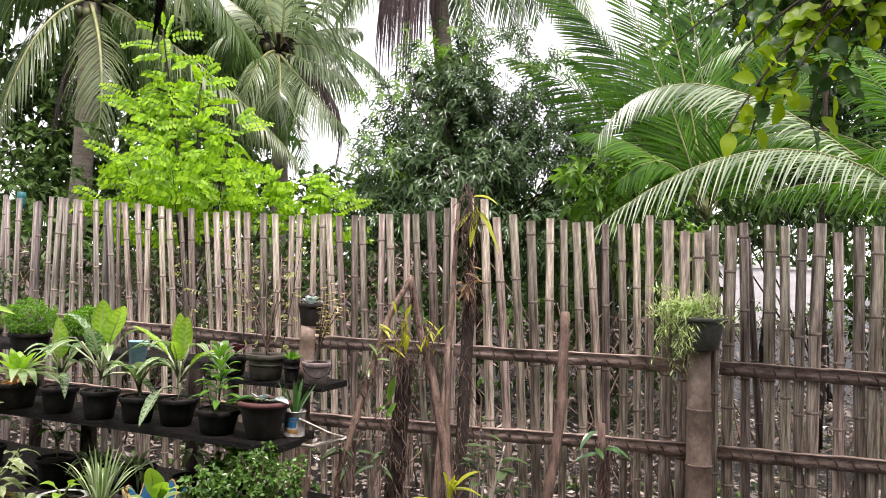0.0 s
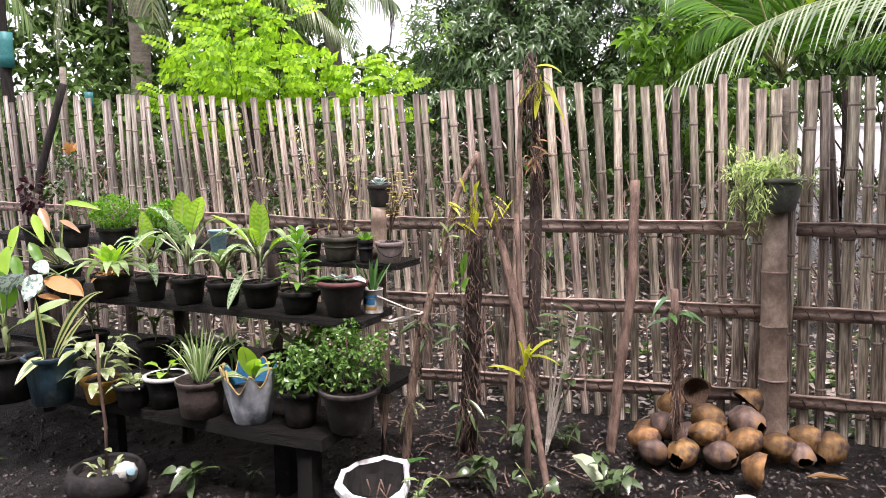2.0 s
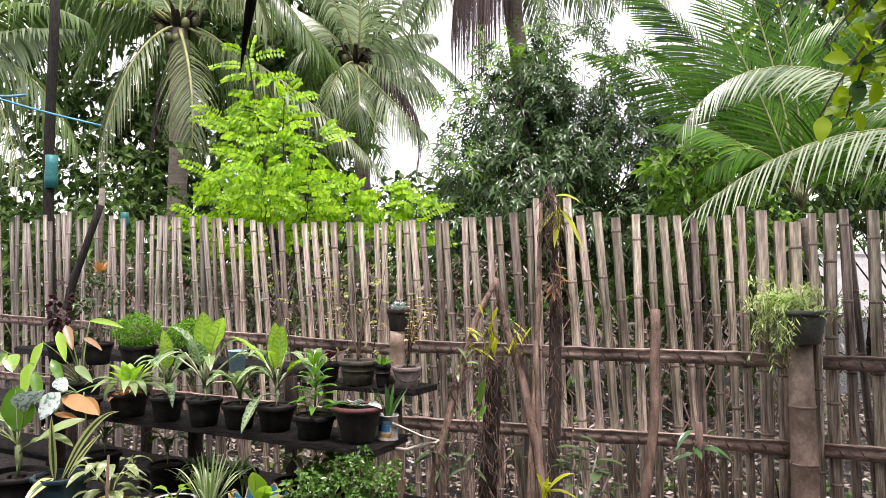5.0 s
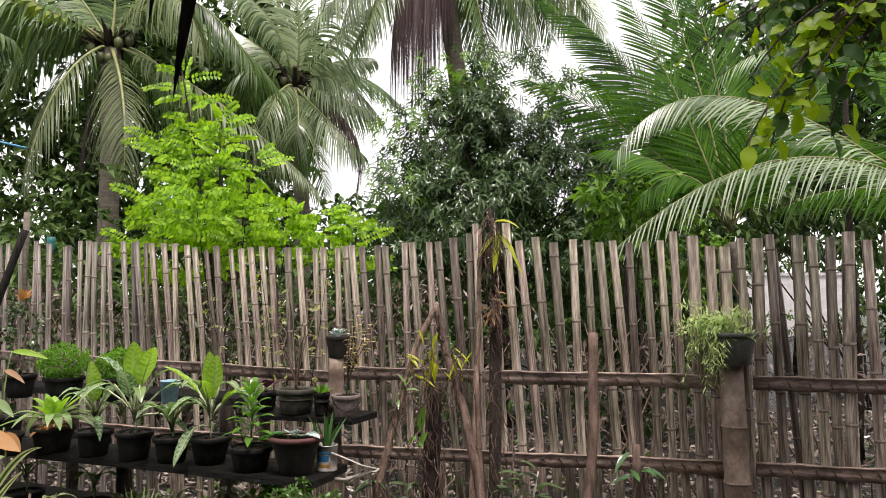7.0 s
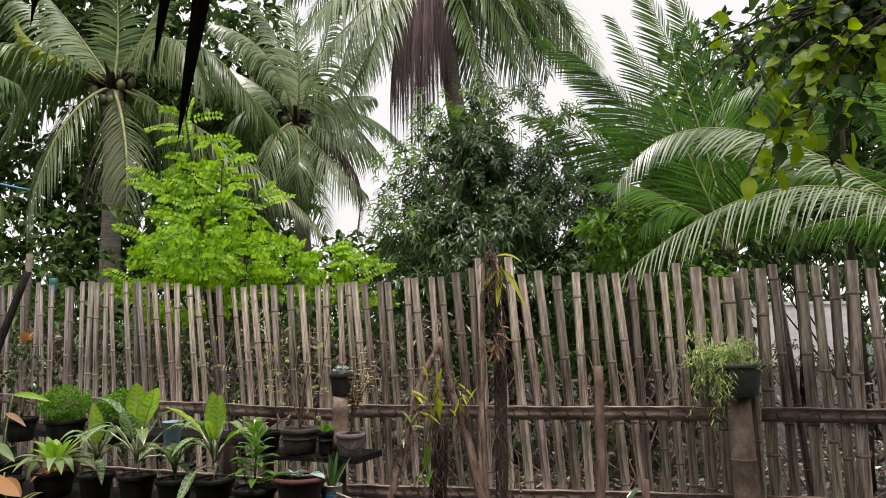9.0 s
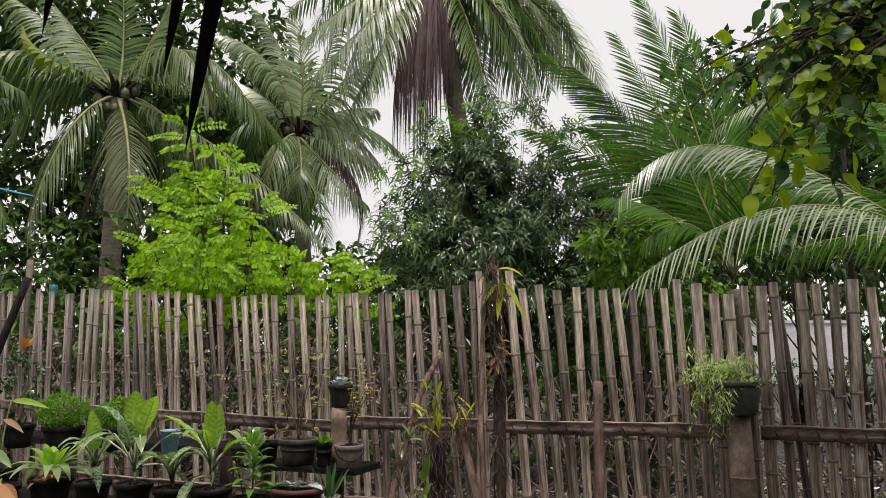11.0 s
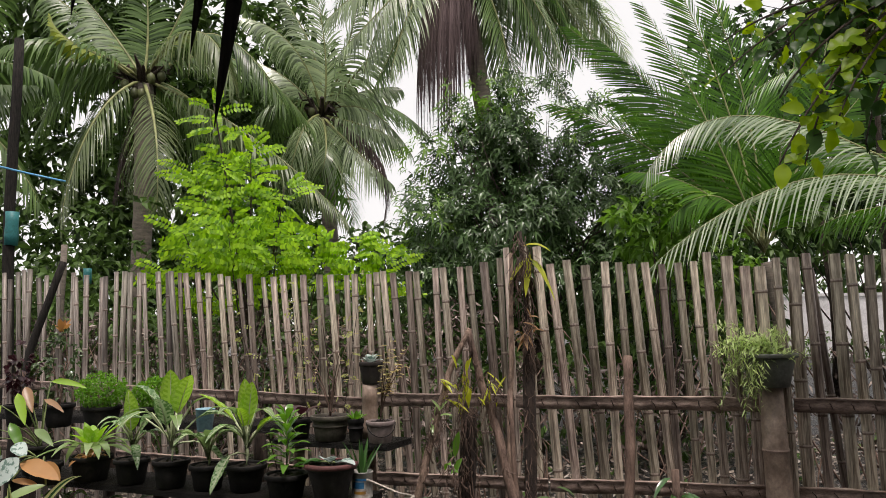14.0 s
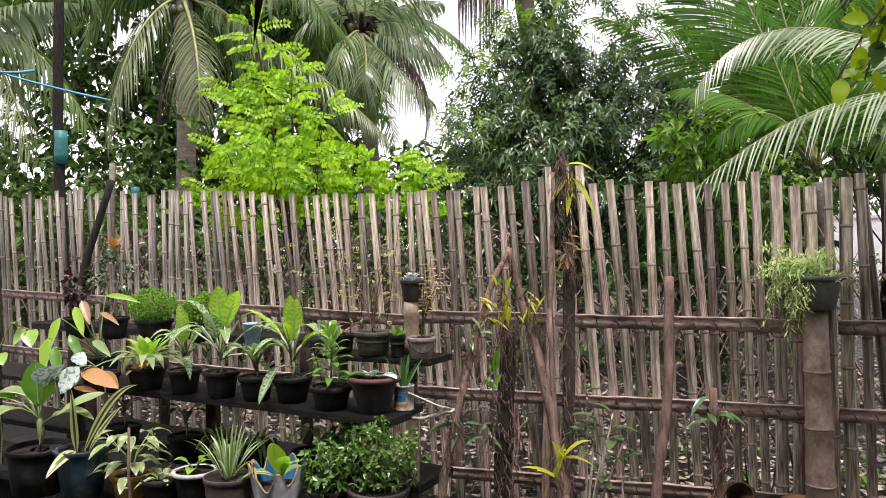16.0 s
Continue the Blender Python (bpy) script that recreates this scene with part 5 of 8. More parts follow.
L_YELLOW = foliage("yellow_green_leaf", (0.12, 0.28, 0.025), (0.30, 0.50, 0.055), 0.38, 0.24, 0.85, 5.0, None, (0.30, 0.46, 0.09), 70.0)
L_GREEN = foliage("fresh_green_leaf", (0.045, 0.135, 0.02), (0.14, 0.30, 0.04), 0.35, 0.24, 0.85, 6.0)
L_DARK = foliage("dark_green_leaf", (0.018, 0.06, 0.018), (0.06, 0.15, 0.035), 0.25, 0.24, 0.85, 6.0)
L_PALE = foliage("cream_edged_leaf", (0.07, 0.13, 0.035), (0.30, 0.36, 0.15), 0.3, 0.3, 0.6, 14.0, (0.46, 0.50, 0.30), (0.44, 0.50, 0.33), 45.0)
L_SPIDER = foliage("pale_striped_leaf", (0.06, 0.14, 0.035), (0.24, 0.34, 0.13), 0.3, 0.24, 0.85, 10.0)
L_SILVER = foliage("silvery_leaf", (0.25, 0.33, 0.30), (0.52, 0.60, 0.56), 0.15, 0.4, 0.5, 10.0, None, (0.12, 0.2, 0.16), 40.0)
L_ORANGE = foliage("orange_brown_leaf", (0.28, 0.11, 0.035), (0.52, 0.28, 0.11), 0.35, 0.45, 0.4, 8.0, (0.60, 0.40, 0.10))
L_BURGUNDY = foliage("burgundy_leaf", (0.018, 0.008, 0.010), (0.06, 0.018, 0.024), 0.25, 0.3, 0.5, 8.0)
L_FERN = foliage("feathery_green_leaf", (0.06, 0.17, 0.015), (0.16, 0.34, 0.03), 0.35, 0.5, 0.3, 8.0)
L_REDTIP = foliage("pale_reddish_leaf", (0.26, 0.22, 0.08), (0.52, 0.44, 0.20), 0.35, 0.45, 0.4, 9.0, (0.5, 0.2, 0.1))
L_RIB = surface("pale_leaf_rib", (0.34, 0.40, 0.22), (0.52, 0.56, 0.36), 12.0, 0.5, 0.1, vary=0.1)
L_STRIPE = foliage("pale_green_strap_leaf", (0.07, 0.16, 0.04), (0.30, 0.40, 0.16), 0.3, 0.24, 0.85, 8.0, (0.42, 0.50, 0.24))
L_FRESH = foliage("small_fresh_leaf", (0.025, 0.075, 0.014), (0.15, 0.28, 0.060), 0.3, 0.3, 0.6, 30.0)
L_BAND = foliage("silvery_leaf_band", (0.15, 0.25, 0.11), (0.36, 0.46, 0.26), 0.3, 0.24, 0.85, 8.0)
L_BAND_YELLOW = foliage("yellow_leaf_band", (0.22, 0.40, 0.045), (0.42, 0.60, 0.11), 0.4, 0.24, 0.85, 8.0)
L_ORCHID = foliage("yellow_orchid_leaf", (0.24, 0.30, 0.012), (0.50, 0.53, 0.045), 0.45, 0.35, 0.6, 8.0, (0.60, 0.52, 0.10))
L_CREAMY = foliage("whitish_strap_leaf", (0.22, 0.30, 0.14), (0.50, 0.56, 0.36), 0.3, 0.3, 0.6, 8.0)
L_CREAM = foliage("cream_leaf_margin", (0.42, 0.44, 0.16), (0.62, 0.62, 0.30), 0.35, 0.3, 0.6, 8.0)
L_WEED = foliage("dull_weed_leaf", (0.030, 0.060, 0.022), (0.10, 0.155, 0.060), 0.25, 0.26, 0.85, 6.0, (0.20, 0.25, 0.14))
L_LIME = foliage("lime_leaf", (0.17, 0.36, 0.03), (0.40, 0.62, 0.09), 0.42, 0.26, 0.8, 5.0)
L_STEM = surface("green_stem", (0.10, 0.15, 0.05), (0.24, 0.28, 0.12), 12.0, 0.6, 0.2, vary=0.1)

SX, SY = Vector((-0.9005, 0.4349, 0)), Vector((0.4349, 0.9005, 0))
S0 = Vector((-0.44, 3.09, 0))


def shelf_point(a, d, z):
    """Along the shelf to the left, back from its front edge, and up."""
    p = S0 + SX * a + SY * d
    return Vector((p.x, p.y, z))


def board(b, a0, a1, d0, d1, z0, z1, seed=0):
    """A rough plank along the shelf, its edges a little uneven."""
    rng, n = random.Random(seed), 10
    verts, faces = [], []
    for i in range(n + 1):
        a = a0 + (a1 - a0) * i / n
        j = [rng.uniform(-0.013, 0.013) for _ in range(3)]
        for d, z in ((d0 + j[0], z0), (d0 + j[0] - 0.004, z1 - 0.006), (d0 + j[0] + 0.006, z1 + j[2] * 0.4), (d1 + j[1], z1 + j[2] * 0.4), (d1 + j[1], z0)):
            verts.append(shelf_point(a, d, z))
    for i in range(n):
        for k in range(5):
            m = (k + 1) % 5
            faces.append((i * 5 + k, i * 5 + m, (i + 1) * 5 + m, (i + 1) * 5 + k))
    faces += [tuple(range(5))[::-1], tuple(n * 5 + k for k in range(5))]
    b.add(verts, faces)


rack = thing("plant_rack", (0, 0, 0), "stepped rack of blackened wet planks on posts", "plant stand")
for k, (a0, a1, d0, d1, z0, z1) in enumerate(((-0.10, 3.4, 0.0, 0.16, 0.77, 0.80), (-0.06, 3.4, 0.175, 0.33, 0.765, 0.795), (-0.02, 3.4, -0.20, -0.02, 0.295, 0.35), (-0.05, 3.4, 0.0, 0.17, 0.29, 0.345),
                                              (0.0, 3.4, 0.40, 0.75, 0.36, 0.40), (-0.09, 0.54, 0.33, 0.56, 0.970, 0.995), (0.95, 3.6, 0.86, 1.12, 0.93, 0.975))):
    q = Build()
    board(q, a0, a1, d0, d1, z0, z1, k)
    part("plank", q, M_PLANK, rack, smooth=False)
for k, (a, d, z, r) in enumerate(((0.07, 0.45, 0.96, 0.033), (1.2, 0.30, 0.76, 0.04), (2.3, 0.30, 0.76, 0.04), (3.2, 0.3, 0.76, 0.04), (0.50, 0.5, 0.96, 0.03), (1.3, 1.2, 0.93, 0.04), (2.6, 1.2, 0.93, 0.04), (3.5, 1.2, 0.93, 0.04), (2.6, 0.6, 0.93, 0.04))):
    q = Build()
    p = shelf_point(a, d, 0)
    tube(q, [p + Vector((0, 0, -0.05)), p + Vector((0.01, 0, 0.3)), p + Vector((0, 0, z))], [r * 1.05, r, r * 0.95], 9)
    part("leg", q, M_CRACKED if a < 0.6 else M_BARK, rack)
for k, (a, d) in enumerate(((0.08, -0.14), (0.30, -0.02), (1.25, -0.12), (2.3, -0.12), (3.2, -0.1))):
    q = Build()
    m = Matrix.Translation(shelf_point(a, d, 0)) @ Matrix.Rotation(radians(-26 + 9 * k), 4, "Z")
    box(q, (-0.036, -0.036, -0.03), (0.036, 0.036, 0.282), m)
    part("block", q, M_PLANK, rack, smooth=False)


def pot_parts(root, top, base, h, mat, rim=0.008, soil=0.88, wave=0.0, lobes=0, rim_mat=None, ridge=False, z=0.0, rim_h=0.03):
    q = Build()
    prof = [(base * 0.9, 0.0), (base, 0.006), (base + (top - base) * 0.5, h * 0.5), (top * 0.97, h - 0.03)]
    if ridge:
        prof[3:3] = [(base + (top - base) * 0.55, h * 0.55), (base + (top - base) * 0.55 + 0.006, h * 0.58), (base + (top - base) * 0.6 + 0.006, h * 0.62), (base + (top - base) * 0.62, h * 0.64)]
    prof += [(top * 0.972, h - 0.0225), (top * 0.974, h - 0.0215), (top + rim - 0.001, h - 0.0205), (top + rim, h - 0.0195), (top + rim, h - 0.003), (top + rim - 0.0008, h - 0.0008), (top + rim - 0.002, h), (top - 0.001, h), (top - 0.002, h - 0.001), (top - 0.004, h - 0.012), (top * 0.93, h * soil - 0.02)]
    lathe(q, prof, 36, (0, 0, z), wave, lobes)
    part("pot", q, mat, root)
    s = Build()
    rng = random.Random(int(top * 1e4))
    ring = [(0.0, 0.012), (0.3, 0.008), (0.6, 0.01), (0.94, 0.0)]
    verts, faces = [(0, 0, z + h * soil + 0.01)], []
    for r, dz in ring[1:]:
        for k in range(18):
            a = 2 * math.pi * k / 18
            verts.append((top * r * math.cos(a), top * r * math.sin(a), z + h * soil + dz + rng.uniform(-0.005, 0.006)))
    faces += [(0, 1 + k, 1 + (k + 1) % 18) for k in range(18)]
    for i in range(2):
        for k in range(18):
            j = (k + 1) % 18
            faces.append((1 + 18 * i + k, 1 + 18 * i + j, 19 + 18 * i + j, 19 + 18 * i + k))
    s.add(verts, faces)
    part("soil", s, M_SOIL, root)
    if rim_mat:
        r = Build()
        lathe(r, [(top + rim + 0.001, h - rim_h), (top + rim + 0.004, h - rim_h * 0.7), (top + rim + 0.004, h + 0.002), (top - 0.002, h + 0.006), (top - 0.008, h + 0.001)], 36, (0, 0, z), wave, lobes, caps=False)
        part("rim", r, rim_mat, root)
    return z + h * soil


def striped_blade(p, d, up, length, width, droop, base, pale, rng):
    """A broad leaf whose lateral bands alternate between two leaf colours, slanting forward from the midrib."""
    p, d = Vector(p), Vector(d).normalized()
    side = d.cross(Vector(up))
    side = side.normalized() if side.length > 1e-3 else d.orthogonal().normalized()
    n = side.cross(d).normalized()
    seg, cols = 18, (-1.0, -0.72, -0.3, 0.0, 0.3, 0.72, 1.0)
    b = Build()
    verts, faces = [], []
    wav = [rng.uniform(-0.08, 0.08) for _ in range(seg + 1)]
    for i in range(seg + 1):
        for c in cols:
            s = min(1.0, i / seg + 0.09 * abs(c) * math.sin(math.pi * i / seg))
            q = p + d * (length * s * (1 - 0.25 * droop * s)) - Vector((0, 0, 1)) * (droop * length * s * s)
            e = s / 0.38 * 0.5 if s < 0.38 else 0.5 + (s - 0.38) / 0.62 * 0.5
            w = 0.5 * width * max(0.05 if i < seg else 0.012, math.sin(math.pi * e) ** 0.75)
            verts.append(q + side * (w * c) + n * (0.34 * w * abs(c) + wav[i] * w * c * c))
    m = len(cols)
    for i in range(seg):
        for k in range(m - 1):
            faces.append((i * m + k, i * m + k + 1, (i + 1) * m + k + 1, (i + 1) * m + k))
    b.add(verts, faces)
    me = b.mesh("leaf", base)
    me.materials.append(pale)
    for i in range(seg):
        for k in range(m - 1):
            inner = k in (1, 2, 3, 4)
            if inner and i % 2 == 0 and rng.random() < 0.9 or (inner and k in (2, 3) and rng.random() < 0.5) or (not inner and rng.random() < 0.06):
                me.polygons[i * (m - 1) + k].material_index = 1
    return me


def big_leaves(root, z, specs, mats, rng, stem_mat=L_STEM, stem=0.0, stem_r=0.008, size=1.0):
    """Stalked large leaves, each its own part: (bearing, stalk length, stalk rise, blade length, blade width, blade rise, droop, material index)."""
    st = Build()
    if stem:
        tube(st, [(0, 0, z - 0.02), (0.006, 0.004, z + stem * 0.5), (0, 0, z + stem)], [stem_r, stem_r * 0.9, stem_r * 0.7], 8)
    for az, sl, rise, bl, bw, br, droop, mi in specs:
        bl, bw = bl * size, bw * size
        a = radians(az)
        o = Vector((math.cos(a), math.sin(a), 0))
        p0 = Vector((0, 0, z + stem * rng.uniform(0.5, 1.0)))
        d = (o * math.cos(radians(rise)) + Vector((0, 0, math.sin(radians(rise))))).normalized()
        p1 = p0 + d * sl
        tube(st, [p0, p0 + d * (sl * 0.5) + Vector((0, 0, 0.01)), p1], [0.006, 0.005, 0.004], 6)
        q = Build()
        bd = o * math.cos(radians(br)) + Vector((0, 0, math.sin(radians(br))))
        if mats[mi] in (L_VARIEG, L_YELLOW) and bl > 0.13:
            me = striped_blade(p1, bd, Vector((0, 0, 1)) if br < 75 else -o, bl, bw, droop + 0.08, mats[mi], L_BAND if mats[mi] is L_VARIEG else L_BAND_YELLOW, rng)
            leaf = part("leaf", me, None, root)
        else:
            blade(q, p1, bd, Vector((0, 0, 1)) if br < 75 else -o, bl, bw * 0.9, droop + 0.08, 0.32, 9, 0.36, wavy=0.09, rng=rng)
            leaf = part("leaf", q, mats[mi], root)
        if bl > 0.15:
            r, dp = Build(), droop + 0.08
            line = [p1 + bd * (bl * s * (1 - 0.25 * dp * s)) + Vector((0, 0, 0.0015 - dp * bl * s * s)) for s in [0.1 * i for i in range(10)]]
            tube(r, line, [0.0034 - 0.0003 * i for i in range(10)], 5)
            part("rib", r, L_RIB, leaf, "pale midrib")
    part("stem", st, stem_mat, root)


def spanning(b, p0, p1, width, up=(0, -0.6, 1), droop=0.2, fold=0.3, seg=10, peak=0.4, wavy=0.0, rng=None):
    """A leaf that springs from p0 and ends at p1, arched by droop."""
    p0, p1 = Vector(p0), Vector(p1)
    size = (p1 - p0).length
    for _ in range(12):
        d = p1 - p0 + Vector((0, 0, droop * size))
        size = d.length / (1 - 0.25 * droop)
    blade(b, p0, d, up, size, width, droop, fold, seg, peak, wavy=wavy, rng=rng)


def rosette(b, z, n, length, width, rng, arch=0.6, rise=(20, 75), r0=0.012, fold=0.35):
    for k in range(n):
        a = 2.4 * k + rng.uniform(-0.3, 0.3)
        u = radians(rise[0] + (rise[1] - rise[0]) * (1 - k / n) + rng.uniform(-6, 6))
        o = Vector((math.cos(a), math.sin(a), 0))
        le = length * rng.uniform(0.75, 1.1)
        blade(b, o * r0 + Vector((0, 0, z)), o * math.cos(u) + Vector((0, 0, math.sin(u))), (0, 0, 1), le, width * rng.uniform(0.85, 1.1), arch * rng.uniform(0.6, 1.2), fold, 7, 0.4)


def bushy(root, z, lobes, count, size, mat, rng, width=0.45, cl=5, stems=5):
    b, s = Build(), Build()
    for k in range(stems):
        c, r = lobes[k % len(lobes)]
        e = Vector(c) + Vector((rng.uniform(-0.5, 0.5) * r[0], rng.uniform(-0.5, 0.5) * r[1], 0))
        tube(s, [bez((0, 0, z - 0.01), (e.x * 0.3, e.y * 0.3, z + (e.z - z) * 0.6), e, i / 4) for i in range(5)], [0.005, 0.0045, 0.004, 0.003, 0.002], 5)
    cloud_of_leaves(b, lobes, count, size, size * width, rng, cl, 0.25, 0.45)
    part("stem", s, M_WOOD, root)
    part("foliage", b, mat, root)


def potted(at, label, group="potted plants on the rack", turn=0.0):
    return thing("potted_plant", at, label, "potted plant", group, turn=turn)


rng = random.Random(71)
# middle shelf
p = potted((-1.68, 3.74, 0.80), "rosette plant with pale green leaves in a black pot")
z = pot_parts(p, 0.092, 0.075, 0.117, M_POT_BLACK)
q, o, w = Build(), Build(), Build()
rosette(q, z + 0.05, 9, 0.21, 0.062, rng, 0.30, (45, 82), 0.014, 0.3)
rosette(w, z + 0.05, 15, 0.31, 0.046, rng, 0.55, (8, 48), 0.02, 0.3)
rosette(o, z, 9, 0.14, 0.045, rng, 0.7, (20, 60))
part("top_leaves", q, L_YELLOW, p, "fresh yellow-green heart leaves")
part("leaves", w, L_STRIPE, p)
part("old_leaves", o, L_ORANGE, p, "withered orange lower leaves")
p = potted((-1.44, 3.63, 0.80), "plant with one upright yellow-green leaf in a black pot")
z = pot_parts(p, 0.075, 0.060, 0.117, M_POT_BLACK)
big_leaves(p, z, [(250, 0.09, 80, 0.25, 0.105, 84, 0.02, 0), (170, 0.10, 60, 0.22, 0.07, 40, 0.5, 1), (10, 0.10, 55, 0.22, 0.06, 20, 0.6, 1), (60, 0.08, 60, 0.16, 0.05, 30, 0.6, 1), (300, 0.06, 40, 0.17, 0.05, 0, 0.6, 1), (220, 0.12, 68, 0.20, 0.06, 35, 0.5, 1), (340, 0.12, 64, 0.21, 0.06, 40, 0.5, 1), (130, 0.11, 60, 0.18, 0.06, 30, 0.5, 1), (270, 0.07, 74, 0.20, 0.09, 78, 0.1, 0)], (L_YELLOW, L_VARIEG), rng, stem=0.08, size=0.85)
p = potted((-1.22, 3.53, 0.80), "large variegated dumb cane with pale ribs in a black pot")
z = pot_parts(p, 0.077, 0.062, 0.125, M_POT_BLACK)
big_leaves(p, z, [(185, 0.14, 66, 0.30, 0.13, 58, 0.25, 0), (320, 0.15, 72, 0.33, 0.13, 66, 0.12, 1), (75, 0.16, 78, 0.31, 0.12, 72, 0.2, 0), (15, 0.16, 50, 0.30, 0.10, 28, 0.45, 0), (205, 0.16, 45, 0.27, 0.09, 20, 0.5, 0),
                  (265, 0.12, 60, 0.27, 0.11, 62, 0.15, 0), (345, 0.12, 15, 0.23, 0.08, -10, 0.3, 0)] + [(140, 0.14, 40, 0.25, 0.09, 10, 0.5, 0), (295, 0.17, 62, 0.24, 0.075, 25, 0.5, 2), (230, 0.19, 58, 0.25, 0.07, 15, 0.5, 2), (0, 0.18, 62, 0.24, 0.07, 40, 0.4, 2), (175, 0.2, 50, 0.22, 0.06, 5, 0.5, 2), (280, 0.15, 76, 0.30, 0.12, 80, 0.05, 1)], (L_VARIEG, L_YELLOW, L_SPIDER), rng, L_RIB, 0.12, 0.011, 0.82)
p = potted((-1.03, 3.46, 0.80), "small mottled pale-leaved plant in a black pot")
z = pot_parts(p, 0.076, 0.060, 0.113, M_POT_BLACK)
big_leaves(p, z, [(200, 0.10, 65, 0.18, 0.085, 40, 0.4, 0), (330, 0.11, 70, 0.19, 0.08, 45, 0.4, 0), (40, 0.09, 60, 0.16, 0.07, 30, 0.5, 0), (260, 0.06, 70, 0.15, 0.07, 55, 0.3, 0), (120, 0.08, 60, 0.15, 0.06, 30, 0.5, 1), (295, 0.09, 72, 0.16, 0.07, 50, 0.3, 0), (230, 0.11, 62, 0.17, 0.06, 30, 0.5, 1), (0, 0.10, 60, 0.17, 0.06, 25, 0.5, 0)], (L_SPIDER, L_VARIEG), rng, stem=0.06)
p = potted((-0.85, 3.42, 0.80), "dumb cane with long bright yellow-green leaves in a black pot")
z = pot_parts(p, 0.084, 0.065, 0.117, M_POT_BLACK)
big_leaves(p, z, [(190, 0.10, 62, 0.33, 0.105, 50, 0.15, 0), (300, 0.12, 78, 0.31, 0.10, 76, 0.05, 0), (350, 0.10, 60, 0.26, 0.09, 48, 0.3, 0), (225, 0.10, 55, 0.22, 0.07, 18, 0.5, 1), (20, 0.10, 50, 0.24, 0.08, 35, 0.4, 1), (265, 0.08, 65, 0.22, 0.08, 60, 0.2, 0), (235, 0.09, 5, 0.2, 0.08, -45, 0.2, 1)] + [(320, 0.16, 66, 0.24, 0.07, 30, 0.5, 2), (250, 0.15, 60, 0.25, 0.07, 40, 0.4, 2), (160, 0.16, 60, 0.22, 0.07, 35, 0.4, 2), (275, 0.1, 80, 0.29, 0.09, 80, 0.05, 0), (0, 0.15, 55, 0.22, 0.06, 15, 0.5, 2)],
           (L_YELLOW, L_VARIEG, L_SPIDER), rng, L_RIB, 0.11, 0.010, 0.8)
p = potted((-0.64, 3.27, 0.80), "plant with narrow glossy green leaves in a low black pot")
z = pot_parts(p, 0.086, 0.069, 0.101, M_POT_BLACK)
q = Build()
for k in range(34):
    a, h = 2.4 * k, 0.03 + 0.23 * k / 34
    o = Vector((math.cos(a), math.sin(a), 0))
    blade(q, Vector((0, 0, z + h)) + o * 0.01, o * (1.1 - 0.6 * k / 34) + Vector((0, 0, 0.35 + 0.8 * k / 34)), (0, 0, 1), 0.15 - 0.03 * k / 34, 0.035, 0.4, 0.3, 5)
part("leaves", q, L_GREEN, p)
s = Build()
tube(s, [(0, 0, z - 0.01), (0.005, 0, z + 0.27)], [0.006, 0.003], 6)
part("stem", s, L_STEM, p)
p = potted((-0.44, 3.20, 0.80), "tapered dark pot with red rim and silvery begonia")
z = pot_parts(p, 0.100, 0.066, 0.150, M_POT_DUSTY, 0.008, 0.93, rim_mat=M_RED_RIM, rim_h=0.014)
big_leaves(p, z, [(260, 0.03, 40, 0.10, 0.09, 35, 0.2, 0), (330, 0.03, 30, 0.11, 0.08, 15, 0.2, 0), (180, 0.05, 20, 0.14, 0.07, 5, 0.2, 1), (200, 0.04, 30, 0.10, 0.06, 20, 0.3, 1)], (L_SILVER, L_DARK), rng)
p = potted((-0.315, 3.25, 0.80), "small aloe in a rusty printed tin can")
q = Build()
lathe(q, [(0.044, 0), (0.046, 0.003), (0.044, 0.006), (0.044, 0.10), (0.047, 0.103), (0.047, 0.107), (0.041, 0.107), (0.041, 0.09)], 28)
part("can", q, M_TIN, p)
for zz, hh, mm, a0 in ((0.055, 0.026, M_BLUE_PAINT, 215), (0.025, 0.012, M_POT_MUSTARD, 225), (0.078, 0.010, M_BLUE_PAINT, 230)):
    q = Build()
    arc = [radians(a0 + 70 * i / 8) for i in range(9)]
    q.add([(0.0446 * math.cos(a), 0.0446 * math.sin(a), zz + s_ * hh / 2) for s_ in (-1, 1) for a in arc], [(i, i + 1, i + 10, i + 9) for i in range(8)])
    part("label_bar", q, mm, p, "faded coloured label print")
q = Build()
rosette(q, 0.09, 11, 0.16, 0.018, rng, 0.05, (55, 85))
part("leaves", q, L_DARK, p)

# top shelf
p = potted((-0.49, 3.55, 0.995), "ridged black pot holding a bare thin-twigged shrub")
z = pot_parts(p, 0.085, 0.070, 0.115, M_POT_OLIVE, ridge=True)
q = Build()
for k in range(6):
    a = rng.uniform(0, 6.28)
    e = Vector((0.16 * math.cos(a) - 0.05, 0.12 * math.sin(a), z + rng.uniform(0.28, 0.55)))
    tube(q, [bez((0, 0, z - 0.01), (0.02 * math.cos(a), 0, z + 0.2), e, i / 6) for i in range(7)], [0.004 - 0.0004 * i for i in range(7)], 5)
part("twig", q, M_WOOD, p)
q = Build()
for k in range(34):
    a = rng.uniform(0, 6.28)
    blade(q, (rng.uniform(-0.2, 0.14), rng.uniform(-0.1, 0.1), z + rng.uniform(0.15, 0.55)), (math.cos(a), math.sin(a), 0.2), (0, 0, 1), 0.035, 0.018, 0.2, 0.2, 2)
part("leaves", q, L_REDTIP, p)
p = potted((-0.365, 3.48, 0.995), "dark cut bottle with a small green sprout")
z = pot_parts(p, 0.036, 0.028, 0.105, M_POT_BLACK, 0.002, 0.9, ridge=True)
q = Build()
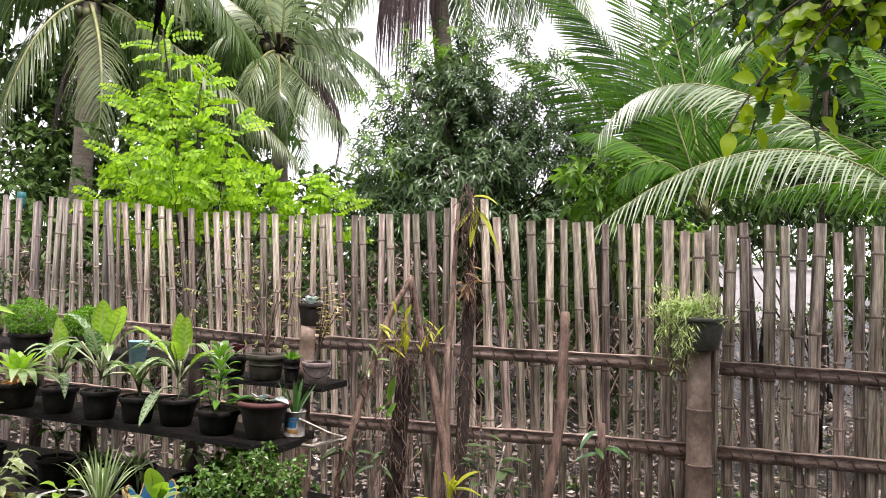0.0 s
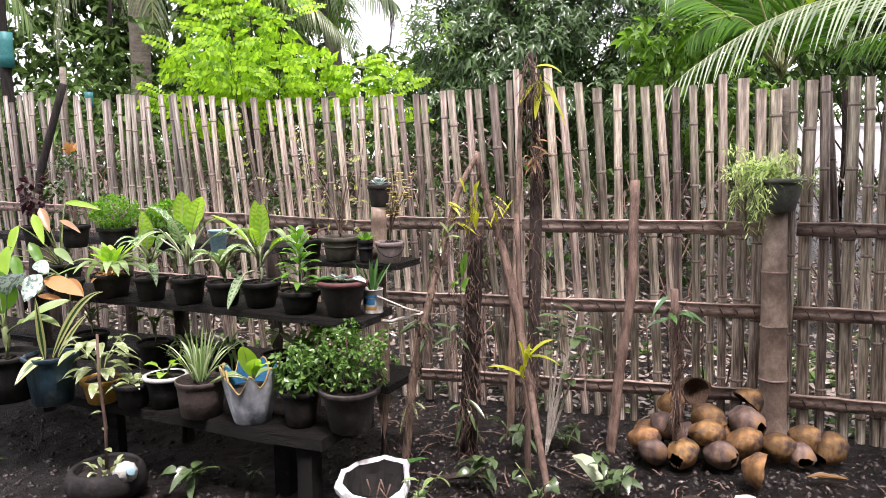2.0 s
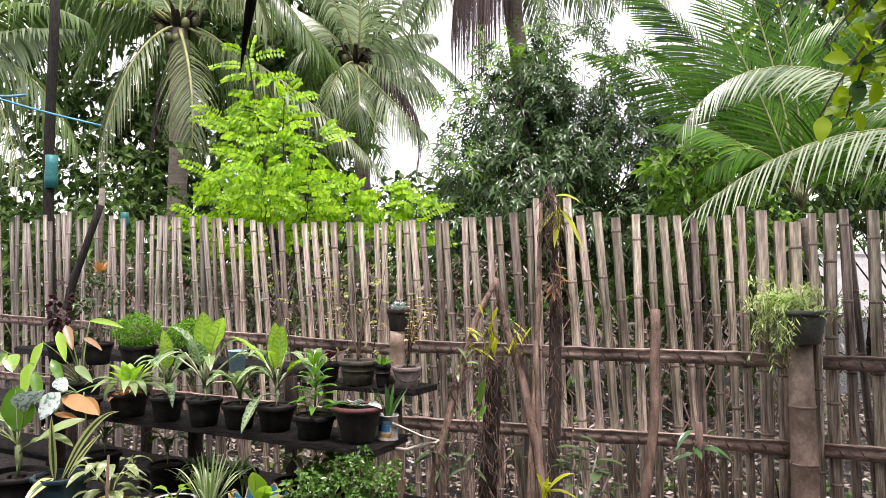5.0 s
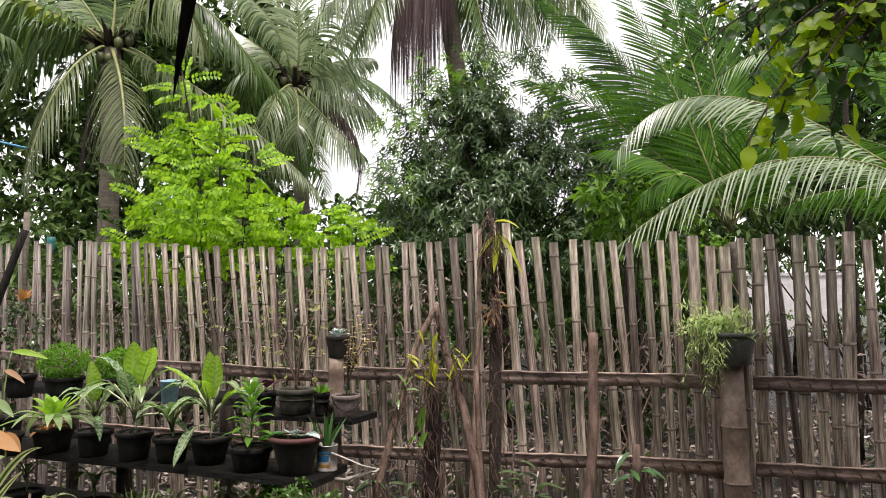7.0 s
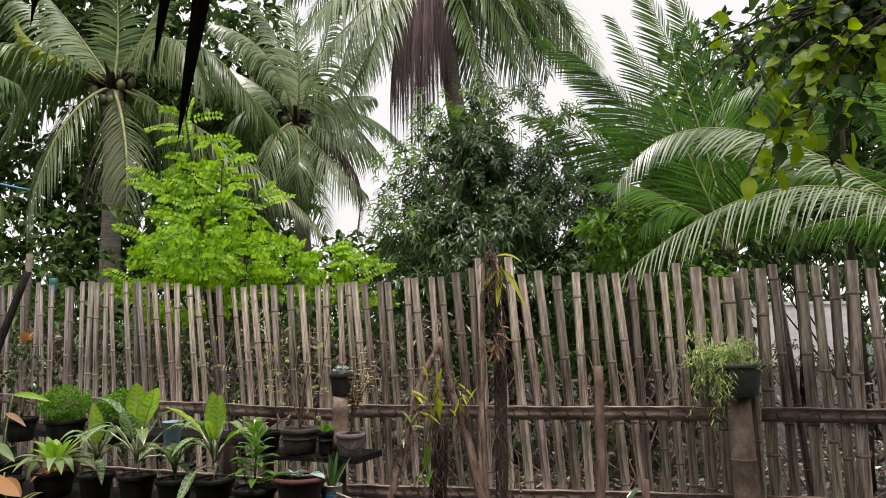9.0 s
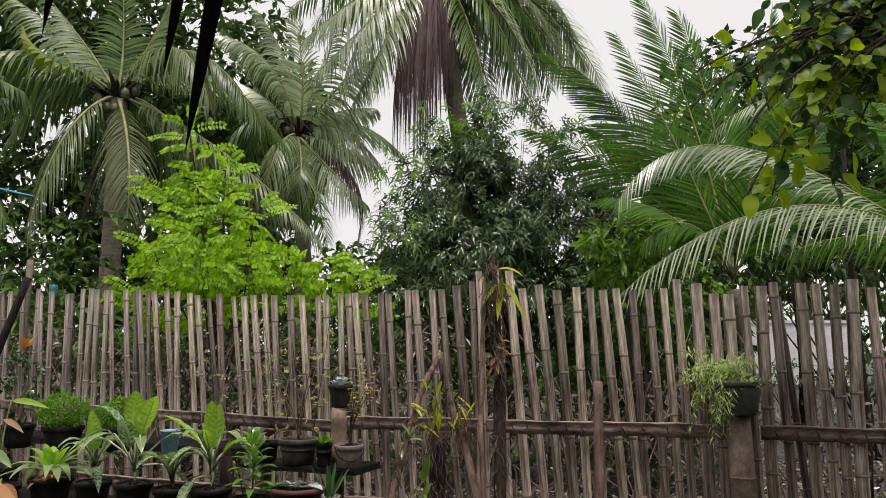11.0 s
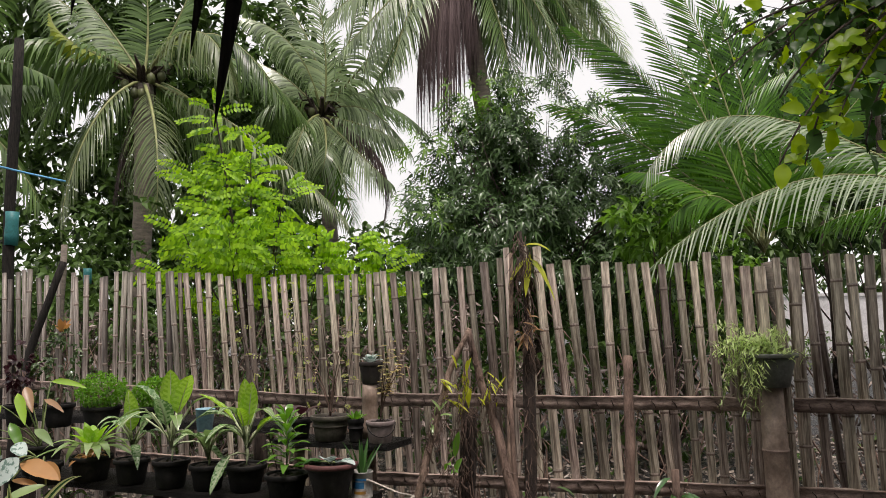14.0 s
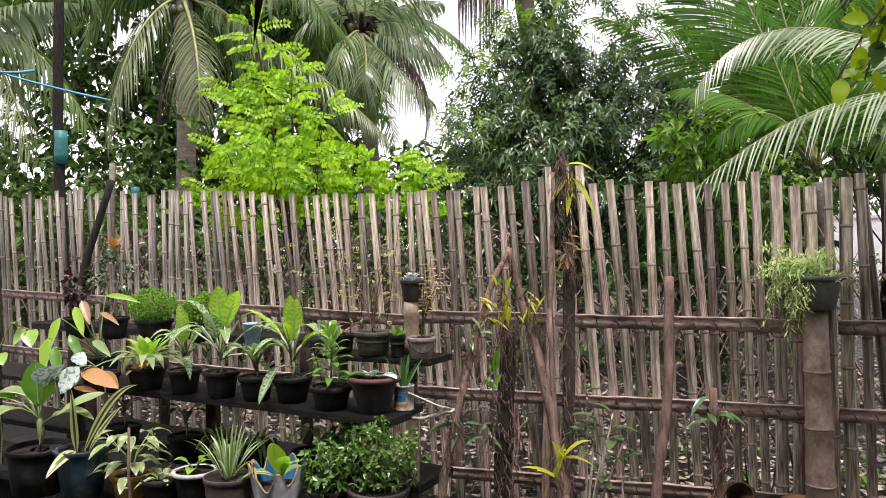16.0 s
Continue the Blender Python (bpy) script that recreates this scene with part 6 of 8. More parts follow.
rosette(q, z, 12, 0.07, 0.022, rng, 0.3, (30, 80))
part("leaves", q, L_GREEN, p)
p = potted((-0.25, 3.43, 0.995), "faded pink bucket with wire handle and a spindly plant", turn=10)
z = pot_parts(p, 0.062, 0.050, 0.10, M_POT_PINK, 0.004)
q = Build()
tube(q, [(0.064 * math.cos(a), -0.064 * math.sin(a) * 0.5 - 0.040, 0.095 - 0.06 * math.sin(a)) for a in [math.pi * i / 12 for i in range(13)]], 0.0022, 5)
part("handle", q, M_POT_BLACK, p)
q, s = Build(), Build()
for k in range(5):
    a = rng.uniform(0, 6.28)
    e = Vector((0.05 + 0.08 * math.cos(a), 0.05 * math.sin(a), z + rng.uniform(0.18, 0.40)))
    tube(s, [bez((0, 0, z - 0.01), (0.01, 0, z + 0.15), e, i / 5) for i in range(6)], [0.004 - 0.0005 * i for i in range(6)], 5)
    for j in range(13):
        w = rng.uniform(0, 6.28)
        blade(q, bez((0, 0, z), (0.01, 0, z + 0.15), e, 0.45 + 0.55 * j / 13), (math.cos(w), math.sin(w), 0.3), (0, 0, 1), 0.050, 0.026, 0.3, 0.2, 3)
part("leaves", q, L_REDTIP, p)
part("stem", s, M_WOOD, p)
stub = thing("bamboo_stub", (-0.31, 3.60, 0.995), "short upright bamboo stub standing on the top plank", "bamboo stub")
q = Build()
culm(q, (0, 0, 0), 0.25, 0.037, (0.05, 0.19), 18)
part("culm", q, M_POST, stub)
p = potted((-0.305, 3.60, 1.246), "small dark pot with pale succulent on a bamboo stub")
z = pot_parts(p, 0.054, 0.040, 0.105, M_POT_DUSTY, 0.003)
q = Build()
rosette(q, z + 0.01, 14, 0.07, 0.028, rng, 0.3, (25, 85))
part("leaves", q, L_SILVER, p)
p = potted((-0.66, 3.66, 0.995), "plant with broad blackish leaves in a black pot")
z = pot_parts(p, 0.06, 0.05, 0.09, M_POT_BLACK)
big_leaves(p, z, [(200, 0.05, 40, 0.13, 0.07, 40, 0.3, 0), (300, 0.05, 40, 0.12, 0.07, 50, 0.3, 0), (20, 0.05, 40, 0.12, 0.06, 40, 0.3, 0), (110, 0.05, 40, 0.12, 0.06, 40, 0.3, 0)], (L_BURGUNDY,), rng)

# back row on the rear plank
for x, y, r, label in ((-1.86, 4.25, 0.14, "round feathery bright-green bush in a dark pot"), (-1.55, 4.22, 0.12, "round feathery green bush in a dark pot, half hidden")):
    p = potted((x, y, 0.975), label)
    z = pot_parts(p, 0.10, 0.08, 0.13, M_POT_BLACK)
    bushy(p, z, [((0, 0, z + r * 0.7), (r, r, r * 0.75))], 800, 0.021, L_FERN, rng, 0.32, 6)
p = thing("plastic_cup", (-1.24, 4.10, 0.975), "pale blue plastic cup on the rear plank", "cup")
q = Build()
lathe(q, [(0.036, 0), (0.04, 0.004), (0.05, 0.115), (0.053, 0.118), (0.05, 0.121), (0.046, 0.115), (0.037, 0.01)], 28)
part("body", q, M_CUP_BLUE, p)
p = potted((-2.42, 4.45, 0.975), "burgundy-leaved plant in a dark pot")
z = pot_parts(p, 0.08, 0.065, 0.13, M_POT_BLACK)
bushy(p, z, [((0, 0, z + 0.20), (0.08, 0.08, 0.17))], 30, 0.065, L_BURGUNDY, rng, 0.5, 4)
p = potted((-2.18, 4.42, 0.975), "tall croton with small dark leaves and orange tips")
z = pot_parts(p, 0.08, 0.065, 0.13, M_POT_BLACK)
bushy(p, z, [((0, 0, z + 0.26), (0.13, 0.12, 0.24))], 90, 0.04, L_WEED, rng, 0.5, 4)
q = Build()
rosette(q, z + 0.43, 6, 0.10, 0.038, rng, 0.2, (40, 85))
part("top_leaves", q, L_ORANGE, p, "orange young top leaves")
p = potted((-2.02, 3.92, 0.80), "caladium with green and pinkish broad leaves in a dark pot")
z = pot_parts(p, 0.10, 0.08, 0.15, M_POT_BLACK)
L_PINK = foliage("pinkish_brown_leaf", (0.20, 0.12, 0.06), (0.40, 0.24, 0.13), 0.35, 0.35, 0.5, 8.0)
st = Build()
for tip, (dx, dy, dz), wide, mat in (((-0.12, -0.16, 0.36), (-0.03, -0.03, -0.13), 0.10, L_LIME), ((-0.02, -0.20, 0.42), (0.05, -0.03, -0.12), 0.085, L_LIME), ((-0.07, -0.04, 0.44), (0.06, -0.05, -0.10), 0.085, L_PINK), ((0.06, -0.10, 0.38), (0.10, -0.04, -0.05), 0.055, L_PINK),
                                     ((-0.16, -0.20, 0.26), (0.0, -0.04, -0.14), 0.11, L_LIME), ((-0.04, -0.22, 0.28), (0.07, -0.03, -0.11), 0.09, L_GREEN), ((0.05, -0.16, 0.24), (0.10, -0.05, -0.06), 0.08, L_STRIPE), ((-0.10, -0.26, 0.22), (0.05, -0.04, -0.12), 0.10, L_GREEN), ((0.02, 0.04, 0.46), (0.16, -0.02, -0.03), 0.06, L_LIME)):
    tip = Vector(tip) + Vector((0, 0, z - 0.13))
    tube(st, [bez((0, 0, z - 0.01), (tip.x * 0.3, tip.y * 0.3, z + (tip.z - z) * 0.6), tip, i / 5) for i in range(6)], [0.005, 0.0045, 0.004, 0.0035, 0.003, 0.0025], 6)
    q = Build()
    spanning(q, tip, tip + Vector((dx, dy, dz)) * 1.25, wide * 0.56, (0.5 * dx / wide, -1, 0.5), 0.2, 0.45, 9, 0.34, 0.15, rng)
    part("leaf", q, mat, p)
part("stem", st, L_STEM, p)

# lower shelf
p = potted((-2.10, 3.50, 0.35), "big glossy broad-leaved plant in a wide black tub")
z = pot_parts(p, 0.145, 0.12, 0.22, M_POT_BLACK)
big_leaves(p, z, [(285, 0.14, 84, 0.27, 0.165, 80, 0.05, 0), (200, 0.12, 50, 0.32, 0.13, 28, 0.35, 0), (250, 0.12, 40, 0.30, 0.13, 12, 0.4, 3), (330, 0.22, 78, 0.24, 0.17, 58, 0.25, 1), (345, 0.10, 40, 0.30, 0.10, 25, 0.3, 3), (150, 0.12, 60, 0.28, 0.12, 40, 0.3, 2), (110, 0.1, 60, 0.28, 0.12, 50, 0.3, 2), (180, 0.16, 66, 0.30, 0.15, 20, 0.4, 3)], (L_GREEN, L_SILVER, L_DARK, L_STRIPE), rng, L_STEM, 0.16, 0.02)
p = potted((-1.86, 3.44, 0.345), "cream-striped screw pine in a blue scalloped pot")
z = pot_parts(p, 0.112, 0.085, 0.235, M_POT_BLUE, 0.008, 0.9, 0.05, 12)
for base, tip, wide, dr in (((0.02, -0.03, z), (0.33, -0.13, z + 0.34), 0.036, 0.36), ((-0.01, -0.03, z), (0.0, -0.09, z + 0.31), 0.038, 0.03), ((0.0, -0.06, z + 0.02), (-0.05, -0.22, z - 0.06), 0.05, 0.40), ((0.03, 0.0, z), (0.20, -0.02, z + 0.22), 0.026, 0.2)):
    q, edge = Build(), Build()
    spanning(q, base, tip, wide * 0.32, (0, -1, 0.5), dr, 0.3, 14, 0.35)
    part("leaf", q, L_DARK, p, "dark green centre of a striped strap leaf")
    spanning(edge, Vector(base) + Vector((0, 0.003, 0)), Vector(tip) + Vector((0, 0.003, 0)), wide, (0, -1, 0.5), dr, 0.3, 14, 0.35)
    part("leaf_margin", edge, L_CREAM, p, "yellow-cream margins")
p = thing("dry_leaf_cluster", (-1.86, 3.66, 0.80), "orange-brown withering broad leaves in a dark pot", "potted plant")
z = pot_parts(p, 0.07, 0.06, 0.10, M_POT_BLACK)
st = Build()
for a, c, wide, dr, mat in (((-0.04, -0.15, 0.125), (0.17, -0.21, 0.055), 0.085, 0.10, L_ORANGE), ((-0.07, -0.16, 0.05), (0.07, -0.20, 0.035), 0.035, 0.05, L_ORANGE), ((0.05, -0.12, 0.12), (0.12, -0.10, 0.03), 0.06, 0.2, L_ORANGE), ((-0.02, -0.20, 0.155), (-0.09, -0.24, 0.035), 0.115, 0.12, L_SILVER),
                            ((0.11, -0.21, 0.035), (-0.08, -0.30, -0.055), 0.05, 0.25, L_STRIPE), ((-0.10, -0.10, 0.20), (-0.01, -0.16, 0.15), 0.07, 0.2, L_SILVER)):
    tube(st, [bez((0, 0, z - 0.01), (a[0] * 0.4, a[1] * 0.5, z + 0.08), a, i / 5) for i in range(6)], 0.004, 6)
    q = Build()
    spanning(q, a, c, wide, (0.1, -0.8, 1), dr, 0.3, 9, 0.4, 0.1, rng)
    part("leaf", q, mat, p)
part("stem", st, L_STEM, p)
p = potted((-1.62, 3.43, 0.35), "cream-variegated shrub in a mustard-yellow pot")
z = pot_parts(p, 0.088, 0.068, 0.115, M_POT_MUSTARD)
q = Build()
for k in range(34):
    a, h = 2.4 * k, rng.uniform(0.02, 0.22)
    o = Vector((math.cos(a), math.sin(a), 0))
    blade(q, Vector((0, 0, z + h)) + o * rng.uniform(0.03, 0.12), o + Vector((0, 0, 0.2)), (0, 0, 1), rng.uniform(0.09, 0.14), 0.045, 0.5, 0.25, 5)
part("leaves", q, L_PALE, p)
s = Build()
for k in range(6):
    a = k * 1.05
    tube(s, [(0, 0, z - 0.01), (0.03 * math.cos(a), 0.03 * math.sin(a), z + 0.1), (0.12 * math.cos(a), 0.12 * math.sin(a), z + 0.2)], [0.005, 0.004, 0.002], 5)
part("stem", s, L_STEM, p)
p = potted((-1.45, 3.37, 0.35), "small plant with narrow pale leaves in a dark plastic pot")
z = pot_parts(p, 0.082, 0.066, 0.11, M_POT_BLACK)
q = Build()
rosette(q, z, 15, 0.15, 0.03, rng, 0.6, (20, 70))
part("leaves", q, L_PALE, p)
p = potted((-1.29, 3.36, 0.35), "black pot with a pale rim and a small yellow-green seedling")
z = pot_parts(p, 0.092, 0.072, 0.145, M_POT_BLACK, 0.008, 0.9, rim_mat=M_RIM_PALE, rim_h=0.012)
big_leaves(p, z, [(200, 0.06, 60, 0.09, 0.06, 40, 0.3, 0), (330, 0.08, 60, 0.10, 0.06, 45, 0.3, 0), (270, 0.03, 60, 0.08, 0.06, 20, 0.3, 0), (60, 0.05, 60, 0.08, 0.05, 20, 0.3, 0), (180, 0.03, 20, 0.13, 0.03, 10, 0.3, 1)], (L_YELLOW, L_SPIDER), rng)
p = potted((-1.09, 3.23, 0.35), "spider plant with arching pale striped leaves in a brown pot")
z = pot_parts(p, 0.105, 0.09, 0.165, M_POT_BROWN, 0.004)
q = Build()
rosette(q, z, 30, 0.38, 0.011, rng, 0.38, (52, 88), 0.02, 0.4)
part("leaves", q, L_SPIDER, p)
q = Build()
rosette(q, z + 0.01, 17, 0.37, 0.010, rng, 0.42, (50, 84), 0.025, 0.4)
part("pale_leaves", q, L_CREAMY, p, "whitish striped leaves")
p = potted((-0.84, 3.14, 0.35), "bright young plant in a draped whitish cement pot")


def draped_pot(root):
    """A stiffened cloth pot: folds that deepen towards a pointed, uneven rim, painted blue inside."""
    g, n = random.Random(5), 72
    dent = [g.uniform(-1, 1) for _ in range(9)]
    rings = [(0.074, 0.0), (0.080, 0.01), (0.094, 0.07), (0.108, 0.13), (0.118, 0.18), (0.124, 0.205)]

    def ring(r, h, u, inset=0.0):
        out = []
        for k in range(n):
            a = 2 * math.pi * k / n
            fold = math.cos(9 * a + 0.6 * math.sin(2 * a)) + 0.4 * math.cos(4 * a + 1.0)
            q = (r - inset) * (1 + 0.085 * u * fold)
            lift = 0.030 * u ** 4 * (math.cos(9 * a + 0.6 * math.sin(2 * a)) + 0.8 * dent[int(9 * k / n)])
            out.append((q * math.cos(a), q * math.sin(a), h + lift))
        return out

    def skin(verts, rows):
        b = Build()
        b.add(verts, [(i * n + k, i * n + (k + 1) % n, (i + 1) * n + (k + 1) % n, (i + 1) * n + k) for i in range(rows - 1) for k in range(n)])
        return b

    us = [h / 0.205 for _, h in rings]
    outer = [v for (r, h), u in zip(rings, us) for v in ring(r, h, u)]
    skin_out = skin(outer, len(rings))
    skin_out.f.append(tuple(range(n))[::-1])
    part("pot", skin_out, M_POT_WAVY, root)
    inner = [v for (r, h), u in list(zip(rings, us))[2:] for v in ring(r, h, u, 0.007)]
    part("lining", skin(inner, len(rings) - 2), M_BLUE_PAINT, root, "blue painted inside")
    top = ring(0.1255, 0.2045, 1.0) + ring(0.126, 0.209, 1.0, 0.004) + ring(0.124, 0.205, 1.0, 0.008)
    part("rim", skin(top, 3), M_YELLOW_EDGE, root, "mustard painted rim")
    soil = Build()
    lathe(soil, [(0.102, 0.145), (0.06, 0.152), (0.004, 0.155)], 20)
    part("soil", soil, M_SOIL, root)
    return 0.155


z = draped_pot(p)
big_leaves(p, z, [(260, 0.05, 76, 0.20, 0.10, 72, 0.1, 0), (330, 0.05, 65, 0.18, 0.085, 55, 0.3, 0), (200, 0.05, 55, 0.17, 0.06, 30, 0.4, 1), (30, 0.04, 60, 0.15, 0.06, 40, 0.4, 1), (300, 0.05, 60, 0.17, 0.08, 66, 0.2, 0), (170, 0.05, 40, 0.19, 0.06, 12, 0.3, 1)], (L_LIME, L_SPIDER), rng)
p = potted((-0.62, 3.09, 0.35), "leafy dark-green shrub in a tall grey pot")
z = pot_parts(p, 0.08, 0.062, 0.155, M_POT_DUSTY)
bushy(p, z, [((0, 0, z + 0.07), (0.10, 0.10, 0.09)), ((-0.03, 0, z + 0.14), (0.085, 0.08, 0.08)), ((0.04, 0, z + 0.12), (0.07, 0.07, 0.07))], 150, 0.038, L_FRESH, rng, 0.5, 5)
p = potted((-0.40, 3.02, 0.35), "dense small-leaved round shrub in a wide dark pot")
z = pot_parts(p, 0.115, 0.085, 0.18, M_POT_DUSTY, 0.014)
bushy(p, z, [((0.02, 0, z + 0.16), (0.13, 0.13, 0.09)), ((-0.05, 0, z + 0.20), (0.09, 0.09, 0.07)), ((0.09, 0, z + 0.18), (0.09, 0.09, 0.07)), ((-0.02, 0, z + 0.08), (0.10, 0.10, 0.06)), ((0.07, 0, z + 0.10), (0.10, 0.10, 0.08)), ((-0.10, 0, z + 0.13), (0.05, 0.06, 0.05)), ((0.14, 0, z + 0.22), (0.05, 0.06, 0.05)), ((0.0, 0, z + 0.27), (0.05, 0.05, 0.04))], 390, 0.028, L_FRESH, rng, 0.5, 5, 9)
# rear of the lower shelf
for x, y, kind, label in ((-1.52, 3.84, "stem", "dark pot with a spindly plant at the back of the rack"), (-1.10, 3.72, "spider", "grassy plant in a dark pot at the rack's back"), (-1.95, 4.05, "stem", "dark pot with mottled leaves under the shelf"),
                          (-0.80, 3.55, "pale", "pale poinsettia-like plant at the back of the rack"), (-0.58, 3.48, "bush", "small green bush at the back of the rack"), (-1.32, 3.78, "spider", "narrow-leaved plant in a dark pot under the shelf")):
    p = potted((x, y, 0.40), label)
    z = pot_parts(p, 0.085, 0.068, 0.14, M_POT_BLACK)
    if kind == "spider":
        q = Build()
        rosette(q, z, 24, 0.22, 0.022, rng, 0.7, (25, 80))
        part("leaves", q, L_SPIDER, p)
    elif kind == "pale":
        s, q = Build(), Build()
        tube(s, [(0, 0, z), (0.02, -0.02, z + 0.12), (0.01, -0.05, z + 0.2)], [0.006, 0.005, 0.004], 6)
        part("stem", s, M_WOOD, p)
        rosette(q, z + 0.19, 11, 0.13, 0.045, rng, 0.35, (0, 55))
        rosette(q, z + 0.12, 6, 0.11, 0.04, rng, 0.6, (-10, 30))
        part("leaves", q, L_PALE, p)
    elif kind == "bush":
        bushy(p, z, [((0, 0, z + 0.12), (0.14, 0.12, 0.11))], 80, 0.06, L_GREEN, rng, 0.5, 5)
    else:
        big_leaves(p, z, [(az, 0.08, 60, 0.11, 0.05, 25, 0.4, k % 2) for k, az in enumerate((190, 250, 300, 350, 40, 120))], (L_VARIEG, L_GREEN), rng, stem=0.10)

# on the yard's soil
p = thing("planter_bowl", (-1.52, 3.20, 0), "wide black tyre planter with a thin stem and variegated leaves", "planter")
tyre = Build()
lathe(tyre, [(0.12, 0.0), (0.158, 0.012), (0.172, 0.05), (0.170, 0.09), (0.155, 0.125), (0.135, 0.135), (0.128, 0.12), (0.135, 0.09)], 30, wob=0.035, rng=random.Random(8))
part("tyre", tyre, M_POT_BLACK, p)
bed = Build()
lathe(bed, [(0.138, 0.085), (0.10, 0.10), (0.05, 0.108), (0.004, 0.112)], 22, wob=0.05, rng=random.Random(9))
part("soil", bed, M_SOIL, p)
z = 0.108
s, q = Build(), Build()
tube(s, [(0, 0, z - 0.02), (0.01, 0, z + 0.2), (-0.004, 0, z + 0.42), (0.0, 0, z + 0.62)], [0.010, 0.008, 0.007, 0.006], 8)
part("stem", s, M_WOOD, p)
rosette(q, z, 12, 0.11, 0.024, rng, 0.5, (15, 75), 0.05)
for k in range(6):
    a = rng.uniform(0, 6.28)
    blade(q, (0, 0, z + 0.1 + 0.085 * k), (math.cos(a), math.sin(a), 0.2), (0, 0, 1), 0.055, 0.03, 0.3, 0.2, 3)
part("leaves", q, L_PALE, p)
bottle = thing("plastic_bottle", (-1.40, 3.13, 0.125), "ribbed clear plastic bottle top with a pale blue cap", "bottle")
M_CLEAR = surface("cloudy_plastic", (0.36, 0.37, 0.33), (0.58, 0.58, 0.52), 14.0, 0.3, 0.2, stain=(0.20, 0.19, 0.15), stain_scale=12.0, vary=0)
q = Build()
lathe(q, [(0.048, -0.05), (0.050, -0.03), (0.048, 0.0), (0.040, 0.025), (0.026, 0.045), (0.014, 0.052)], 26, wave=0.05, lobes=9)
lay = pose(0, 0, 0, 68, 0, 40)
q.v = [tuple(lay @ Vector(v)) for v in q.v]
part("shoulder", q, M_CLEAR, bottle)
q = Build()
lathe(q, [(0.018, 0.05), (0.019, 0.054), (0.019, 0.074), (0.016, 0.076)], 18)
q.v = [tuple(lay @ Vector(v)) for v in q.v]
part("cap", q, M_CUP_BLUE, bottle, "pale blue screw cap")
for x, y, n, le, mat, label in ((-1.16, 3.25, 9, 0.20, L_WEED, "narrow-leaved weed on the dark soil"), (-0.90, 3.30, 6, 0.10, L_SILVER, "small pale weed on the dark soil"), (0.10, 3.22, 9, 0.20, L_WEED, "low green weed on the yard soil"), (0.74, 3.08, 12, 0.18, L_WEED, "leafy green weed on the yard soil"),
                                (-0.12, 2.93, 9, 0.17, L_STRIPE, "pale green seedling on the yard soil"), (0.36, 3.62, 10, 0.16, L_WEED, "green weed at the foot of the fence"), (0.62, 3.66, 12, 0.14, L_WEED, "green weed clump at the foot of the fence"), (-2.1, 3.05, 8, 0.22, L_WEED, "broad-leaved weed on the dark soil"), (0.38, 3.02, 6, 0.15, L_WEED, "small dark-leaved weed on the yard soil"), (2.15, 3.1, 14, 0.1, L_WEED, "low green weed by the pipe")):
    p = thing("weed", (x, y, 0), label, "weed", "weeds in the yard")
    q, st = Build(), Build()
    for k in range(3):
        a = rng.uniform(0, 6.28)
        e = Vector((0.6 * le * math.cos(a), 0.6 * le * math.sin(a), le * rng.uniform(0.5, 1.3)))
        tube(st, [bez((0, 0, -0.01), (e.x * 0.2, e.y * 0.2, e.z * 0.6), e, i / 4) for i in range(5)], [0.004, 0.0035, 0.003, 0.0025, 0.002], 5)
        for m in range(max(3, n // 2)):
            w = rng.uniform(0, 6.28)
            blade(q, bez((0, 0, 0), (e.x * 0.2, e.y * 0.2, e.z * 0.6), e, rng.uniform(0.35, 1.0)), (math.cos(w), math.sin(w), rng.uniform(-0.2, 0.7)), rand_dir(rng, 1.5), le * rng.uniform(0.35, 0.75), le * rng.uniform(0.16, 0.28), rng.uniform(0.2, 0.7), 0.3, 5, 0.4, wavy=0.1, rng=rng)
    part("stem", st, L_STEM, p)
    part("leaves", q, mat, p)


# ---------------------------------------------------------------- logs, sticks and orchids in front of the fence
def limb(name, at, pts, radii, label, mat=M_WOOD, sides=10, category="branch", seed=0):
    root = thing(name, at, label, category)
    q = Build()
    fine, rad = [], []
    for i in range(len(pts) - 1):
        for k in range(4):
            t = k / 4
            fine.append(Vector(pts[i]) * (1 - t) + Vector(pts[i + 1]) * t + 0.006 * noise.noise_vector(Vector(pts[i]) * 9 + Vector((k, seed, 0))))
            rad.append(0.88 * (radii[i] * (1 - t) + radii[i + 1] * t))
    fine.append(Vector(pts[-1]))
    rad.append(0.88 * radii[-1])
    tube(q, [f - Vector(at) for f in fine], rad, sides, True, 0.07, random.Random(seed))
    part("wood", q, mat, root)
    return root


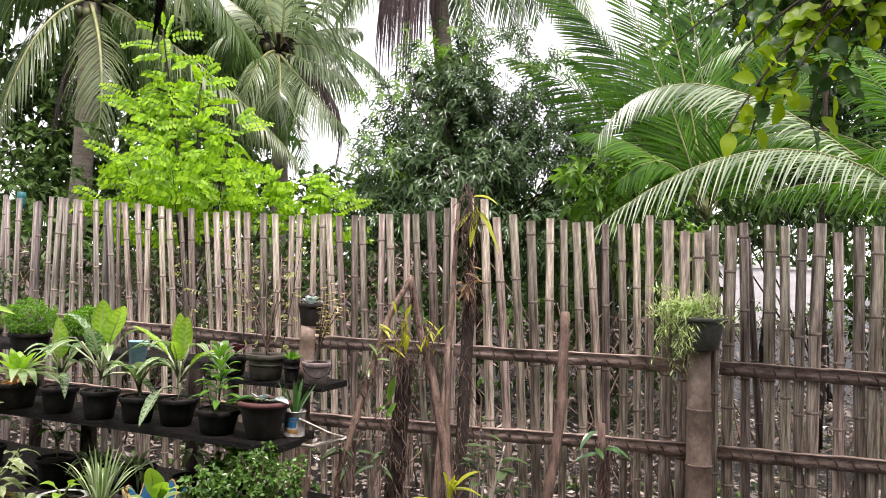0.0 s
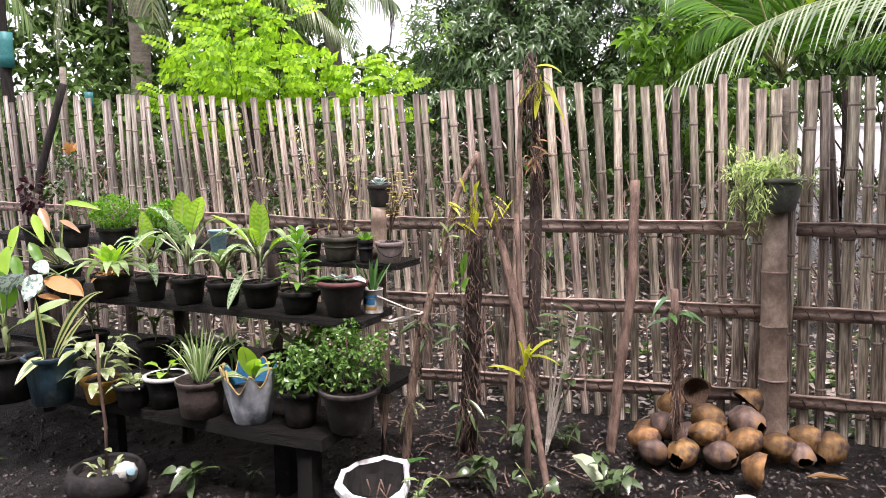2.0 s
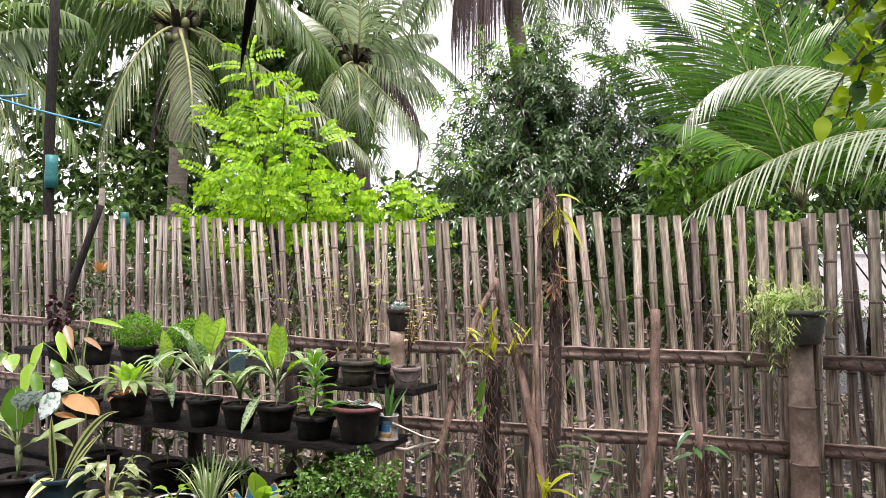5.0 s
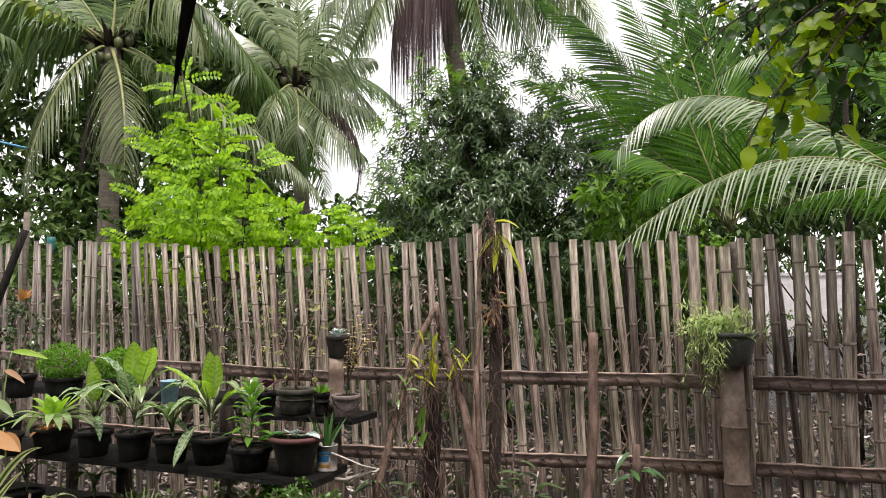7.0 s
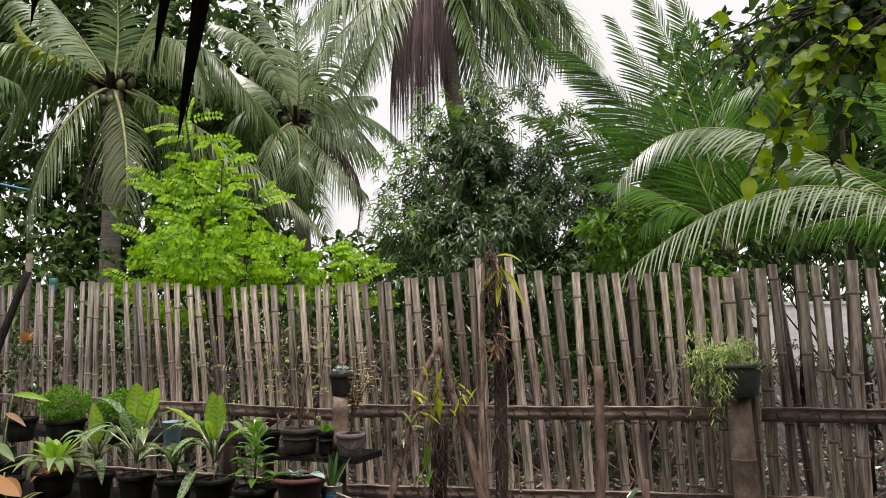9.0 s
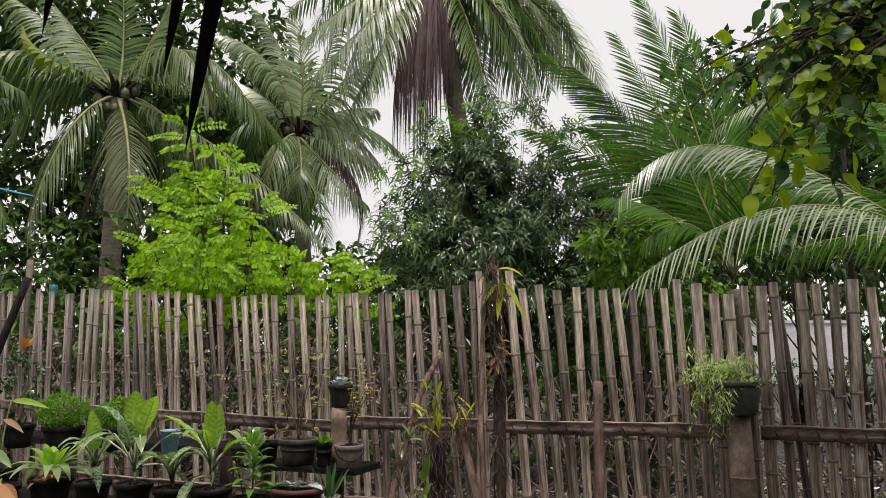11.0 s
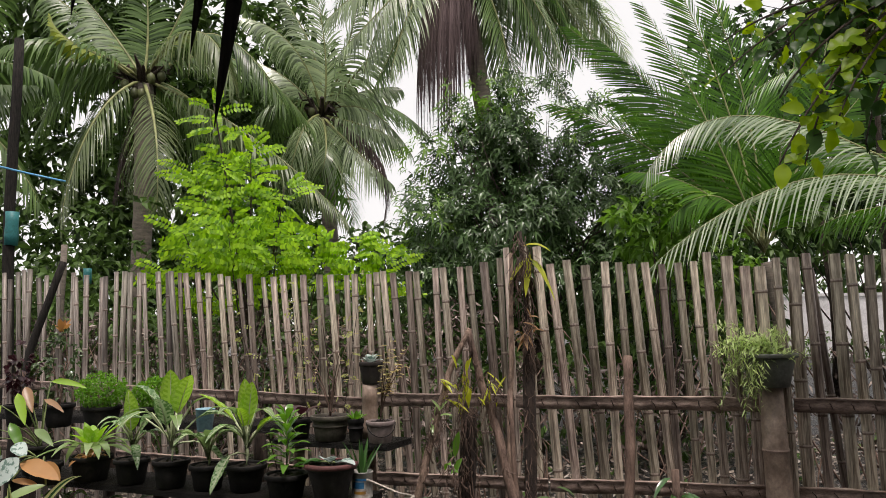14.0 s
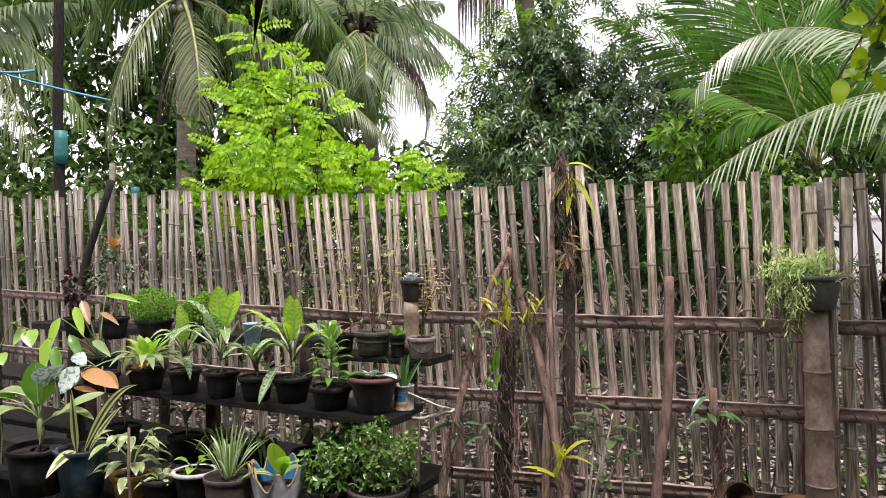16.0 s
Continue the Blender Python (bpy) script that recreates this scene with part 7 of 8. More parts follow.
def orchid(root, at, n, length, mat, seed, rise=(10, 80), width=0.028):
    r, q, s = random.Random(seed), Build(), Build()
    for k in range(n):
        a = r.uniform(3.3, 6.1) if r.random() < 0.8 else r.uniform(0, 6.28)
        u = radians(r.uniform(*rise))
        o = Vector((math.cos(a), math.sin(a) * 0.6, 0))
        p0 = Vector(at) + Vector((r.uniform(-0.03, 0.03), 0, r.uniform(-0.06, 0.06)))
        blade(q, p0, o * math.cos(u) + Vector((0, 0, math.sin(u))), (0, -0.4, 1), length * r.uniform(0.6, 1.2), width, r.uniform(0.1, 0.6), 0.4, 5)
    for k in range(14):
        p0 = Vector(at) + Vector((r.uniform(-0.03, 0.03), -0.02, r.uniform(-0.05, 0.05)))
        e = p0 + Vector((r.uniform(-0.07, 0.07), r.uniform(-0.03, 0.01), -r.uniform(0.05, 0.25)))
        tube(s, [bez(p0, (p0 + e) / 2 + Vector((r.uniform(-0.04, 0.04), -0.02, 0)), e, i / 5) for i in range(6)], 0.0015, 4)
    part("orchid_foliage", q, mat, root, "strap-shaped orchid leaves")
    tagged(part("root_mass", s, M_WOOD, root, "thin brown aerial roots"), kind="stuff")


def fibres(root, pts, count, seed, spread=0.05, length=0.14):
    r, s = random.Random(seed), Build()
    for k in range(count):
        t = r.random() * (len(pts) - 1)
        i = int(t)
        p0 = Vector(pts[i]).lerp(Vector(pts[i + 1]), t - i) + Vector((r.uniform(-spread, spread), -spread * r.uniform(0.3, 1.0), 0))
        e = p0 + Vector((r.uniform(-0.05, 0.05), r.uniform(-0.03, 0.01), -length * r.uniform(0.3, 1.3)))
        tube(s, [bez(p0, (p0 + e) / 2 + Vector((r.uniform(-0.03, 0.03), -0.02, 0)), e, i_ / 4) for i_ in range(5)], r.uniform(0.0012, 0.003), 4)
    tagged(part("fibre_mat", s, M_WOOD, root, "ragged brown root fibres"), kind="stuff")


LOG = [(0.11, 3.57, -0.06), (0.12, 3.57, 0.3), (0.14, 3.57, 0.7), (0.16, 3.57, 1.13)]
r = limb("orchid_log", (0.11, 3.57, 0), LOG, (0.056, 0.050, 0.047, 0.045), "upright dark tree-fern log with orchids tied to it", M_BARK, 12, "log", 1)
loc = lambda pts, at: [Vector(p) - Vector(at) for p in pts]
fibres(r, loc(LOG, (0.11, 3.57, 0)), 160, 2)
orchid(r, (0.02, -0.03, 1.14), 10, 0.16, L_ORCHID, 3, (66, 89), 0.015)
orchid(r, (0.02, -0.03, 1.26), 6, 0.12, L_ORCHID, 4, (60, 89), 0.014)
orchid(r, (-0.05, -0.06, 0.88), 4, 0.13, L_GREEN, 5, (40, 85), 0.035)
orchid(r, (-0.05, -0.06, 0.66), 5, 0.13, L_WEED, 7, (-20, 40))
orchid(r, (0.0, -0.06, 0.26), 6, 0.13, L_WEED, 8, (-60, 20), 0.018)
LEG = [(-0.20, 3.38, -0.05), (-0.16, 3.40, 0.375), (-0.094, 3.42, 0.72), (0.017, 3.50, 1.135), (0.088, 3.56, 1.344), (0.171, 3.60, 1.50)]
r = limb("crooked_branch", (-0.20, 3.38, 0), LEG, (0.023, 0.024, 0.021, 0.019, 0.017, 0.015), "crooked brown branch leaning into an A with orchid roots", M_CRACKED, 9, "branch", 3)
fibres(r, loc(LEG[:4], (-0.20, 3.38, 0)), 26, 4, 0.022, 0.10)
orchid(r, (0.10, 0.04, 0.72), 7, 0.10, L_WEED, 9, (-30, 50), 0.02)
orchid(r, (0.20, 0.10, 1.10), 6, 0.10, L_STRIPE, 11, (-20, 60), 0.02)
orchid(r, (0.25, 0.14, 1.22), 6, 0.10, L_ORCHID, 12, (-20, 60), 0.018)
orchid(r, (0.04, 0.0, 0.38), 3, 0.10, L_PALE, 13, (-60, 20), 0.012)
ARM = [(0.166, 3.60, 1.50), (0.217, 3.58, 1.26), (0.296, 3.50, 1.0), (0.353, 3.40, 0.665), (0.385, 3.25, 0.414), (0.407, 3.10, 0.235), (0.44, 2.98, -0.05)]
r = limb("leaning_branch", (0.44, 2.98, 0), ARM[::-1], (0.019, 0.018, 0.020, 0.024, 0.023, 0.021, 0.017), "brown branch leaning against the crooked one", M_WOOD, 9, "branch", 5)
fibres(r, loc(ARM, (0.44, 2.98, 0)), 22, 6, 0.02, 0.09)
orchid(r, (-0.07, 0.30, 0.52), 9, 0.21, L_ORCHID, 15, (5, 80), 0.022)
orchid(r, (-0.18, 0.56, 1.16), 6, 0.11, L_ORCHID, 16, (50, 88), 0.014)
orchid(r, (-0.18, 0.54, 1.27), 4, 0.10, L_ORCHID, 18, (-50, 20), 0.013)
limb("upright_stick", (0.38, 3.33, 0), [(0.38, 3.33, -0.05), (0.39, 3.40, 0.30), (0.37, 3.5, 0.62), (0.36, 3.62, 1.2)], (0.018, 0.018, 0.016, 0.012), "thin brown stick planted in the soil", M_WOOD, 8, "stick", 7)
L_WITHER = foliage("withered_orchid_leaf", (0.07, 0.035, 0.02), (0.26, 0.15, 0.06), 0.3, 0.5, 0.4, 9.0, (0.34, 0.30, 0.06))
FERN = [(0.44, 3.75, -0.05), (0.474, 3.84, 0.6), (0.50, 3.96, 1.35), (0.50, 3.98, 1.60), (0.475, 4.0, 2.02)]
r = limb("orchid_post", (0.44, 3.75, 0), FERN, (0.040, 0.037, 0.036, 0.020, 0.010), "tall dark post wrapped in roots and withered orchids", M_BARK, 10, "post", 9)
fibres(r, loc(FERN, (0.44, 3.75, 0)), 170, 8, 0.030, 0.14)
orchid(r, (0.05, 0.18, 1.90), 5, 0.18, L_ORCHID, 17, (-80, 15), 0.036)
orchid(r, (0.05, 0.14, 1.50), 14, 0.09, L_WITHER, 19, (-60, 70), 0.020)
fibres(r, [(0.02, 0.2, 1.72), (0.02, 0.2, 1.98)], 40, 20, 0.045, 0.12)
limb("second_post", (0.30, 3.86, 0), [(0.34, 3.80, -0.05), (0.36, 3.84, 0.6), (0.40, 3.92, 1.3), (0.42, 3.96, 1.9)], (0.026, 0.022, 0.018, 0.012), "thin root-covered pole by the fence", M_CRACKED, 8, "pole", 11)
limb("pale_pole", (0.86, 3.80, 0), [(0.825, 3.61, -0.05), (0.881, 3.68, 0.297), (0.945, 3.73, 0.72), (0.962, 3.75, 0.92), (0.992, 3.85, 1.346)], (0.031, 0.030, 0.027, 0.029, 0.027), "debarked brown wooden pole leaning on the fence", M_WOOD, 12, "pole", 13)
r = limb("rough_stake", (1.11, 3.44, 0), [(1.115, 3.44, -0.05), (1.097, 3.44, 0.4), (1.083, 3.45, 0.85)], (0.026, 0.024, 0.020), "rough weathered stake with a small orchid", M_WOOD, 9, "stake", 15)
fibres(r, [(0, 0, 0.2), (0, 0, 0.8)], 50, 16, 0.03)
orchid(r, (-0.03, -0.02, 0.76), 5, 0.13, L_DARK, 21, (-20, 50))
r = limb("bleached_twig", (-0.11, 3.40, 0.75), [(-0.10, 3.42, 0.76), (-0.24, 3.32, 0.74), (-0.36, 3.24, 0.765), (-0.43, 3.20, 0.78), (-0.435, 3.20, 0.81)], (0.010, 0.009, 0.008, 0.006, 0.004), "forked bleached twig tied to the branch", M_GREY_WOOD, 7, "twig", 17)
q = Build()
tube(q, [(0.0, 0.02, 0.01), (-0.10, -0.10, 0.07), (-0.18, -0.20, 0.13)], [0.009, 0.007, 0.005], 7)
part("fork", q, M_GREY_WOOD, r)
limb("dark_leaning_stick", (-2.86, 5.25, 0), [(-2.90, 5.20, -0.05), (-2.88, 5.22, 0.8), (-2.82, 5.28, 1.39), (-2.63, 5.32, 2.02)], (0.034, 0.032, 0.030, 0.028), "thick dark stick leaning on the fence", M_BLACK_BARK, 10, "stick", 19)
limb("thin_dark_pole", (-2.62, 4.0, 0), [(-2.62, 4.0, -0.05), (-2.62, 4.0, 1.2), (-2.64, 4.0, 2.55)], (0.016, 0.015, 0.014), "thin dark pole that carries the clothes line", M_BARK, 8, "pole", 21)

# small climber by the dark pole
p = thing("climbing_vine", (-2.62, 4.0, 0), "thin vine with heart-shaped yellow-green leaves on the dark pole", "vine")
s = Build()
line = [(0.0, -0.03, 0.0), (0.03, -0.03, 0.5), (-0.02, -0.03, 0.9), (0.10, -0.05, 1.12), (0.20, -0.05, 1.08)]
tube(s, [Vector(line[i]).lerp(Vector(line[i + 1]), k / 4) for i in range(4) for k in range(4)] + [Vector(line[-1])], 0.004, 5)
part("stem", s, L_STEM, p)
for at_, d_, le_ in (((0.18, -0.05, 1.09), (-0.4, -0.3, -0.6), 0.10), ((0.20, -0.05, 1.08), (0.3, -0.4, -0.4), 0.11), ((0.02, -0.03, 0.95), (0.4, -0.4, -0.3), 0.09), ((0.02, -0.03, 0.6), (-0.4, -0.5, -0.2), 0.09), ((0.12, -0.05, 1.12), (0.5, -0.4, 0.3), 0.08)):
    q = Build()
    blade(q, at_, d_, (0, -0.6, 1), le_, le_ * 0.8, 0.2, 0.2, 6, 0.3)
    part("leaf", q, L_YELLOW, p)

# rubber-leaved plant among the sticks
p = thing("shrub_plant", (0.50, 3.58, 0), "pale-stemmed plant with glossy dark leaves", "plant")
s, q = Build(), Build()
for e in ((0.06, -0.05, 0.70), (0.14, -0.06, 0.72), (0.02, -0.05, 0.66), (0.20, -0.05, 0.60), (0.10, 0, 0.5)):
    tube(s, [bez((0, 0, -0.02), (e[0] * 0.4 + 0.02, e[1] * 0.3, 0.35), e, i / 6) for i in range(7)], [0.009 - 0.0008 * i for i in range(7)], 6)
    for k in range(5):
        a = rng.uniform(0, 6.28)
        blade(q, Vector(e) - Vector((0, 0, 0.03 * k)), (math.cos(a), math.sin(a), rng.uniform(-0.1, 0.9)), (0, 0, 1), rng.uniform(0.09, 0.15), 0.055, 0.25, 0.25, 5)
part("stem", s, M_GREY_WOOD, p)
part("leaves", q, L_WEED, p)

# ---------------------------------------------------------------- pot with trailing fern on the bamboo post
p = potted((1.645, 3.68, 1.192), "asparagus fern trailing from a grey pot on the bamboo post", "potted plants on posts")
z = pot_parts(p, 0.125, 0.092, 0.165, surface("grey_plastic_pot", (0.075, 0.08, 0.068), (0.14, 0.145, 0.125), 9.0, 0.6, 0.2, stain=(0.05, 0.045, 0.04), stain_scale=8.0, vary=0.05), 0.012)
q, s = Build(), Build()
for k in range(64):
    a = rng.uniform(2.2, 4.5) if k % 3 else rng.uniform(0, 6.28)
    reach, drop = rng.uniform(0.08, 0.25), rng.uniform(-0.20, 0.10)
    if math.cos(a) < -0.1 and rng.random() < 0.5:
        drop = rng.uniform(0.05, 0.30)
    c = Vector((reach * 0.7 * math.cos(a), reach * 0.5 * math.sin(a), z + rng.uniform(0.08, 0.18)))
    e = Vector((reach * math.cos(a) - 0.03, reach * 0.7 * math.sin(a), z - drop))
    tube(s, [bez((0, 0, z), c, e, i / 6) for i in range(7)], 0.0016, 4)
    for j in range(32):
        o = rand_dir(rng)
        blade(q, bez((0, 0, z), c, e, 0.22 + 0.78 * j / 32), o, (0, 0, 1), rng.uniform(0.03, 0.062), 0.0085, 0.1, 0.1, 2)
part("stem", s, L_STEM, p)
part("foliage", q, foliage("asparagus_fern_leaf", (0.32, 0.43, 0.16), (0.58, 0.68, 0.33), 0.45, 0.5, 0.3, 8.0), p)

# ---------------------------------------------------------------- coconut husks
M_HUSK = surface("brown_coconut_husk", (0.020, 0.010, 0.007), (0.30, 0.155, 0.060), 7.0, 0.66, 0.6, (1, 1, 0.45), stain=(0.050, 0.033, 0.029), stain_scale=11.0, stain_at=(0.46, 0.62), vary=0.55, spec=0.28, fine=5.0, ends=(0.34, 0.66), hue=0.010)
M_HUSK_GREY = surface("greyed_coconut_husk", (0.022, 0.014, 0.012), (0.19, 0.130, 0.105), 7.0, 0.7, 0.6, (1, 1, 0.45), stain=(0.21, 0.12, 0.05), stain_scale=8.0, stain_at=(0.52, 0.68), vary=0.4, spec=0.25, fine=5.0, ends=(0.34, 0.66))
M_HUSK_IN = surface("dark_fibrous_husk_inside", (0.03, 0.016, 0.010), (0.12, 0.07, 0.04), 30.0, 0.9, 0.8, (6, 6, 1), vary=0.1)


def husk(at, r, tilt, spin, cut, seed):
    """An opened husk: an egg-shaped shell, uneven and torn at the rim, with a fibrous hollow."""
    g = random.Random(seed)
    root = thing("coconut_husk", (at[0], at[1], at[2]), "opened brown coconut husk, hollow and weathered, on the heap", "coconut husk", "coconut husks by the post")
    m = pose(0, 0, 0, tilt, g.uniform(-25, 25), spin)
    out, inn, n, seg = Build(), Build(), 10, 26
    last, squash = math.pi * cut, g.uniform(0.80, 1.0)
    off = Vector((seed, 0, 0))
    verts, inner = [], []
    for i in range(n + 1):
        for k in range(seg):
            a, u = 2 * math.pi * k / seg, i / n
            edge = last * (1 + 0.10 * noise.noise(Vector((1.6 * math.cos(a), 1.6 * math.sin(a), seed * 3.1))))
            t = edge * u
            o = Vector((math.sin(t) * math.cos(a), squash * math.sin(t) * math.sin(a), -1.18 * math.cos(t)))
            ridge = 1 + 0.05 * max(0, math.cos(3 * a)) * math.sin(t) + 0.12 * noise.noise(o * 1.6 + off) + 0.03 * noise.noise(o * 5.0 + off)
            verts.append(m @ (o * (r * ridge)))
            inner.append(m @ (o * (r * (0.72 + 0.20 * u ** 6)) + Vector((0, 0, 0))))
    quads = [(i * seg + k, i * seg + (k + 1) % seg, (i + 1) * seg + (k + 1) % seg, (i + 1) * seg + k) for i in range(n) for k in range(seg)]
    out.add(verts, quads)
    rim = verts[n * seg:] + inner[n * seg:]
    inn.add(inner, [q[::-1] for q in quads])
    inn.add(rim, [(k, (k + 1) % seg, seg + (k + 1) % seg, seg + k) for k in range(seg)])
    part("shell", out, M_HUSK_GREY if seed % 3 == 1 else M_HUSK, root)
    part("inside", inn, M_HUSK_IN, root, "dark fibrous hollow inside")


# the heap: place, size, tilt, spin, how far the shell closes
HUSKS = [(1.257, 3.62, 0.300, 0.086, 78, 8, 0.50), (1.124, 3.60, 0.225, 0.080, 205, 30, 0.52), (1.097, 3.55, 0.150, 0.086, 190, 100, 0.62), (1.307, 3.55, 0.170, 0.090, 200, 60, 0.74), (1.499, 3.60, 0.235, 0.088, 215, 80, 0.46), (1.469, 3.50, 0.175, 0.092, 160, 20, 0.84),
         (1.258, 3.45, 0.140, 0.094, 118, 140, 0.72), (1.426, 3.42, 0.105, 0.092, 150, 250, 0.84), (1.298, 3.38, 0.072, 0.086, 165, 40, 0.84), (1.127, 3.40, 0.066, 0.082, 160, 310, 0.84), (0.972, 3.50, 0.100, 0.086, 150, 200, 0.78)]
HUSKS += [(0.995, 3.43, 0.066, 0.080, 170, 120, 0.80), (1.590, 3.42, 0.082, 0.084, 170, 70, 0.82), (1.745, 3.45, 0.105, 0.086, 118, 70, 0.66), (1.680, 3.38, 0.060, 0.070, 165, 0, 0.80), (1.838, 3.42, 0.070, 0.088, 160, 290, 0.78), (1.406, 3.15, 0.078, 0.092, 100, 62, 0.50),
          (1.20, 3.56, 0.08, 0.088, 170, 10, 0.7), (1.42, 3.56, 0.08, 0.088, 170, 50, 0.7), (1.02, 3.60, 0.08, 0.086, 170, 0, 0.7)]
for k, (x, y, z, rr, tilt, spin, cut) in enumerate(HUSKS):
    if cut > 0.6:
        tilt = 98 + 7 * (k % 4)
    husk((x, y, z), rr * 0.88, tilt, spin, cut, 80 + k)

# ---------------------------------------------------------------- water pipe, hose, sack, clothes line
M_PVC = surface("blue_pvc_pipe", (0.04, 0.16, 0.34), (0.09, 0.27, 0.48), 10.0, 0.35, 0.1, stain=(0.3, 0.36, 0.4), stain_scale=10.0, vary=0)
M_RUBBER = surface("black_rubber_tape", (0.015, 0.014, 0.014), (0.05, 0.046, 0.044), 20.0, 0.6, 0.3, vary=0)
M_HOSE = surface("dirty_beige_hose", (0.24, 0.21, 0.15), (0.40, 0.36, 0.28), 14.0, 0.5, 0.2, vary=0)
r = thing("water_pipe", (2.44, 3.22, 0), "blue pipe with black elbows strapped to a leaning stake", "water pipe")
q = Build()
tube(q, [(-0.29, 0.06, 0.49), (0.06, 0.06, 0.485)], 0.0135, 14)
part("pipe", q, M_PVC, r)
for pts in ([(-0.27, 0.06, 0.49), (-0.31, 0.06, 0.488), (-0.318, 0.06, 0.46), (-0.318, 0.06, 0.37)], [(0.04, 0.06, 0.485), (0.085, 0.06, 0.485), (0.10, 0.06, 0.46), (0.10, 0.06, 0.30)]):
    q = Build()
    tube(q, pts, [0.018, 0.020, 0.019, 0.017], 12)
    part("elbow", q, M_RUBBER, r)
q = Build()
lathe(q, [(0.012, 0.50), (0.014, 0.505), (0.014, 0.53), (0.006, 0.535), (0.006, 0.55)], 12, (-0.315, 0.06, 0))
part("valve_cap", q, M_RIM_PALE, r)
q = Build()
tube(q, [(-0.13, 0.0, -0.05), (-0.02, 0.03, 0.3), (0.06, 0.055, 0.56)], [0.034, 0.030, 0.026], 10)
part("stake", q, M_WOOD, r)
h = thing("hose", (2.12, 3.28, 0), "dirty beige hose hanging from the pipe and lying on the soil", "hose")
q = Build()
ctrl = [Vector(c) - Vector((2.12, 3.28, 0)) for c in ((2.122, 3.28, 0.39), (2.11, 3.26, 0.28), (2.05, 3.15, 0.14), (1.90, 3.00, 0.035), (1.65, 2.93, 0.018), (1.33, 2.93, 0.018), (0.95, 2.92, 0.018), (0.5, 2.7, 0.018))]
pts = []
for i in range(len(ctrl) - 1):
    p0, p1, p2, p3 = ctrl[max(i - 1, 0)], ctrl[i], ctrl[i + 1], ctrl[min(i + 2, len(ctrl) - 1)]
    for k in range(6):
        t = k / 6
        pts.append(0.5 * (2 * p1 + (p2 - p0) * t + (2 * p0 - 5 * p1 + 4 * p2 - p3) * t * t + (3 * p1 - p0 - 3 * p2 + p3) * t ** 3))
tube(q, pts, 0.011, 10)
part("tube", q, M_HOSE, h)

r = thing("planting_sack", (-0.29, 2.88, 0), "white woven sack with rolled crumpled rim, filled with soil and stalks", "sack")
g = random.Random(3)
CORNERS = 9
turn_of = [2 * math.pi * (k + g.uniform(-0.25, 0.25)) / CORNERS for k in range(CORNERS)]
reach_of = [g.uniform(0.90, 1.12) for _ in range(CORNERS)]
rise_of = [0.03 * math.sin(a) + g.uniform(-0.014, 0.016) for a in turn_of]


def cloth_skin(prof, fold):
    """Rings of a crumpled sack whose sides run straight from crease to crease; fold is how far the creases reach."""
    skin = Build()
    verts, rows, per = [], len(prof), 4
    for rad, zz, u in prof:
        spot = [Vector((rad * (1 + (reach_of[k] - 1) * u * fold) * math.cos(turn_of[k]), rad * (1 + (reach_of[k] - 1) * u * fold) * math.sin(turn_of[k]), zz + rise_of[k] * u)) for k in range(CORNERS)]
        for k in range(CORNERS):
            for m in range(per):
                v = spot[k].lerp(spot[(k + 1) % CORNERS], m / per)
                dent = 0.007 * noise.noise(v * 28)
                verts.append(v + Vector((math.cos(turn_of[k]), math.sin(turn_of[k]), 0.4)) * dent)
    n = CORNERS * per
    skin.add(verts, [(i * n + k, i * n + (k + 1) % n, (i + 1) * n + (k + 1) % n, (i + 1) * n + k) for i in range(rows - 1) for k in range(n)])
    return skin


part("cloth", cloth_skin([(0.10, 0.0, 0.2), (0.122, 0.03, 0.4), (0.132, 0.09, 0.6), (0.138, 0.135, 0.8), (0.150, 0.150, 1.0), (0.154, 0.172, 1.0), (0.146, 0.197, 1.0), (0.136, 0.200, 1.0), (0.128, 0.185, 1.0)], 1.2), M_BAG, r, smooth=False)
part("lining", cloth_skin([(0.128, 0.185, 1.0), (0.124, 0.14, 0.8), (0.118, 0.09, 0.6), (0.108, 0.04, 0.4)], 1.2), M_SACK_IN, r, "inner side of the sack, shade put into its colour", smooth=False)
q = Build()
lathe(q, [(0.122, 0.070), (0.06, 0.078), (0.004, 0.082)], 18)
part("soil", q, M_SOIL, r)
q = Build()
for k in range(5):
    x, y = g.uniform(-0.06, 0.06), g.uniform(-0.05, 0.05)
    tube(q, [(x, y, 0.06), (x + 0.01, y, 0.12), (x + g.uniform(-0.03, 0.03), y, 0.17)], 0.0035, 5)
part("stalk", q, M_WOOD, r)

M_ROPE = surface("blue_nylon_rope", (0.05, 0.24, 0.42), (0.12, 0.40, 0.58), 40.0, 0.5, 0.3, vary=0)
r = thing("clothes_line", (-2.63, 4.0, 2.5), "blue nylon clothes lines tied to a thin pole", "clothes line")
for e, rad in (((0.62, 0.05, -0.16), 0.0065), ((0.34, -0.2, -0.05), 0.0075), ((-1.6, -0.3, 0.10), 0.0065)):
    q = Build()
    tube(q, [bez((0, 0, 0), Vector(e) / 2 + Vector((0, 0, -0.015)), e, i / 8) for i in range(9)], rad, 6)
    part("rope", q, M_ROPE, r)
M_TEAL = surface("teal_plastic_wrap", (0.012, 0.11, 0.11), (0.03, 0.19, 0.19), 10.0, 0.5, 0.2, vary=0)
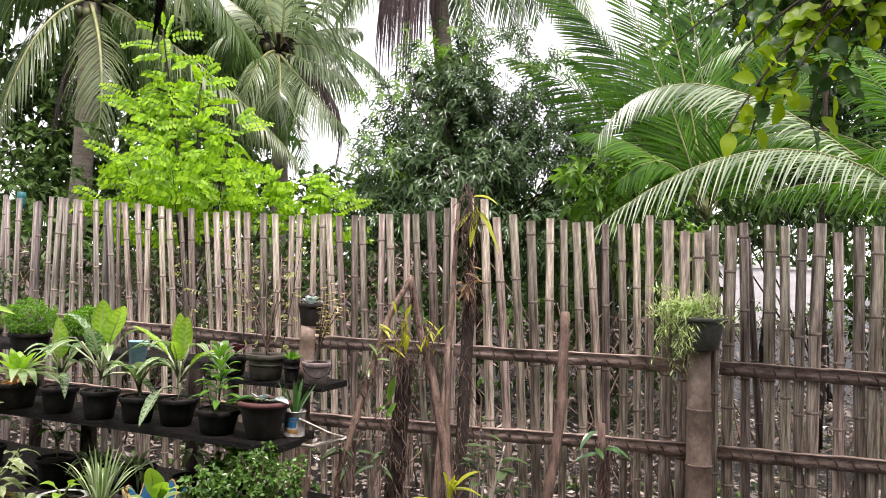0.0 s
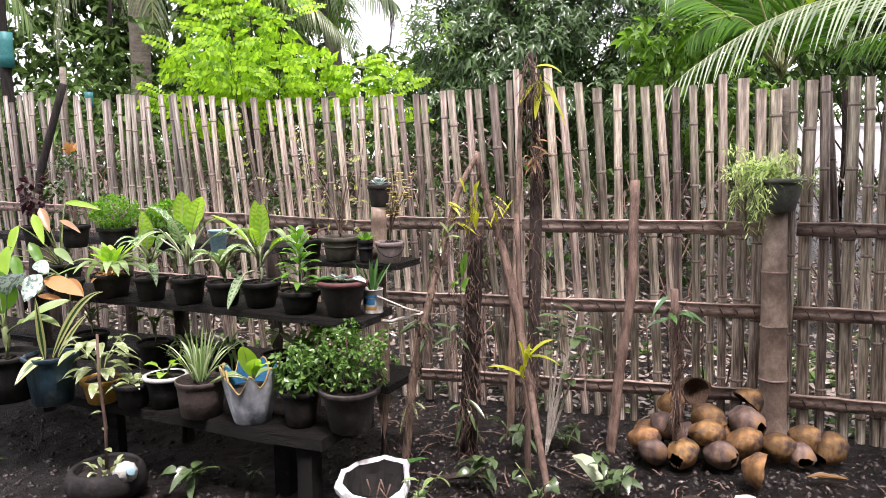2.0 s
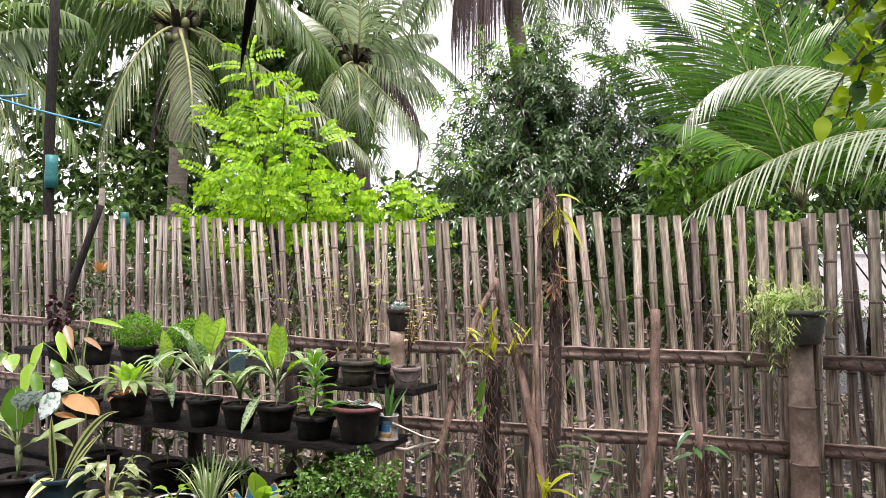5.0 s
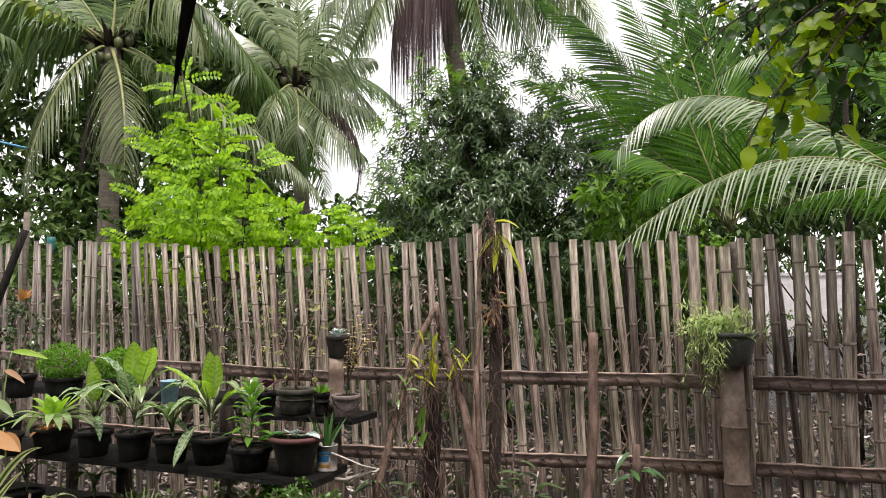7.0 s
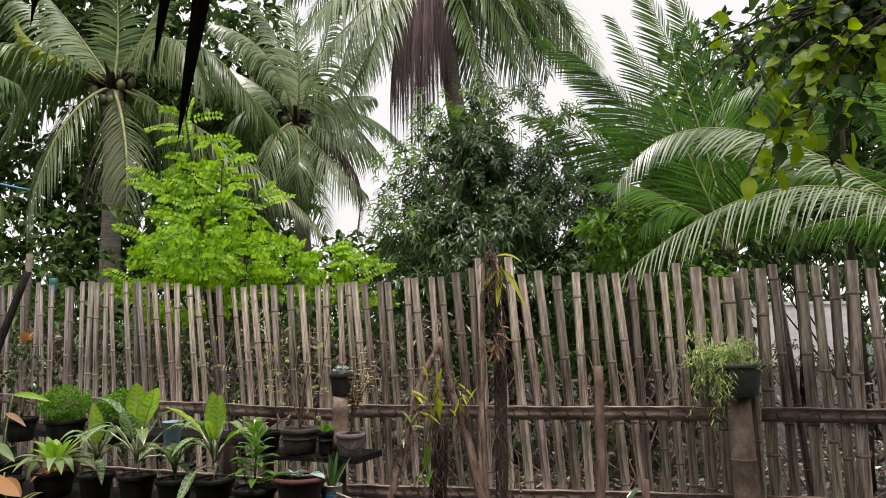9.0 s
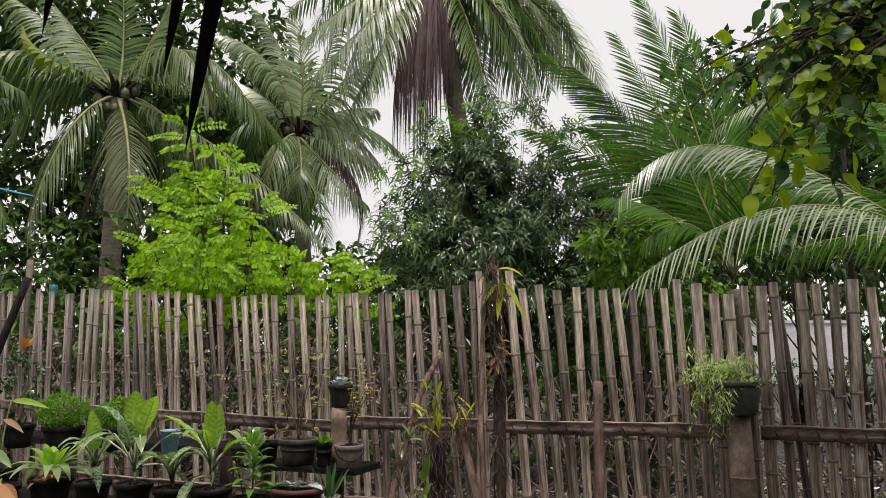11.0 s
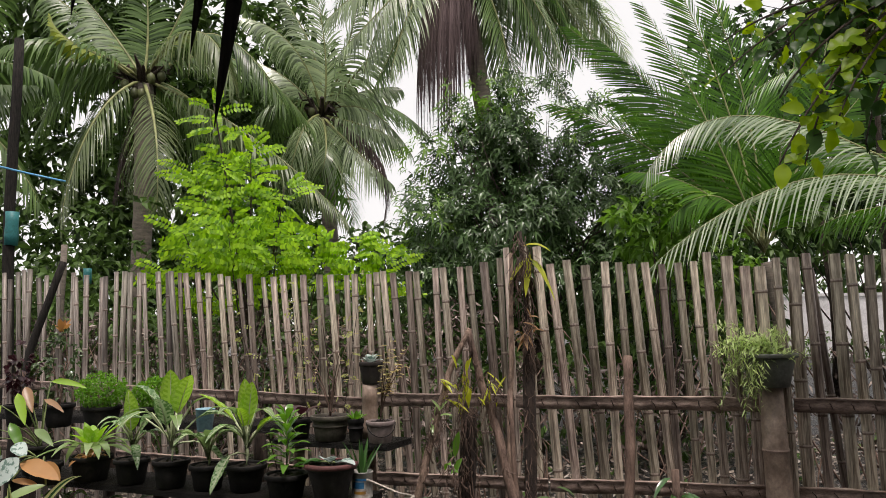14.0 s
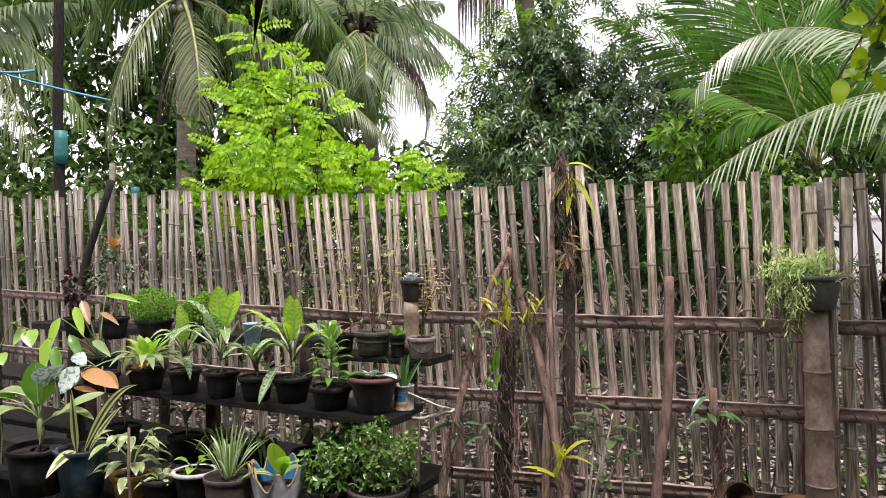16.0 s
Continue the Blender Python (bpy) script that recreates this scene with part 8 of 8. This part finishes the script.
for at, rad, hh in (((-4.235, 7.5, 2.40), 0.064, 0.34), ((-3.16, 6.85, 1.96), 0.035, 0.14)):
    w = thing("teal_wrap", at, "teal plastic wrapped round a bare trunk" if hh > 0.2 else "teal plastic cup on a stake behind the fence", "plastic wrap")
    q = Build()
    lathe(q, [(rad, 0), (rad * 1.04, hh * 0.3), (rad * 0.99, hh * 0.7), (rad * 1.02, hh), (rad * 0.9, hh)], 16)
    part("sheet", q, M_TEAL, w)
limb("thin_stake", (-3.16, 6.85, 0), [(-3.14, 6.85, -0.05), (-3.16, 6.85, 1.0), (-3.16, 6.85, 1.99)], (0.022, 0.02, 0.018), "thin stake behind the fence", M_BARK, 8, "stake", 23)

# big fallen leaves on the soil
L_FALLEN = foliage("pale_green_fallen_leaf", (0.38, 0.48, 0.28), (0.58, 0.66, 0.46), 0.3, 0.4, 0.4, 6.0)
for x, y, z, d, le, w, mat, label in ((0.56, 3.18, 0.15, (0.55, -0.15, -0.62), 0.21, 0.13, L_FALLEN, "pale folded fallen leaf"), (-0.05, 3.22, 0.03, (0.8, 0.1, 0.0), 0.26, 0.06, M_BARK, "dry black curled leaf"), (-0.36, 3.25, 0.03, (0.9, 0.1, 0.3), 0.3, 0.06, L_DARK, "long limp green leaf"),
                                      (-0.42, 3.12, 0.05, (0.6, -0.5, -0.05), 0.2, 0.05, M_GREY_WOOD, "bleached dry leaf"), (0.98, 3.02, 0.02, (0.8, -0.5, 0.02), 0.2, 0.06, M_BARK, "brown netted leaf sheath"), (1.20, 2.98, 0.02, (0.9, 0.2, 0.05), 0.13, 0.05, M_GREY_WOOD, "pale dry husk fibre"), (1.62, 3.20, 0.03, (1, -0.2, 0.05), 0.18, 0.04, L_WITHER, "yellowed fallen leaf")):
    q = Build()
    blade(q, (0, 0, 0), d, (0, 0, 1), le, w, 0.05, 0.7, 8, 0.4, wavy=0.2, rng=rng)
    p = thing("fallen_leaf", (x, y, z), label + " on the dark soil", "fallen leaf", "large fallen leaves")
    part("blade", q, mat, p)
